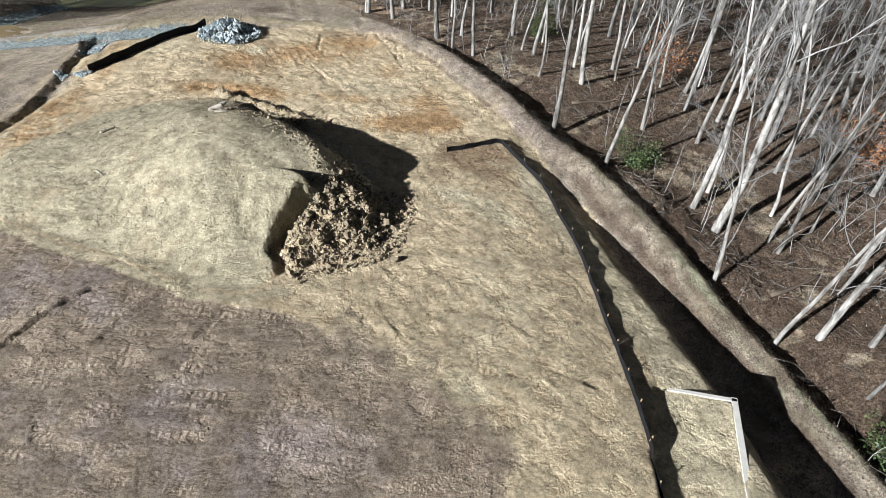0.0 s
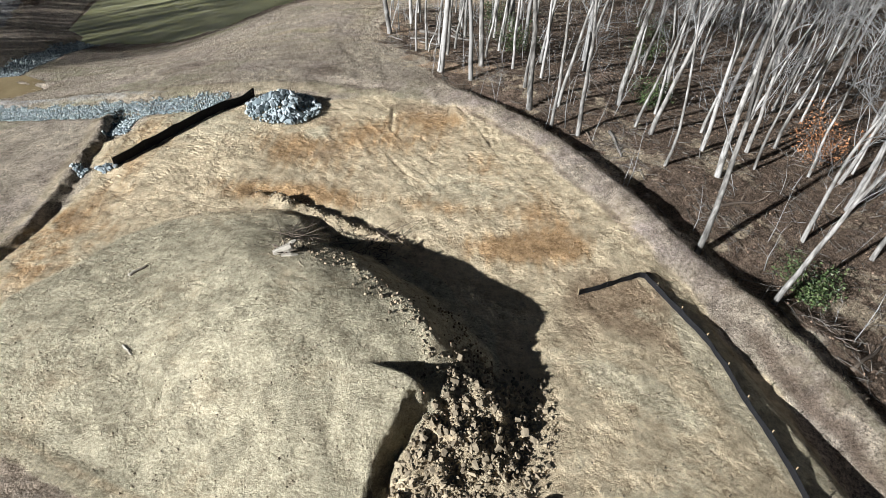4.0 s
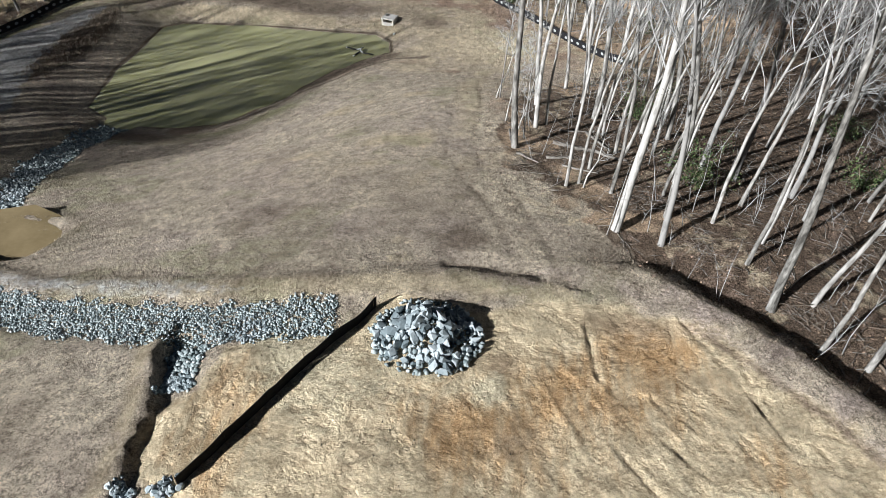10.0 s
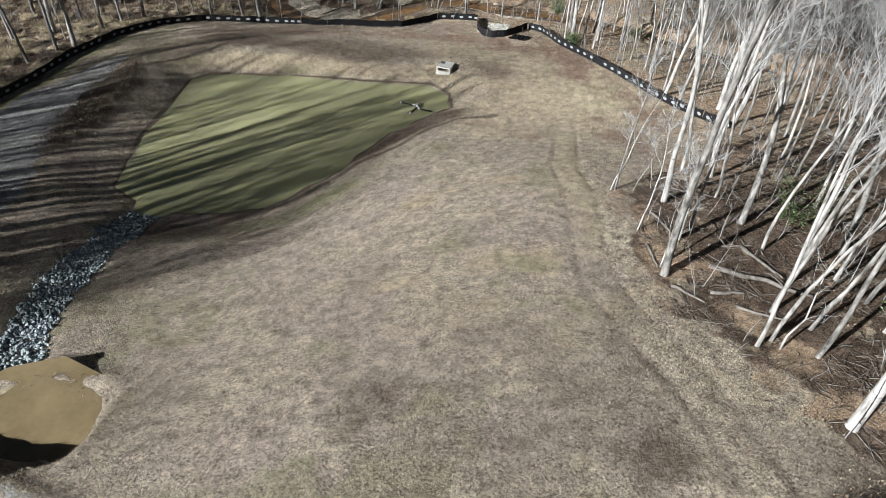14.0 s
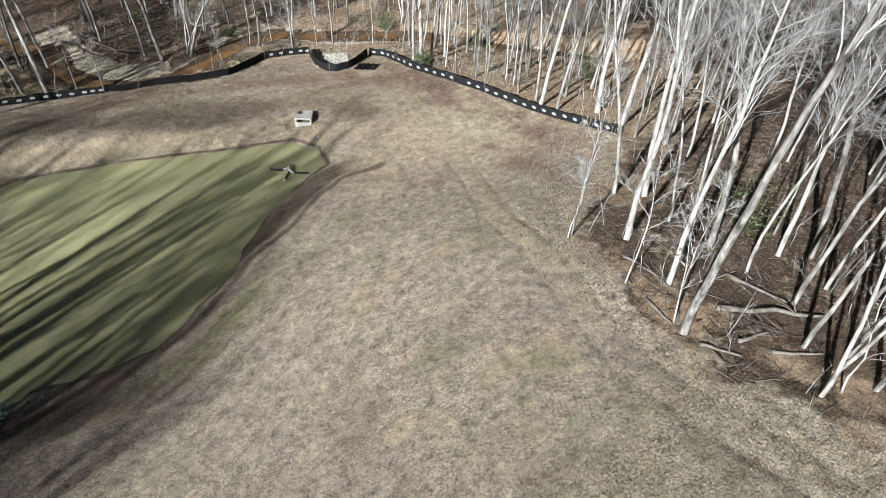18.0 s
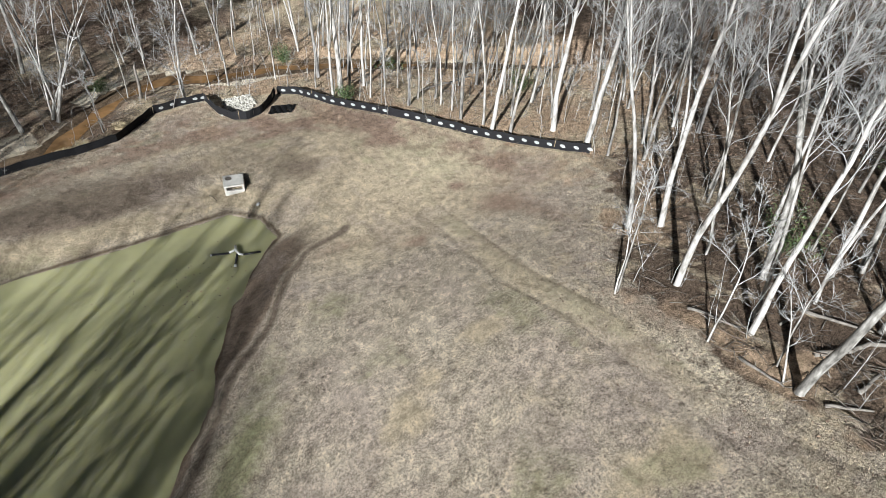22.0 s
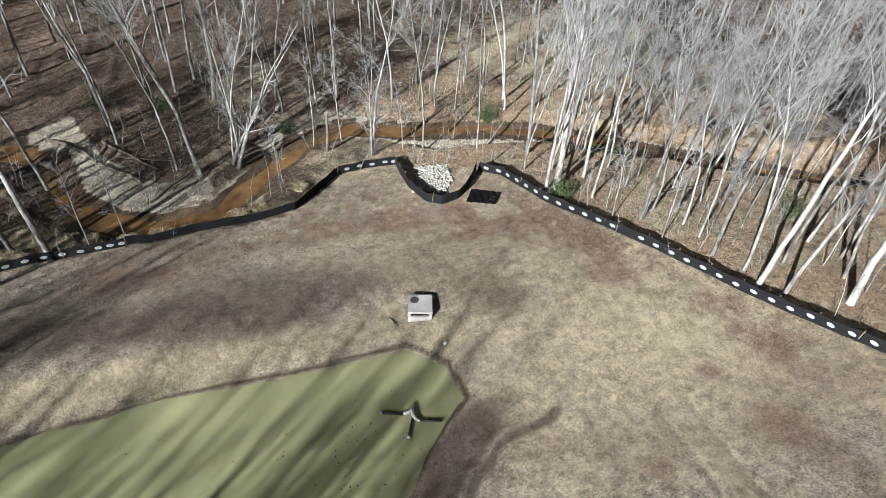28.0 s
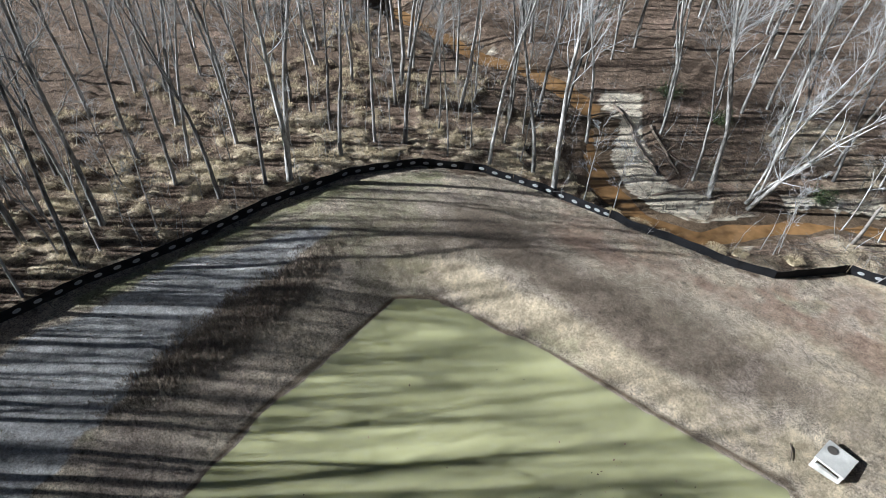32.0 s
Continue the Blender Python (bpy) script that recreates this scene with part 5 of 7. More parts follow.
silt_fence(FENCE_NE, 0.92, "black silt fence with white printed ovals along the woods", True, -1)
silt_fence(FENCE_N, 0.92, "short black silt fence with white ovals by the outlet", True, -1)
silt_fence(FENCE_NOTCH, 0.95, "black silt fence bent into a pocket round pale stones", False, -1, 1.6)
silt_fence(FENCE_NW, 0.85, "black silt fence with sagging fabric along the creek bank", False, -1)
silt_fence(FENCE_W, 0.85, "black silt fence with white printed ovals on the berm", True, -1)
silt_fence(FENCE_PAD, 0.38, "black silt fence on wooden stakes across the clay pad", False, -1, 1.6)
silt_fence(FENCE_ROCK, 0.62, "taut black silt fence beside the boulder heap", False, -1, 2.0)


# ---- concrete ----
def riser_box():
    """Pond outlet riser: a walled box with a slot under the lid and an iron cover."""
    riser = thing("outlet_riser", pose(-28.15, 104.85, -2.70, 0, 0, -14), "pale concrete pond outlet riser box with a slotted front", "riser box")
    w, h = 1.55, 1.18
    for name, size, at in (("side_wall", (0.16, w, h), (-w / 2 + 0.08, 0, h / 2)), ("side_wall", (0.16, w, h), (w / 2 - 0.08, 0, h / 2)),
                           ("back_wall", (w - 0.33, 0.16, h), (0, w / 2 - 0.08, h / 2)), ("front_wall", (w - 0.33, 0.16, h - 0.34), (0, -w / 2 + 0.08, (h - 0.34) / 2))):
        part(name, box(bmesh.new(), size, at, bevel=0.012), CONCRETE, riser)
    part("floor_slab", box(bmesh.new(), (w - 0.34, w - 0.34, 0.1), (0, 0, 0.3)), CONCRETE, riser)
    part("lid", box(bmesh.new(), (w + 0.06, w + 0.06, 0.15), (0, 0, h + 0.077), bevel=0.018), CONCRETE, riser)
    bm = bmesh.new()
    bmesh.ops.create_cone(bm, cap_ends=True, segments=28, radius1=0.27, radius2=0.265, depth=0.04, matrix=Matrix.Translation((-0.38, 0.28, h + 0.175)))
    cover = part("manhole_cover", bm, IRON, riser, "dark round iron cover")
    bm = bmesh.new()
    for k in range(5):
        box(bm, (0.40 - 0.06 * abs(k - 2), 0.02, 0.012), (-0.38, 0.28 + (k - 2) * 0.075, h + 0.2))
    part("cover_ribs", bm, IRON, cover)
    return riser


riser_box()


def headwall():
    wall = thing("concrete_headwall", Matrix(), "pale concrete corner wall filled with tan soil", "headwall")
    for name, (ax, ay), (bx, by), w in (("wing_wall", (12.3, 15.5), (9.5, 15.86), 0.17), ("face_wall", (12.3, 15.5), (10.75, 6.0), 0.26)):
        ln, a = math.hypot(bx - ax, by - ay), math.atan2(by - ay, bx - ax)
        part(name, box(bmesh.new(), (ln, w, 2.2), (ln / 2 - 0.12, 0, -1.1), bevel=0.02), CONCRETE, wall, at=pose(ax, ay, 9.0, 0, 0, math.degrees(a)))


headwall()


def skimmer():
    """Floating dewatering skimmer: a white pipe tee between black arms."""
    sk = thing("pond_skimmer", pose(-30.45, 97.7, POND_Z + 0.06, 0, 0, -14), "white pvc pond skimmer with black float arms", "skimmer")
    V = Vector
    part("arm", Tubes().add([V((-1.75, 0.10, 0.05)), V((-0.45, -0.02, 0.06))], [0.075, 0.075], 12).mesh("arm", BLACK_PIPE), None, sk, "black float pipe")
    part("arm", Tubes().add([V((0.45, -0.42, 0.06)), V((1.75, -0.42, 0.05))], [0.075, 0.075], 12).mesh("arm", BLACK_PIPE), None, sk, "black float pipe")
    part("arm", Tubes().add([V((0.05, -0.35, 0.08)), V((-0.18, -1.45, 0.02))], [0.085, 0.085], 12).mesh("arm", BLACK_PIPE), None, sk, "black inlet pipe")
    part("end_cap", Tubes().add([V((-1.87, 0.11, 0.05)), V((-1.74, 0.10, 0.05))], [0.088, 0.088], 12).mesh("end_cap", PVC), None, sk, "white pipe cap")
    part("end_cap", Tubes().add([V((-0.16, -1.42, 0.03)), V((-0.19, -1.56, 0.03))], [0.1, 0.1], 12).mesh("end_cap", PVC), None, sk, "white pipe cap")
    part("tee", Tubes().add([V((-0.5, -0.02, 0.10)), V((-0.2, 0.06, 0.16)), V((0.0, 0.2, 0.2)), V((0.0, 0.58, 0.16))], [0.085] * 4, 12).mesh("tee", PVC), None, sk)
    part("elbow", Tubes().add([V((0.0, 0.3, 0.2)), V((0.02, -0.1, 0.22)), V((0.2, -0.36, 0.14)), V((0.48, -0.46, 0.08))], [0.1, 0.1, 0.085, 0.085], 12).mesh("elbow", PVC), None, sk)
    part("cross_bar", Tubes().add([V((-0.3, -0.08, 0.2)), V((-0.1, -0.05, 0.24))], [0.03, 0.03], 8).mesh("cross_bar", PVC), None, sk)


skimmer()


# ---- trees ----
def wander(rnd, start, way, length, n, bend, up=0.0):
    pts, p, d = [start.copy()], start.copy(), way.normalized()
    for _ in range(n):
        d = (d + Vector((rnd.gauss(0, bend), rnd.gauss(0, bend), rnd.gauss(0, bend * 0.6) + up))).normalized()
        p = p + d * (length / n)
        pts.append(p.copy())
    return pts


def tree_meshes(seed, tall, thick, first=0.45, limbs=10, fork=False, twigs=True, bark=None, sides=8, spread=1.0, light=False, bend=0.036):
    rnd = random.Random(seed)
    trunk, crown = Tubes(), Tubes()
    n = 12
    spine = wander(rnd, Vector((0, 0, -0.25)), Vector((rnd.gauss(0, 0.03), rnd.gauss(0, 0.03), 1)), tall, n, bend, 0.06)
    rad = [thick * ((1 - i / n) ** 0.85 * 0.92 + 0.05) * (1.45 if i == 0 else 1.06 if i == 1 else 1) for i in range(n + 1)]
    base = spine[0] + (spine[1] - spine[0]) * 0.28
    trunk.add([spine[0], base, *spine[1:]], [rad[0], rad[1] * 1.06, *rad[1:]], sides)
    if fork:
        k = rnd.randint(3, 6)
        f = wander(rnd, spine[k], Vector((rnd.choice((-1, 1)) * 0.32, rnd.gauss(0, 0.2), 1)), tall * (1 - k / n) * 0.92, 8, 0.05, 0.08)
        trunk.add(f, [rad[k] * 0.72 * (1 - i / 8.6) + 0.015 for i in range(9)], max(5, sides - 2))
        spines = [(spine, rad, n), (f, [rad[k] * 0.72 * (1 - i / 8.6) + 0.015 for i in range(9)], 8)]
    else:
        spines = [(spine, rad, n)]
    for j in range(limbs):
        sp, rr, m = spines[j % len(spines)]
        t = first + (0.97 - first) * (j + rnd.random()) / limbs if sp is spine else 0.25 + 0.7 * rnd.random()
        i = min(int(t * m), m - 1)
        p = sp[i].lerp(sp[i + 1], t * m - i)
        a = j * 2.4 + rnd.uniform(-0.5, 0.5)
        ln = tall * rnd.uniform(0.16, 0.30) * (1.15 - 0.55 * t) * spread
        up = rnd.uniform(0.9, 2.1)
        lp = wander(rnd, p, Vector((math.cos(a), math.sin(a), up)), ln, 5, 0.19, 0.05)
        r0 = max(0.016, min(rr[i] * 0.34, thick * 0.17))
        if light:
            crown.add(lp[::2] + [lp[-1]], [r0 + 0.006, r0 * 0.7, r0 * 0.4, 0.008], 3, False)
        else:
            crown.add(lp, [r0 * (1 - q / 5.6) + 0.006 for q in range(6)], 5, False)
        if not twigs:
            continue
        for s in range(4 if light else 8):
            q = rnd.uniform(0.25, 1.0) * 4.99
            sp2 = lp[int(q)].lerp(lp[int(q) + 1], q - int(q))
            w = (lp[-1] - lp[0]).normalized() + Vector((rnd.gauss(0, 0.6), rnd.gauss(0, 0.6), rnd.gauss(0.15, 0.4)))
            b = wander(rnd, sp2, w, ln * rnd.uniform(0.28, 0.55), 2, 0.2, 0.05)
            if light:
                crown.add([b[0], b[2]], [r0 * 0.36, 0.008], 3, False)
                continue
            crown.add(b, [r0 * 0.42, r0 * 0.32, 0.011], 3, False)
            for _ in range(4):
                q2 = rnd.uniform(0.3, 1.0) * 1.99
                c = b[int(q2)].lerp(b[int(q2) + 1], q2 - int(q2))
                w2 = w.normalized() + Vector((rnd.gauss(0, 0.7), rnd.gauss(0, 0.7), rnd.gauss(0.1, 0.5)))
                crown.add(wander(rnd, c, w2, ln * rnd.uniform(0.14, 0.3), 1, 0.2, 0.03), [0.012, 0.005], 3, False)
    return trunk.mesh("trunk", bark or BARK), crown.mesh("crown", TWIG_DULL if bark else TWIG)


TREE_KINDS = {
    "tall": [tree_meshes(100 + k, 22 + (k % 3) * 1.6, 0.175 + 0.028 * (k % 4), 0.40 + 0.05 * (k % 3), 17, k % 3 == 1, bend=0.058) for k in range(7)],
    "slim": [tree_meshes(200 + k, 17 + k, 0.095 + 0.011 * k, 0.42, 12, False, bend=0.06) for k in range(4)],
    "sapling": [tree_meshes(300 + k, 7.5 + k, 0.055 + 0.006 * k, 0.35, 8, False, sides=6) for k in range(4)],
    "grey": [tree_meshes(400 + k, 20 + 2 * k, 0.165 + 0.025 * k, 0.36, 14, k == 1, bark=BARK_GREY) for k in range(3)],
    "bushy": [tree_meshes(500 + k, 9.5 + k, 0.11, 0.14, 20, False, spread=1.25) for k in range(2)],
    "edge": [tree_meshes(700 + k, 13.5 + 1.2 * k, 0.105 + 0.016 * k, 0.30, 14, k % 2 == 0, bark=BARK_EDGE, spread=1.15, bend=0.06) for k in range(5)],
    "clump": [tree_meshes(600 + k, 14 + k, 0.14, 0.3, 12, True) for k in range(2)],
}
TREE_LABEL = {"tall": "tall bare hardwood tree with pale smooth trunk", "slim": "slim bare tree with a straight pale trunk", "sapling": "thin bare sapling at the wood's edge",
              "grey": "tall bare tree with grey rough bark", "bushy": "small bare tree with a dense twiggy crown", "edge": "slender pale bare tree with branches from low down", "clump": "bare forked tree with several pale stems"}
TREE_MASTERS = {}
tree_count = 0


def plant(kind, px, py, scale=1.0, turn=None, lean=(0, 0)):
    """One tree with its trunk and crown; the first of each form is built, the others copy it."""
    global tree_count
    tree_count += 1
    rnd = random.Random(int(px * 31 + py * 17))
    i = rnd.randrange(len(TREE_KINDS[kind]))
    m = pose(px, py, ground_z(px, py) - 0.05, lean[0] + rnd.gauss(0, 1.2), lean[1] + rnd.gauss(0, 1.2), rnd.uniform(0, 360) if turn is None else turn) @ Matrix.Diagonal((scale, scale, scale, 1))
    if (kind, i) not in TREE_MASTERS:
        t = thing("tree", m, TREE_LABEL[kind], "tree", "trees of the wood")
        trunk, crown = TREE_KINDS[kind][i]
        part("trunk", trunk, None, t)
        part("crown", crown, None, t, "bare grey branches and twigs")
        TREE_MASTERS[kind, i] = t
        return t
    t = TREE_MASTERS[kind, i]
    made = copy_thing(t, m)
    made.matrix_basis = m
    return made


E_TALL = [(20.5, 18.3), (21.7, 21.1), (17.2, 21.4), (19.5, 21.7), (14.9, 25.0), (19.9, 28.6), (16.5, 30.1), (15.6, 32.1), (10.0, 34.1), (6.8, 37.1), (17.6, 39.4), (9.6, 44.2), (12.5, 46.0),
          (1.3, 47.3), (6.1, 48.2), (-1.7, 50.6), (4.6, 52.4), (-8.3, 55.9), (-5.2, 57.5), (-13.5, 65.9), (-12.0, 69.5), (-11.7, 74.3), (-7.5, 72.0), (-2.6, 69.3), (-7.1, 79.4), (-8.8, 80.6), (-4.3, 70.0)]
E_SLIM = [(19.6, 29.6), (13.6, 39.8), (6.3, 44.4), (-0.4, 48.1), (5.2, 48.9), (-2.0, 53.7), (-0.7, 55.6), (-2.8, 57.3), (-8.0, 59.9), (-4.9, 60.2), (-10.6, 60.3), (-9.8, 60.8), (-7.5, 61.9),
          (-6.8, 66.0), (-7.2, 69.1), (-11.2, 70.1), (-8.1, 75.3), (-8.9, 63.1)]
E_THIN = [(-12.9, 67.4), (-14.2, 70.3), (-14.6, 75.9)]
N_TALL = [(-1.1, 92.7), (-0.9, 97.1), (-5.4, 100.5), (-6.1, 104.5), (2.4, 104.3), (-13.4, 115.9), (-8.2, 133.0), (-10.8, 135.2), (-10.2, 117.2)]
N_SLIM = [(-1.4, 89.9), (-5.0, 102.3), (-11.1, 113.8), (-7.1, 111.0), (-12.3, 119.2), (-26.8, 127.2), (-39.5, 129.2), (-34.8, 139.9)]
N_CLUMP = [(-14.3, 115.9), (-11.8, 117.2), (-39.0, 128.6)]
N_THIN = [(-24.0, 127.4), (-35.7, 122.9), (-50.4, 118.8), (-48.2, 120.2), (-29.3, 130.8), (-11.0, 110.6), (-8.9, 106.9), (-32.1, 130.9)]
W_GREY = [(-76.1, 86.1), (-71.3, 87.2), (-74.5, 90.7), (-82.6, 91.7), (-75.0, 97.0), (-80.1, 97.0), (-71.0, 98.1), (-69.9, 101.6), (-76.4, 104.0), (-73.6, 107.2), (-68.3, 108.4), (-68.3, 112.6)]
W_TALL = [(-68.9, 103.2), (-59.0, 117.2), (-53.0, 118.3), (-55.5, 118.9), (-69.2, 121.1), (-74.0, 122.9), (-66.9, 123.6), (-55.0, 128.4), (-42.5, 127.9), (-82.8, 119.4)]
W_THIN = [(-73.8, 91.8), (-71.2, 92.9), (-74.1, 101.6), (-68.7, 115.1), (-61.5, 117.8), (-57.2, 119.4)]
for kind, spots in (("tall", E_TALL), ("slim", E_SLIM), ("sapling", E_THIN), ("tall", N_TALL), ("slim", N_SLIM), ("clump", N_CLUMP), ("sapling", N_THIN), ("grey", W_GREY), ("tall", W_TALL), ("sapling", W_THIN)):
    for px, py in spots:
        plant("edge" if px > 0 and py < 50 and int(px * 10) % 3 else kind, px, py, random.Random(int(px * 7 + py * 13)).uniform(0.86, 1.12))
plant("bushy", -27.0, 127.0, 0.95)


def far_places(count, xr, yr, gap, keep, seed):
    """Random places in the wood, at least gap apart and apart from the trees planted so far."""
    rnd, out = random.Random(seed), []
    taken = [(o.location.x, o.location.y) for o in scene.objects if o.name.startswith("tree") and o.parent is None] + FAR_TAKEN
    for _ in range(count * 12):
        px, py = rnd.uniform(*xr), rnd.uniform(*yr)
        if keep(px, py) and all((px - a) ** 2 + (py - b) ** 2 > gap * gap for a, b in taken):
            taken.append((px, py))
            out.append((px, py))
            if len(out) >= count:
                break
    FAR_TAKEN.extend(out)
    return out


FAR_TAKEN = []


def in_wood(px, py, margin=1.5):
    a, b = np.array([px]), np.array([py])
    return woods(a, b)[0] > margin and line_dist(a, b, CREEK)[0][0] > 3.4 and max(inside(a, b, s)[0] for s in (SAND_W, SAND_E, SAND_C)) < -0.5


for px, py in far_places(84, (-12, 26), (14, 92), 1.9, lambda a, b: in_wood(a, b, 2.0), 1):
    plant(random.Random(int(px * 9 + py)).choice(("edge", "grey", "slim", "grey", "edge", "slim") if py < 62 else ("slim", "edge", "slim", "grey", "slim", "slim")), px, py, random.Random(int(px * 5 + py)).uniform(0.8, 1.1))
for px, py in far_places(70, (-68, 8), (105, 142), 2.0, lambda a, b: in_wood(a, b, 2.0), 2):
    plant(random.Random(int(px * 9 + py)).choice(("slim", "tall", "sapling", "slim", "grey")), px, py, random.Random(int(px * 5 + py)).uniform(0.7, 1.05))
for px, py in far_places(64, (-16, 24), (93, 130), 1.7, lambda a, b: in_wood(a, b, 1.2), 14):
    plant(random.Random(int(px * 9 + py)).choice(("slim", "slim", "sapling", "sapling", "edge")), px, py, random.Random(int(px * 5 + py)).uniform(0.75, 1.1))
for px, py in far_places(34, (-96, -70), (84, 132), 2.6, lambda a, b: in_wood(a, b, 2.0), 3):
    plant(random.Random(int(px * 9 + py)).choice(("grey", "slim", "grey", "sapling")), px, py, random.Random(int(px * 5 + py)).uniform(0.7, 1.05))


def far_wood(name, places, label, grow=1.0, limbs=8, wide=0):
    """The deeper wood as one object: many trunks with a few boughs each."""
    kinds = [tree_meshes(800 + k, 20 + 2 * (k % 3), 0.15 + 0.025 * (k % 3), 0.34, limbs, k % 2 == 0, light=True, sides=5, spread=wide or grow) for k in range(5)]
    arrs = []
    for trunk, crown in kinds:
        v, f, base = [], [], 0
        for me in (trunk, crown):
            bm = bmesh.new()
            bm.from_mesh(me)
            bmesh.ops.triangulate(bm, faces=bm.faces)
            tmp = bpy.data.meshes.new("tmp")
            bm.to_mesh(tmp)
            bm.free()
            a, b = mesh_arrays(tmp)
            v.append(a)
            f.append(b + base)
            base += len(a)
            bpy.data.meshes.remove(tmp)
        arrs.append((np.concatenate(v), np.concatenate(f)))
    rnd = random.Random(8)
    zs = height([p[0] for p in places], [p[1] for p in places])
    spots = [(px, py, z - 0.1, rnd.uniform(0.7, 1.1) * grow, rnd.uniform(0, 6.3), rnd.gauss(0, 0.03)) for (px, py), z in zip(places, zs)]
    ob = new(name, scatter_joined(name, arrs, spots, BARK_EDGE))
    return tagged(ob, label, "woods", kind="stuff")


far_wood("far_woods", far_places(330, (18, 75), (5, 150), 2.8, in_wood, 4) + far_places(120, (-60, 70), (125, 185), 3.2, in_wood, 5)
         + far_places(150, (-130, -55), (118, 190), 2.8, in_wood, 6) + far_places(20, (-112, -84), (80, 118), 5.0, in_wood, 8), "deep bare winter woods of crowded grey trunks")
far_wood("west_woods", far_places(106, (-98, -60), (28, 74), 1.8, lambda a, b: not 92.4 < 0.755 * b - 0.656 * a < 93.8 and (0.755 * b - 0.656 * a < 96 or int(a * 10) % 5 == 0) and in_wood(a, b, 1.0) and (a + 86) * 38 < (b - 30) * 22, 7), "tall bare woods west of the pond", 1.28, 14)
far_wood("west_thicket", far_places(96, (-90, -70.8), (52, 90), 1.6, lambda a, b: in_wood(a, b, 0.6) and a < -70.5, 9), "lower bare trees crowding the wood's west edge", 0.66, 14, 1.3)


# ---- fallen wood, stumps, brush ----
def log(a, b, r, label, lift=0.0, branches=2, material=None, seed=0):
    rnd = random.Random(seed + int(a[0] * 10))
    pa, pb = Vector((*a, ground_z(*a) + r * 0.6)), Vector((*b, ground_z(*b) + r * 0.6 + lift))
    ln = (pb - pa).length
    ob = thing("fallen_log", Matrix.Translation(pa), label, "log", "fallen logs")
    pts = [(pa.lerp(pb, t) - pa) + Vector((rnd.gauss(0, 0.04), rnd.gauss(0, 0.04), 0)) * (ln / 3) for t in (0, 0.15, 0.35, 0.55, 0.75, 0.9, 1)]
    for p in pts[1:-1]:
        p.z = max(p.z, ground_z(p.x + pa.x, p.y + pa.y) - pa.z + r * 0.4)
    part("stem", Tubes().add(pts, [r * (1.1 - 0.6 * i / 6) for i in range(7)], 8).mesh("stem", material or DEADWOOD), None, ob)
    for k in range(branches):
        t = rnd.randint(2, 5)
        w = Vector((rnd.gauss(0, 1), rnd.gauss(0, 1), rnd.uniform(0.1, 0.7)))
        part("branch", Tubes().add(wander(rnd, pts[t], w, ln * rnd.uniform(0.15, 0.35), 4, 0.2), [r * 0.4, r * 0.32, r * 0.25, r * 0.16, 0.01], 5).mesh("branch", material or DEADWOOD), None, ob)
    return ob


PALE_LOG, BROWN_LOG = "weathered grey fallen log on leaf litter", "dark brown fallen log on leaf litter"
for k, (ax, ay, bx, by, r) in enumerate((
        (-12.9, 72.6, -12.2, 70.0, 0.09), (-13.9, 68.7, -13.8, 66.5, 0.08), (-10.9, 66.8, -6.3, 64.7, 0.15), (-11.5, 64.4, -9.7, 64.5, 0.11), (-8.4, 69.2, -7.2, 66.2, 0.10),
        (-13.4, 64.8, -12.1, 63.5, 0.09), (3.4, 47.7, 3.7, 44.9, 0.10), (-10.3, 69.0, -7.6, 69.4, 0.07), (-5.9, 112.7, 2.0, 114.7, 0.12), (-10.6, 63.2, -8.4, 62.4, 0.08))):
    log((ax, ay), (bx, by), r, PALE_LOG, seed=k)
for k, (ax, ay, bx, by, r) in enumerate((
        (-55.9, 136.6, -47.3, 127.6, 0.17), (-51.1, 134.4, -45.9, 128.9, 0.14), (-49.4, 131.8, -44.6, 130.2, 0.10), (1.8, 47.7, 2.2, 46.0, 0.07), (12.5, 30.5, 15.5, 33.0, 0.10),
        (18, 24.5, 21.5, 26.5, 0.12), (8.5, 41.0, 12.0, 42.5, 0.10), (-46.5, 124.6, -42.6, 128.8, 0.09), (-58, 131, -54.6, 136, 0.10), (-30.6, 128.6, -25.8, 129.9, 0.12))):
    log((ax, ay), (bx, by), r, BROWN_LOG, material=BROWNWOOD, seed=50 + k)
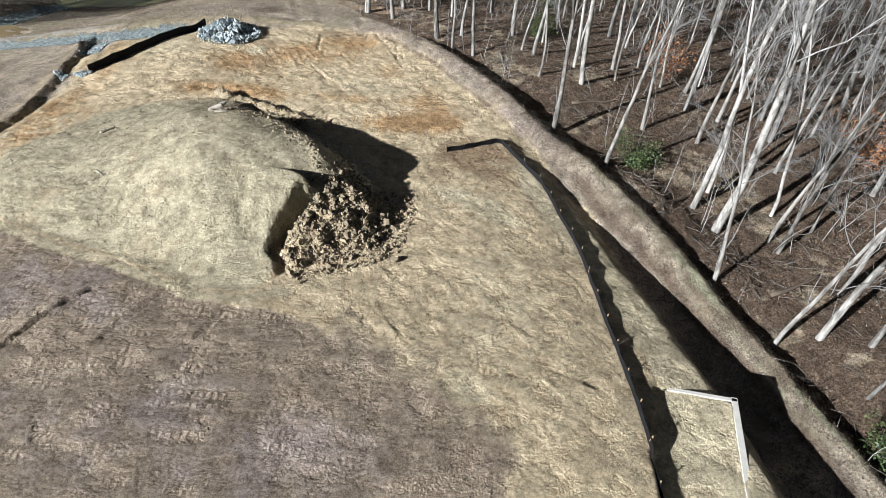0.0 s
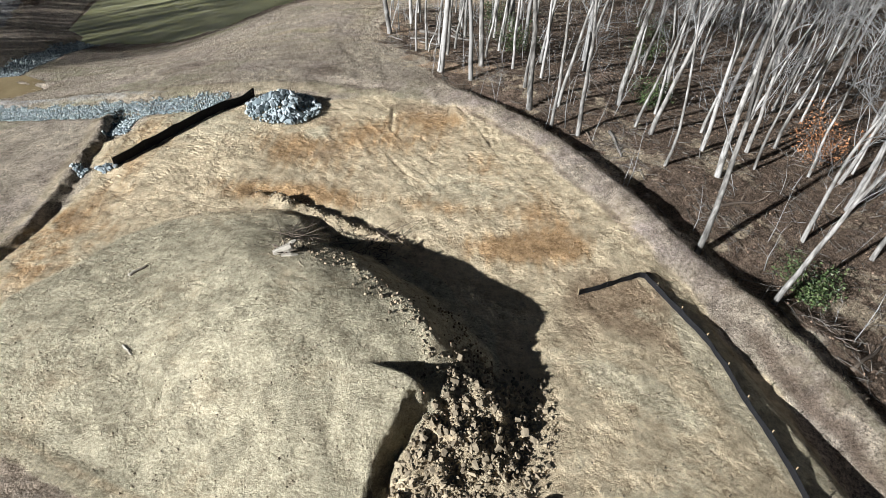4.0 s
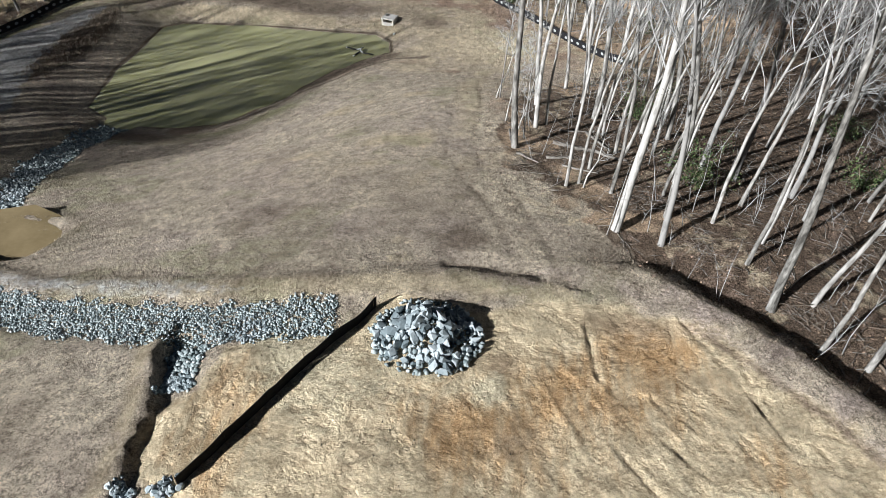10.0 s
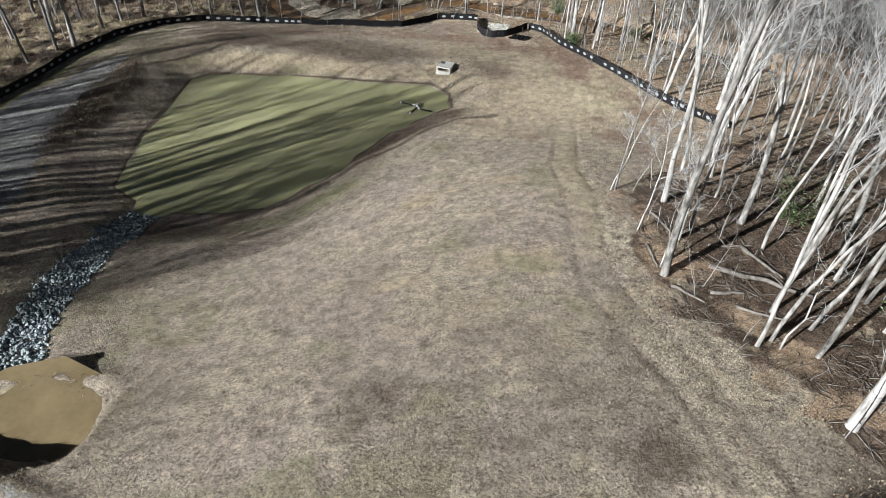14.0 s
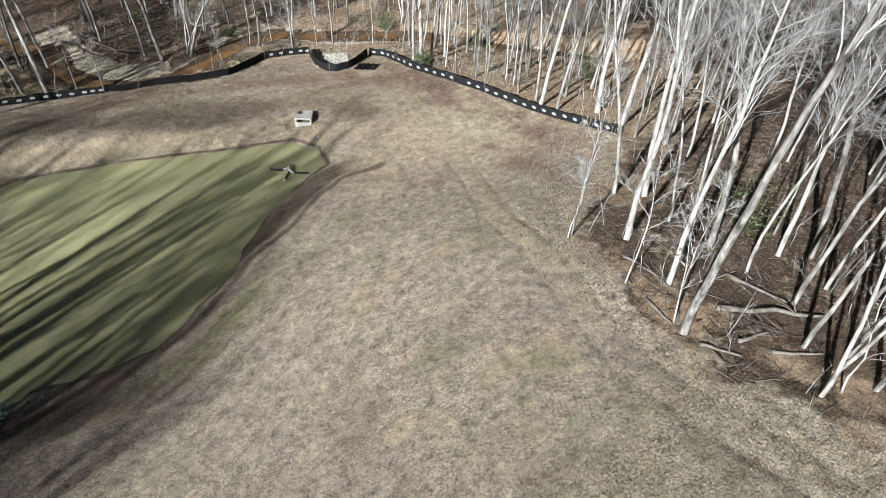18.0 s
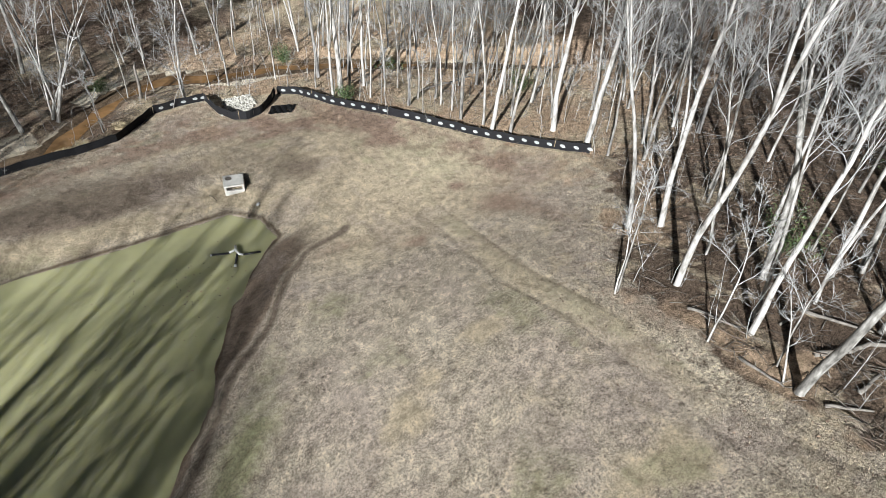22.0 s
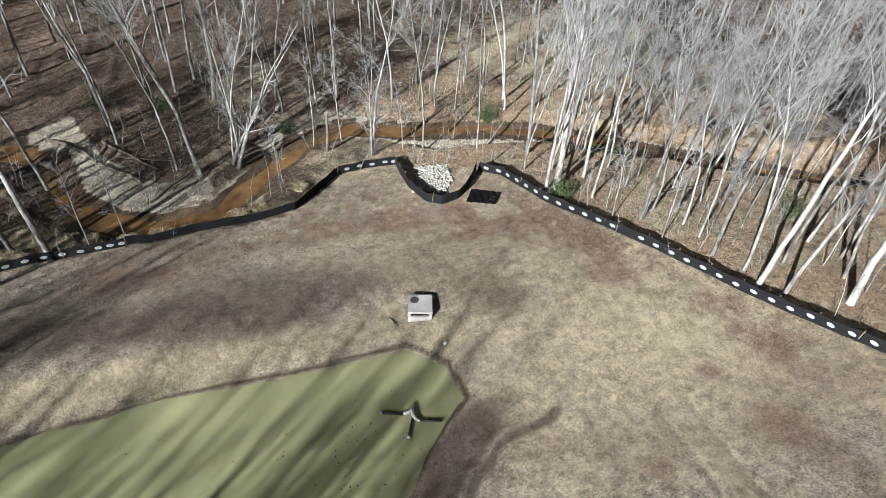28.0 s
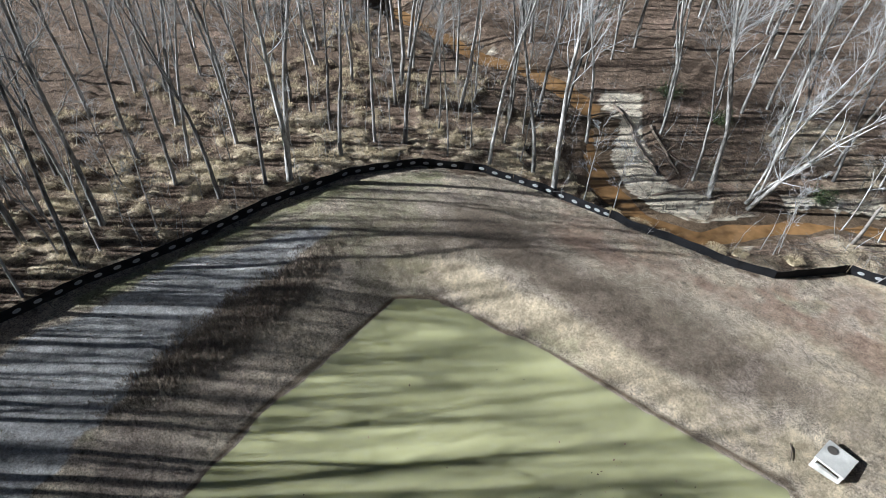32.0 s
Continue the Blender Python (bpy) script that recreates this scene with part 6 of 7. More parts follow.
# the leaning pale tree beside the creek
for k, (ax, ay, dx, dy, h, r) in enumerate(((-39.2, 128.0, 6.5, 1.2, 13, 0.17), (-39.6, 128.5, 7.5, 3.2, 11, 0.14), (-14.9, 75.8, 2.6, 2.4, 7.5, 0.05), (-13.6, 66.6, 1.6, 3.2, 6.0, 0.045), (-9.6, 60.2, 1.8, 2.2, 6.5, 0.05))):
    z0 = ground_z(ax, ay)
    t = thing("leaning_tree", Matrix.Translation((ax, ay, z0 - 0.1)), "pale bare tree leaning far over", "tree", "trees of the wood")
    rnd = random.Random(900 + k)
    pts = [Vector((dx * q ** 1.2, dy * q ** 1.2, h * q)) + Vector((rnd.gauss(0, 0.08), rnd.gauss(0, 0.08), 0)) * (h / 8) * (q > 0) for q in (0, 0.12, 0.28, 0.45, 0.62, 0.8, 1)]
    part("trunk", Tubes().add(pts, [r * (1.25 - i * 0.19) for i in range(6)] + [r * 0.1], 8).mesh("trunk", BARK), None, t)
    cr = Tubes()
    for j in range(9):
        i = rnd.randint(2, 5)
        b = wander(rnd, pts[i], Vector((rnd.gauss(0, 1), rnd.gauss(0, 1), 1.0)), h * rnd.uniform(0.15, 0.32), 4, 0.16)
        cr.add(b, [r * 0.4, r * 0.3, r * 0.2, r * 0.14, 0.006], 4)
        for _ in range(4):
            cr.add(wander(rnd, b[rnd.randint(1, 4)], Vector((rnd.gauss(0, 1), rnd.gauss(0, 1), 0.8)), h * rnd.uniform(0.06, 0.14), 2, 0.2), [0.014, 0.01, 0.005], 3)
    part("crown", cr.mesh("crown", TWIG), None, t)


def stump(px, py, turn):
    st = thing("uprooted_stump", pose(px, py, ground_z(px, py), 0, 0, turn), "pale broken stump with torn roots on the mound", "stump")
    rnd = random.Random(4)
    V = Vector
    part("stem", Tubes().add([V((-0.42, -0.05, 0.10)), V((-0.1, 0.0, 0.16)), V((0.2, 0.02, 0.22)), V((0.34, 0.03, 0.30))], [0.10, 0.16, 0.20, 0.15], 7).mesh("stem", PALEWOOD, True), None, st)
    part("splinter", Tubes().add([V((0.1, 0.15, 0.10)), V((0.35, 0.28, 0.26)), V((0.5, 0.36, 0.34))], [0.13, 0.12, 0.05], 6).mesh("splinter", PALEWOOD, True), None, st)
    part("splinter", Tubes().add([V((-0.1, -0.28, 0.08)), V((0.3, -0.3, 0.12)), V((0.55, -0.26, 0.1))], [0.09, 0.10, 0.04], 6).mesh("splinter", PALEWOOD, True), None, st)
    for k in range(8):
        a = k * 0.8
        part("root", Tubes().add(wander(rnd, V((0.05, 0, 0.14)), V((math.cos(a), math.sin(a), 0.12)), rnd.uniform(0.45, 0.8), 4, 0.25), [0.06, 0.05, 0.035, 0.02, 0.008], 5).mesh("root", BROWNWOOD), None, st)


stump(-12.8, 29.8, 15)
log((-19.5, 29.4), (-19.0, 30.1), 0.07, "short pale broken branch on the mound", material=PALEWOOD, seed=71)
log((-17.9, 25.6), (-17.4, 25.2), 0.05, "short pale broken branch on the mound", material=PALEWOOD, seed=72)


STICKS = {}
for mat_name, mat_ in (("grey", DEADWOOD), ("brown", BROWNWOOD)):
    rnd_ = random.Random(12)
    STICKS[mat_name] = [Tubes().add(wander(rnd_, Vector((0, 0, 0)), Vector((1, 0, 0.05)), 1.0, 4, 0.22), [0.016, 0.014, 0.011, 0.008, 0.003], 5).mesh("stick", mat_) for _ in range(7)]


def brush(px, py, r, count, seed, label="tangle of grey dead branches on the ground", tone=""):
    """A heap of dead branches that cross one another."""
    rnd = random.Random(seed)
    gz = ground_z(px, py)
    ob = thing("brush_pile", Matrix.Translation((px, py, gz)), label, "brush", "brush piles")
    xy = [(rnd.gauss(0, r * 0.5), rnd.gauss(0, r * 0.5)) for _ in range(count)]
    zs = height([px + q[0] for q in xy], [py + q[1] for q in xy])
    for (x0, y0), z0 in zip(xy, zs):
        s = rnd.uniform(0.5, 1.8)
        part("stick", rnd.choice(STICKS[tone or rnd.choice(("grey", "brown", "brown"))]), None, ob,
             at=Matrix.LocRotScale((x0, y0, z0 - gz + 0.03 + rnd.random() ** 2 * 0.3), Euler((rnd.uniform(0, 6), rnd.gauss(0, 0.12), rnd.uniform(0, 6.3))), (s, s ** 0.6, s ** 0.6)))
    return ob


for k, (px, py, r, c) in enumerate(((3.6, 46.4, 1.2, 60), (0.2, 50.2, 1.4, 60), (-4.2, 55.0, 1.3, 50), (-12.8, 69.0, 1.2, 50), (-10.2, 65.6, 1.5, 60), (-6.5, 58.8, 1.5, 50), (12.4, 33.0, 1.4, 50), (17.0, 27.0, 1.6, 60),
                                    (9.4, 40.0, 1.5, 50), (-28.2, 127.6, 1.6, 90), (-48.5, 130.0, 2.2, 80), (-43.8, 129.4, 1.6, 60), (-33.0, 125.8, 1.4, 60), (5.0, 56.0, 1.6, 50), (-3.6, 75.0, 1.8, 60), (-13.2, 62.6, 0.9, 30))):
    brush(px, py, r, c, 70 + k)
brush(-9.6, 33.2, 1.2, 50, 99, "dark roots and sticks torn out at the foot of the mound", "brown")
brush(-13.0, 32.6, 0.9, 46, 98, "dark brush and roots behind the mound's stump", "brown")


# ---- evergreens ----
def evergreen(px, py, tall, wide, leaves, label="dense evergreen holly bush in the wood", lift=0.0, material=None):
    rnd = random.Random(int(px * 3 + py * 5))
    ob = thing("evergreen_bush", Matrix.Translation((px, py, ground_z(px, py) - 0.05)), label, "bush", "evergreen bushes")
    tb, vs, fs = Tubes(), [], []
    tips = []
    for k in range(10):
        a = k * 2.4
        w = wander(rnd, Vector((0, 0, lift)), Vector((math.cos(a) * 0.7, math.sin(a) * 0.7, 1.0)), tall * rnd.uniform(0.6, 1.0), 5, 0.16)
        tb.add(w, [0.035, 0.03, 0.024, 0.018, 0.012, 0.005], 4)
        tips += w[1:]
    part("stem", tb.mesh("stem", BROWNWOOD), None, ob)
    for _ in range(leaves):
        c = rnd.choice(tips) + Vector((rnd.gauss(0, wide * 0.3), rnd.gauss(0, wide * 0.3), rnd.gauss(0, tall * 0.09)))
        u = Vector((rnd.gauss(0, 1), rnd.gauss(0, 1), rnd.gauss(0, 0.6))).normalized() * rnd.uniform(0.05, 0.11)
        w = u.cross(Vector((rnd.gauss(0, 1), rnd.gauss(0, 1), rnd.gauss(0, 1)))).normalized() * rnd.uniform(0.03, 0.06)
        i = len(vs)
        vs += [c - u, c + w, c + u, c - w]
        fs += [(i, i + 1, i + 2), (i, i + 2, i + 3)]
    part("foliage", tri_mesh("foliage", np.array([tuple(v) for v in vs]), np.array(fs), material or HOLLY), None, ob)


for px, py, t, w, c in ((12.3, 35.5, 2.6, 1.0, 1500), (-2.6, 62.1, 3.4, 0.9, 1200), (9.0, 64.7, 2.6, 1.0, 900), (6.9, 53.4, 2.6, 1.1, 1300), (-13.6, 114.6, 1.7, 0.8, 1200), (-14.0, 131.6, 2.3, 1.1, 1300),
                        (-4.2, 73.0, 3.6, 0.9, 900), (20.5, 15.5, 2.2, 1.2, 1300), (12, 74, 2.8, 1.1, 800), (-34.5, 133.5, 1.8, 0.9, 800), (-4.6, 122.5, 2.2, 1.2, 800), (4, 108, 2.6, 1.1, 700), (-46, 140, 2.0, 1.1, 800), (-52, 141, 2.0, 1.1, 700)):
    evergreen(px, py, t, w, c)
evergreen(24.5, 31.5, 4.5, 1.3, 1200, "young beech holding orange-brown winter leaves", 4.5, BEECH)
evergreen(16.5, 47.0, 3.5, 1.2, 900, "young beech holding orange-brown winter leaves", 1.0, BEECH)


# ---- pond shore things ----
def shore_things():
    z = ground_z(-30.1, 104.4)
    st = thing("driftwood_stick", pose(-30.1, 104.5, z + 0.05, 0, 0, -70), "thin dark stick lying on the pond bank", "stick")
    part("stem", Tubes().add([Vector((-0.6, 0, 0)), Vector((-0.1, 0.06, 0.08)), Vector((0.35, 0, 0.05)), Vector((0.6, -0.05, 0.0))], [0.035, 0.045, 0.03, 0.015], 6).mesh("stem", BROWNWOOD), None, st)
    z = ground_z(-27.2, 102.0)
    jug = thing("plastic_jug", pose(-27.2, 102.0, z + 0.13, 0, 70, 30), "small white plastic jug lying on the shore", "jug")
    part("body", Tubes().add([Vector((0, 0, q)) for q in (-0.16, -0.13, 0.05, 0.12, 0.16)], [0.08, 0.115, 0.115, 0.07, 0.04], 14).mesh("body", PVC), None, jug)
    part("cap", Tubes().add([Vector((0, 0, 0.16)), Vector((0, 0, 0.21))], [0.045, 0.045], 12).mesh("cap", BLACK_PIPE), None, jug)
    mat = thing("geotextile_mat", Matrix(), "crumpled dark geotextile mat beside the fence pocket", "mat")
    bm, grid = bmesh.new(), []
    for i in range(13):
        row = []
        for j in range(13):
            u, v = i / 12, j / 12
            px = (-21.3 * (1 - u) + -19.2 * u) * (1 - v) + (-20.2 * (1 - u) + -18.1 * u) * v
            py = (116.1 * (1 - u) + 114.9 * u) * (1 - v) + (118.0 * (1 - u) + 116.5 * u) * v
            row.append(bm.verts.new((px, py, ground_z(px, py) + 0.10 + 0.05 * math.sin(i * 2.1 + j * 0.8) + 0.03 * math.sin(j * 3.1))))
        grid.append(row)
    for i in range(12):
        for j in range(12):
            bm.faces.new((grid[i][j], grid[i + 1][j], grid[i + 1][j + 1], grid[i][j + 1]))
    bmesh.ops.solidify(bm, geom=bm.faces, thickness=0.02)
    part("sheet", bm, FABRIC, mat)
    post = thing("broken_post", pose(-16.9, 122.3, ground_z(-16.9, 122.3), 3, 2, 0), "pale broken snag standing by the fence", "snag")
    part("stem", Tubes().add([Vector((0, 0, -0.2)), Vector((0.02, 0, 0.6)), Vector((0.0, 0.03, 1.35))], [0.1, 0.085, 0.07], 8).mesh("stem", DEADWOOD), None, post)
    snag = thing("broken_snag", pose(-31.0, 128.8, ground_z(-31, 128.8), -4, 5, 0), "pale broken tree snag beside the creek", "snag")
    part("stem", Tubes().add([Vector((0, 0, -0.2)), Vector((0.05, 0, 1.6)), Vector((-0.05, 0.1, 3.4)), Vector((0.05, 0.1, 3.9))], [0.17, 0.15, 0.12, 0.04], 8).mesh("stem", DEADWOOD), None, snag)


shore_things()


# ---- rubble at the cut end of the mound ----
def rubble():
    rnd = random.Random(77)
    ob = thing("soil_rubble", Matrix(), "heap of broken tan soil clods at the mound's cut face", "rubble")
    shapes = [stone_mesh("clod", CLOD, 60 + k, 10, 0.75) for k in range(7)]
    spots = []
    while len(spots) < 2600:
        px, py = rnd.uniform(-8.2, -1.6), rnd.uniform(18.8, 27.2)
        d = inside(np.array([px]), np.array([py]), RUBBLE)[0] if px > np.interp(py, (18.6, 19.8, 20.8, 22.0, 23.3, 24.6), (-5.9, -6.8, -7.4, -7.1, -6.4, -5.8)) else -9
        if d > 0.1 or (d > -0.8 and rnd.random() < 0.25):
            spots.append((px, py, rnd.uniform(0.06, 0.19) if len(spots) % 8 else rnd.uniform(0.19, 0.46)))
    spots += [(-6.6 + 2.0 * q + rnd.gauss(0, 0.25), 29.5 - 2.4 * q + rnd.gauss(0, 0.25), rnd.uniform(0.06, 0.22)) for q in np.linspace(0, 1.0, 50)]
    spots += [(px + rnd.gauss(0, 0.35), py + rnd.gauss(0, 0.35), rnd.uniform(0.06, 0.26)) for px, py, _ in along(SPOIL, 0.06)]
    spots += [(px + rnd.gauss(0, 0.3), py + rnd.gauss(0, 0.3), rnd.uniform(0.05, 0.24)) for px, py, _ in along(MOUND_EDGE[1:7], 0.05)]
    zs = height([s[0] for s in spots], [s[1] for s in spots])
    order = sorted(range(len(spots)), key=lambda i: -spots[i][2])
    for n, i in enumerate(order[:240]):
        px, py, s = spots[i]
        part("clod", shapes[n % 7], None, ob, at=Matrix.LocRotScale((px, py, zs[i] + s * 0.08), Euler((rnd.uniform(0, 6), rnd.uniform(0, 6), rnd.uniform(0, 6))), (s, s, s)))
    tagged(part("crumbs", scatter_joined("crumbs", shapes, [(spots[i][0], spots[i][1], zs[i] + 0.03, spots[i][2], rnd.uniform(0, 6), rnd.uniform(0, 6)) for i in order[240:]], CLOD), None, ob), kind="stuff")
    c = thing("soil_clod", pose(-2.25, 21.5, ground_z(-2.25, 21.5) + 0.12, 0, 0, 20), "single pale clod of soil on the clay pad", "clod")
    part("body", shapes[2], None, c, at=Matrix.Diagonal((0.55, 0.45, 0.55, 1)))


rubble()


# ---- what nobody could count ----
def blades(name, places, count_each, tall, wide, material, label, category, lean=0.5, seed=0, thin=1.0):
    """Tufts of narrow bent blades, all in one mesh. places: n x 2."""
    g = np.random.default_rng(seed)
    n = len(places)
    z = np.concatenate([height(places[i:i + 20000, 0], places[i:i + 20000, 1]) for i in range(0, n, 20000)])
    k = n * count_each
    c = np.repeat(np.c_[places, z], count_each, 0) + np.c_[g.normal(0, wide, (k, 2)), np.zeros(k)]
    a = g.uniform(0, 2 * np.pi, k)
    h = g.uniform(0.5, 1.0, k) * tall * np.repeat(g.uniform(0.6, 1.3, n), count_each)
    w = h * g.uniform(0.035, 0.08, k) * thin
    d = np.c_[np.cos(a), np.sin(a), np.zeros(k)]
    s = np.c_[-np.sin(a), np.cos(a), np.zeros(k)]
    up = np.array([0, 0, 1.0])
    ln = g.uniform(0.2, 1.0, k)[:, None] * lean
    w = w[:, None]
    m = c + d * (h[:, None] * ln * 0.45) + up * (h[:, None] * (0.62 - 0.16 * ln))
    tip = c + d * (h[:, None] * ln * 1.1) + up * (h[:, None] * np.maximum(0.06, 1 - 0.55 * ln))
    verts = np.stack([c - s * w - up * 0.02, c + s * w - up * 0.02, m + s * w * 0.8, m - s * w * 0.8, tip], 1).reshape(-1, 3)
    i = np.arange(k)[:, None] * 5
    tris = np.concatenate([i + (0, 1, 2), i + (0, 2, 3), i + (3, 2, 4)], 1).reshape(-1, 3)
    return tagged(new(name, tri_mesh(name, verts, tris, material)), label, category, kind="stuff")


def spread(n, xr, yr, keep, seed):
    g = np.random.default_rng(seed)
    out = []
    got = 0
    while got < n:
        p = np.c_[g.uniform(*xr, 60000), g.uniform(*yr, 60000)]
        p = p[keep(p[:, 0], p[:, 1], g)]
        out.append(p)
        got += len(p)
    return np.concatenate(out)[:n]


def field(x, y, g):
    return (inside(x, y, PAD) < 0.3 * value(x, y, 0.8, 3)) & (woods(x, y) < 0.3) & (inside(x, y, POND) < -0.3) & (np.minimum.reduce([line_dist(x, y, q)[0] for q in (RIPRAP_N, RIPRAP_BR, RIPRAP_W)]) > 1.2) & (
        g.random(len(x)) < 0.55 + 0.6 * rough(x, y, 0.35, 51))


def wood_floor(x, y, g):
    return (woods(x, y) > -0.4 * g.random(len(x))) & (line_dist(x, y, CREEK)[0] > 1.6)


def swamp(x, y, g):
    bank = (np.abs(line_dist(x, y, CREEK)[0] - 4.0) < 1.0) & (g.random(len(x)) < 0.04)
    wet_w = (x < -48) & (g.random(len(x)) < tussock_field(x, y) ** 2)
    return (woods(x, y) > 0.8) & (line_dist(x, y, CREEK)[0] > 2.4) & (np.maximum.reduce([inside(x, y, s) for s in (SAND_W, SAND_E, SAND_C)]) < -0.2) & (bank | wet_w)


blades("dead_grass", spread(60000, (-69, 0), (46, 122), field, 1), 2, 0.11, 0.05, GRASS_DRY, "short matted dead brown grass on the slope", "grass", 1.3, 1, 2.8)
blades("weedy_grass", spread(5000, (-69, 0), (46, 122), lambda x, y, g: field(x, y, g) & (rough(x, y, 0.18, 52) > 0.25), 2), 5, 0.14, 0.10, WEED, "taller tufts of dry weeds", "grass", 1.0, 2, 0.6)
blades("brown_weeds", spread(2600, (-66, -55), (80, 104), lambda x, y, g: g.random(len(x)) < 1.3 * np.exp(-(((x + 60.2) / 1.7) ** 2 + ((y - 91.5) / 7.5) ** 2) ** 2), 8), 7, 0.34, 0.12, WEED, "dark brown dead weeds between gravel and pond", "weeds", 0.8, 8)
blades("berm_straw", spread(6000, (-30, 22), (8, 54), lambda x, y, g: (line_dist(x, y, BERM)[0] < 1.4) & (g.random(len(x)) < 0.8) & (woods(x, y) < 1), 3), 4, 0.14, 0.08, GRASS_DRY, "flattened straw on berm and ditch edge", "grass", 1.2, 3, 0.5)


def weedy(x, y, g):
    """Where dead weeds stand thick: the bank north of the pond, the rim over its east shore, hollows and the fence line."""
    rim = line_dist(x, y, [(-41.5, 77.8), (-38.0, 81.6), (-34.9, 86.3), (-32.8, 88.0), (-30.5, 89.9), (-28.8, 92.2), (-26.4, 94.3), (-23.0, 95.4)])[0]
    north = np.exp(-((inside(x, y, POND) + 6.0) / 2.4) ** 2) * (y > 101)
    west = np.exp(-(((x + 60.0) / 2.4) ** 2 + ((y - 90) / 9) ** 2))
    foot = np.exp(-(np.minimum(line_dist(x, y, FENCE_NE)[0], line_dist(x, y, FENCE_NW)[0]) - 2.0) ** 2 / 3.0)
    lip = np.exp(-(line_dist(x, y, [(-38.7, 51.8), (-31.6, 49.4), (-26.6, 48.4), (-22.3, 48.8), (-17, 50.2), (-12, 50.4)])[0] / 0.8) ** 2)
    dense = np.maximum.reduce([np.exp(-(rim / 0.8) ** 2), 0.8 * north, 0.5 * west, 0.35 * foot, 0.5 * lip]) * (0.6 + 0.7 * rough(x, y, 0.5, 97))
    return (g.random(len(x)) < dense) & (inside(x, y, POND) < -0.4) & (woods(x, y) < 0)


blades("bank_weeds", spread(7500, (-69, -2), (47, 123), weedy, 21), 7, 0.24, 0.16, WEED, "brown dead weeds standing on the pond banks", "weeds", 1.0, 21, 0.42)
TUSSOCKS = spread(2600, (-92, 20), (66, 131), swamp, 4)
blades("sedge_blades", TUSSOCKS, 22, 0.40, 0.22, SEDGE, "straw-coloured sedge blades drooping over their tussocks", "sedge", 1.5, 4, 0.7)


def dome(seed):
    """A lumpy cushion, flat below."""
    rnd = random.Random(seed)
    bm = bmesh.new()
    bmesh.ops.create_icosphere(bm, subdivisions=1, radius=0.5)
    for v in bm.verts:
        v.co *= rnd.uniform(0.82, 1.15)
        v.co.z = max(v.co.z * 0.75, -0.1)
    bmesh.ops.triangulate(bm, faces=bm.faces)
    me = bpy.data.meshes.new("dome")
    bm.to_mesh(me)
    bm.free()
    me.materials.append(SEDGE_MAT)
    return me


def leaf_litter():
    g = np.random.default_rng(9)
    p = np.concatenate([spread(36000, (-6, 45), (10, 95), wood_floor, 11), spread(36000, (-80, 25), (92, 150), wood_floor, 12), spread(16000, (-100, -66), (70, 120), wood_floor, 13),
                        spread(2500, (-69, 5), (50, 122), lambda x, y, g: (woods(x, y) > -6) & (woods(x, y) < 0) & (g.random(len(x)) < np.exp(woods(x, y) / 2)), 14)])
    n = len(p)
    z = np.concatenate([height(p[i:i + 20000, 0], p[i:i + 20000, 1]) for i in range(0, n, 20000)]) + g.uniform(0.01, 0.06, n)
    a, s = g.uniform(0, 2 * np.pi, n), g.uniform(0.04, 0.09, n)
    u = np.c_[np.cos(a), np.sin(a), g.normal(0, 0.35, n)] * s[:, None]
    w = np.c_[-np.sin(a), np.cos(a), g.normal(0, 0.35, n)] * (s * 0.6)[:, None]
    c = np.c_[p, z]
    verts = np.stack([c - u, c + w, c + u, c - w], 1).reshape(-1, 3)
    i = np.arange(n)[:, None] * 4
    tris = np.concatenate([i + (0, 1, 2), i + (0, 2, 3)], 1).reshape(-1, 3)
    return tagged(new("leaf_litter", tri_mesh("leaf_litter", verts, tris, LEAVES)), "brown fallen leaves covering the woodland floor", "leaf litter", kind="stuff")


leaf_litter()


def twig_litter():
    g = random.Random(15)
    p = np.concatenate([spread(4200, (-14, 28), (12, 92), wood_floor, 16), spread(3200, (-70, 15), (95, 142), wood_floor, 17), spread(700, (-90, -68), (80, 118), wood_floor, 18)])
    z = height(p[:, 0], p[:, 1])
    tb = Tubes()
    for (px, py), pz in zip(p, z):
        a, ln = g.uniform(0, 6.3), g.uniform(0.4, 1.8)
        d = Vector((math.cos(a), math.sin(a), g.gauss(0.03, 0.08))) * ln
        c = Vector((px, py, pz + 0.04))
        r = g.uniform(0.010, 0.03)
        tb.add([c, c + d * 0.5 + Vector((g.gauss(0, 0.08), g.gauss(0, 0.08), 0.02)), c + d], [r, r * 0.8, r * 0.3], 3)
    return tagged(new("twig_litter", tb.mesh("twig_litter", DEADWOOD)), "fallen twigs and sticks on the woodland floor", "twigs", kind="stuff")


twig_litter()


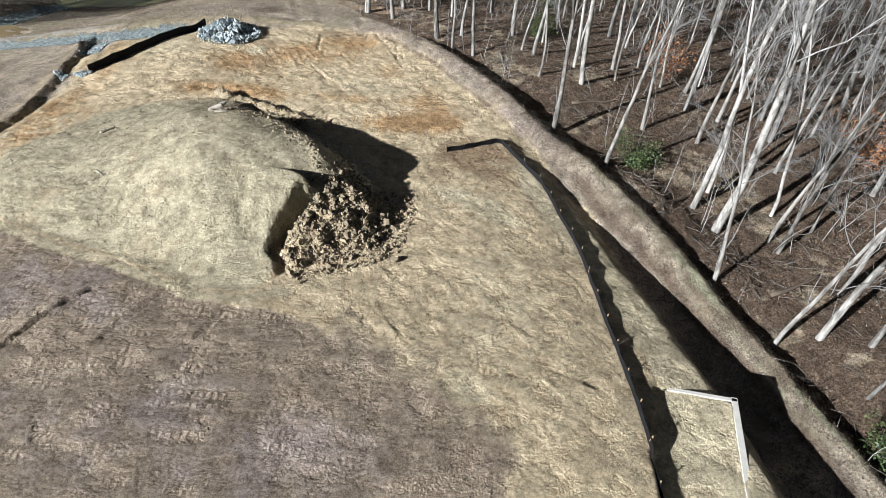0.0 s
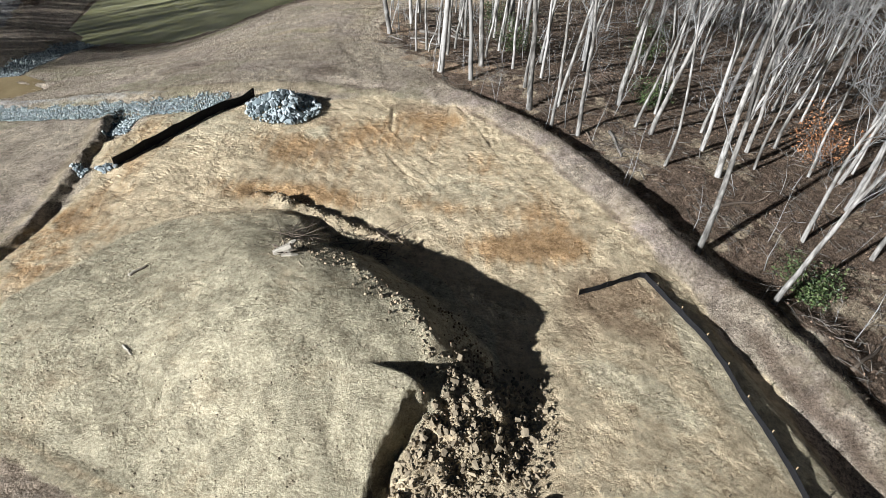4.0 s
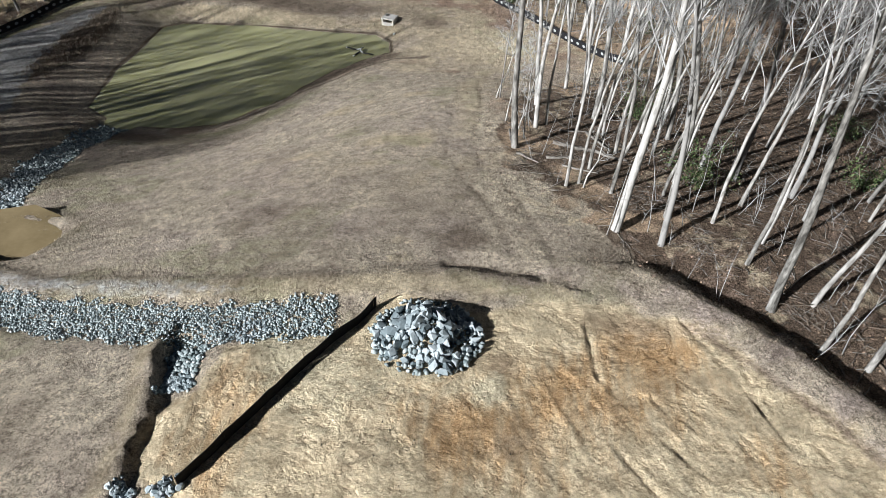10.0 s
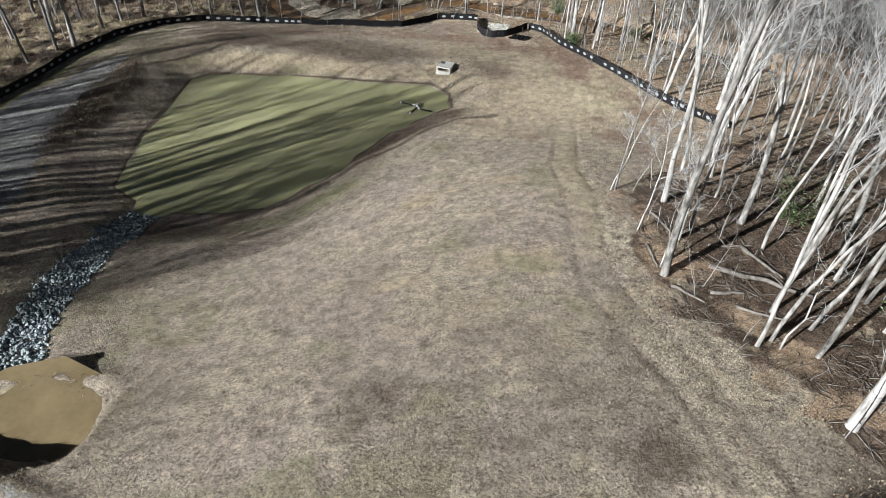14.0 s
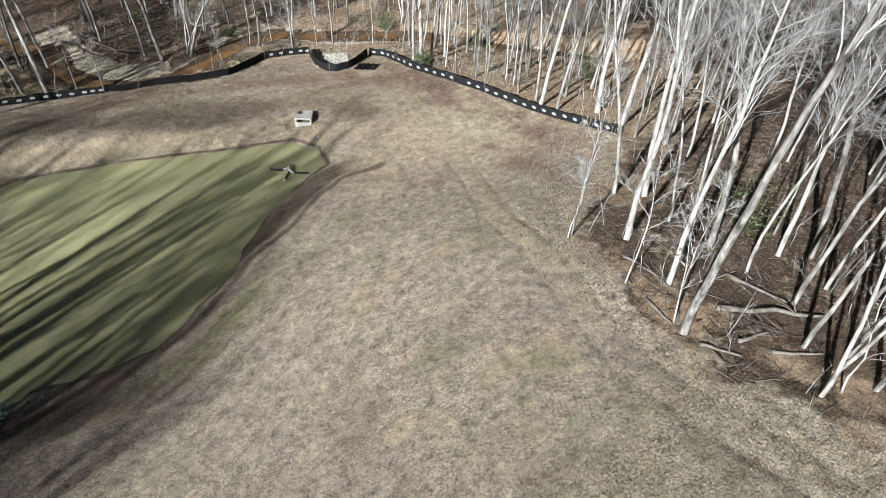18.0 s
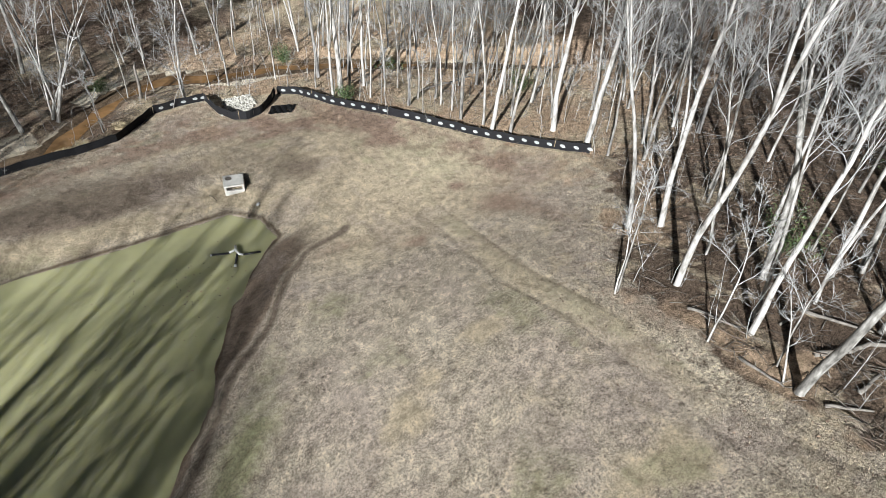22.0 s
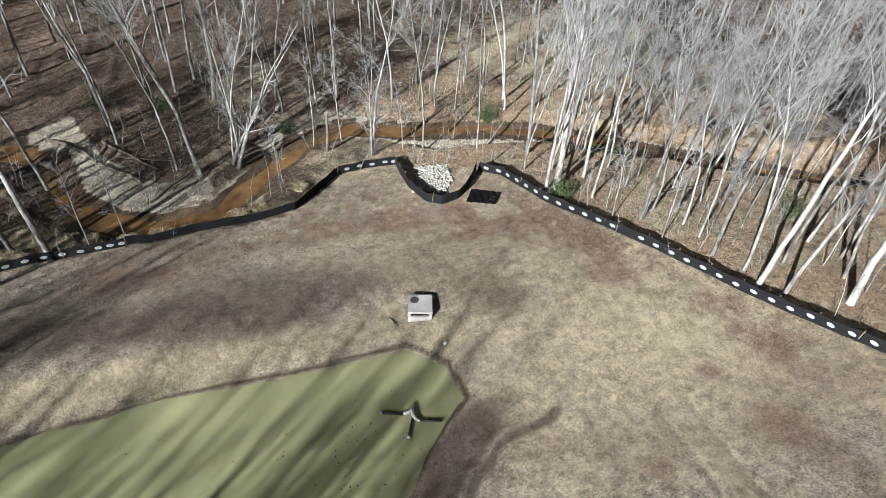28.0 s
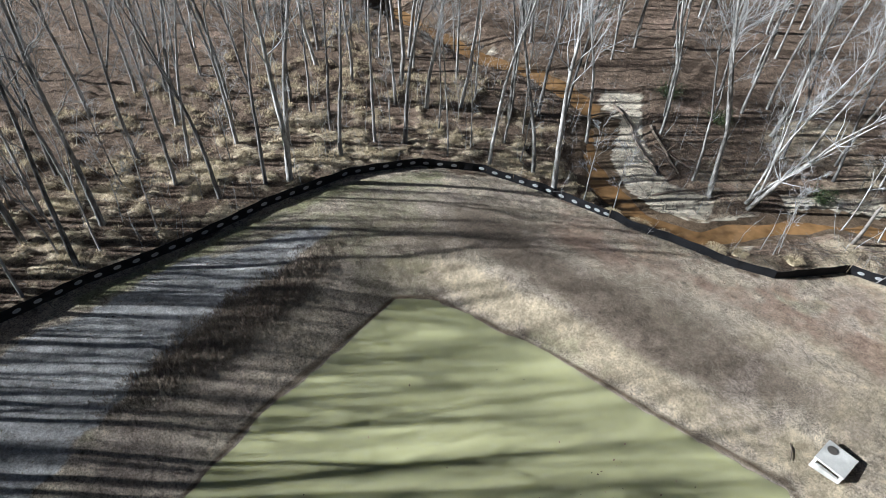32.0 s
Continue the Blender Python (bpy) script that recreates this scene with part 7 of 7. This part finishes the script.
def undergrowth():
    """Thin whips and seedlings between the trees."""
    g = random.Random(25)
    p = np.concatenate([spread(420, (-14, 34), (12, 92), wood_floor, 26), spread(420, (-70, 15), (95, 140), wood_floor, 27), spread(130, (-90, -68), (84, 122), wood_floor, 28)])
    z = height(p[:, 0], p[:, 1])
    tb = Tubes()
    for (px, py), pz in zip(p, z):
        tall = g.uniform(1.2, 4.5)
        st = wander(g, Vector((px, py, pz - 0.05)), Vector((g.gauss(0, 0.15), g.gauss(0, 0.15), 1)), tall, 4, 0.1)
        r = 0.008 + tall * 0.005
        tb.add(st, [r, r * 0.8, r * 0.6, r * 0.4, 0.004], 4)
        for _ in range(6):
            i = g.randint(1, 4)
            tb.add(wander(g, st[i], Vector((g.gauss(0, 1), g.gauss(0, 1), 0.8)), tall * g.uniform(0.12, 0.3), 2, 0.15), [r * 0.45, r * 0.3, 0.004], 3)
    return tagged(new("undergrowth", tb.mesh("undergrowth", TWIG)), "thin grey whips and seedlings between the trunks", "undergrowth", kind="stuff")


undergrowth()


def crumbs():
    """Loose crumbs and small clods over the bare soil."""
    g = np.random.default_rng(33)
    shapes = [mesh_arrays(stone_mesh("crumb", CLOD, 80 + k, 7, 0.8)) for k in range(5)]
    p = spread(6500, (-26, 14), (9, 49), lambda x, y, r: (inside(x, y, PAD) > 0) & (r.random(len(x)) < 0.35 + 0.6 * rough(x, y, 0.4, 61)), 34)
    q = spread(5000, (-24, -4), (18, 37), lambda x, y, r: inside(x, y, MOUND) > 0.2, 35)
    p = np.concatenate([p, q])
    z = np.concatenate([height(p[i:i + 20000, 0], p[i:i + 20000, 1]) for i in range(0, len(p), 20000)])
    s = 0.035 + 0.11 * g.random(len(p)) ** 6
    places = [(px, py, pz + 0.005, sz, a, a * 1.7) for (px, py), pz, sz, a in zip(p, z, s, g.uniform(0, 6.3, len(p)))]
    return tagged(new("soil_crumbs", scatter_joined("soil_crumbs", shapes, places, CLOD)), "loose crumbs of tan soil on the graded pad", "soil crumbs", kind="stuff")


crumbs()


def floating_leaves():
    g = random.Random(41)
    vs, fs = [], []
    for _ in range(110):
        if g.random() < 0.8:
            px, py = g.gauss(-34, 2.6), g.gauss(95.5, 2.2)
        else:
            px, py = g.uniform(-50, -32), g.uniform(86, 101)
        if inside(np.array([px]), np.array([py]), POND)[0] < 0.3:
            continue
        s, a, i = g.uniform(0.04, 0.10), g.uniform(0, 6.3), len(vs)
        for k in range(4):
            b = a + k * 1.57
            vs.append((px + math.cos(b) * s * (1 if k % 2 else 0.6), py + math.sin(b) * s * (1 if k % 2 else 0.6), POND_Z + 0.035 + 0.01 * (k % 2)))
        fs += [(i, i + 1, i + 2), (i, i + 2, i + 3)]
    return tagged(new("floating_leaves", tri_mesh("floating_leaves", np.array(vs), np.array(fs), LEAVES)), "dark leaves floating on the pond", "leaves", kind="stuff")


floating_leaves()


def grass_clump(px, py, size):
    """A big cushion of dead grass on the creek bank."""
    ob = thing("grass_clump", Matrix.Translation((px, py, ground_z(px, py))), "large cushion of dead straw-coloured grass on the creek bank", "grass clump", "grass clumps on the bank")
    rnd = random.Random(int(px * 10))
    part("cushion", dome(int(abs(px))), None, ob, at=Matrix.Diagonal((size, size, size * 0.9, 1)))
    tb = Tubes()
    for _ in range(150):
        a = rnd.uniform(0, 6.3)
        r = size * 0.35 * math.sqrt(rnd.random())
        p = Vector((r * math.cos(a), r * math.sin(a), size * 0.2))
        tb.add([p, p + Vector((math.cos(a) * 0.18, math.sin(a) * 0.18, 0.28)) * size, p + Vector((math.cos(a) * 0.42, math.sin(a) * 0.42, 0.12)) * size], [0.012, 0.01, 0.004], 3, False)
    part("blades", tb.mesh("blades", SEDGE), None, ob)


for px, py, size in ((-47.8, 119.3, 1.3), (-45.3, 119.3, 1.6), (-43.4, 119.5, 1.2), (-39.4, 120.0, 1.4), (-37.8, 120.6, 1.1), (-50.3, 119.6, 1.0), (-34.2, 122.6, 1.1)):
    grass_clump(px, py, size)
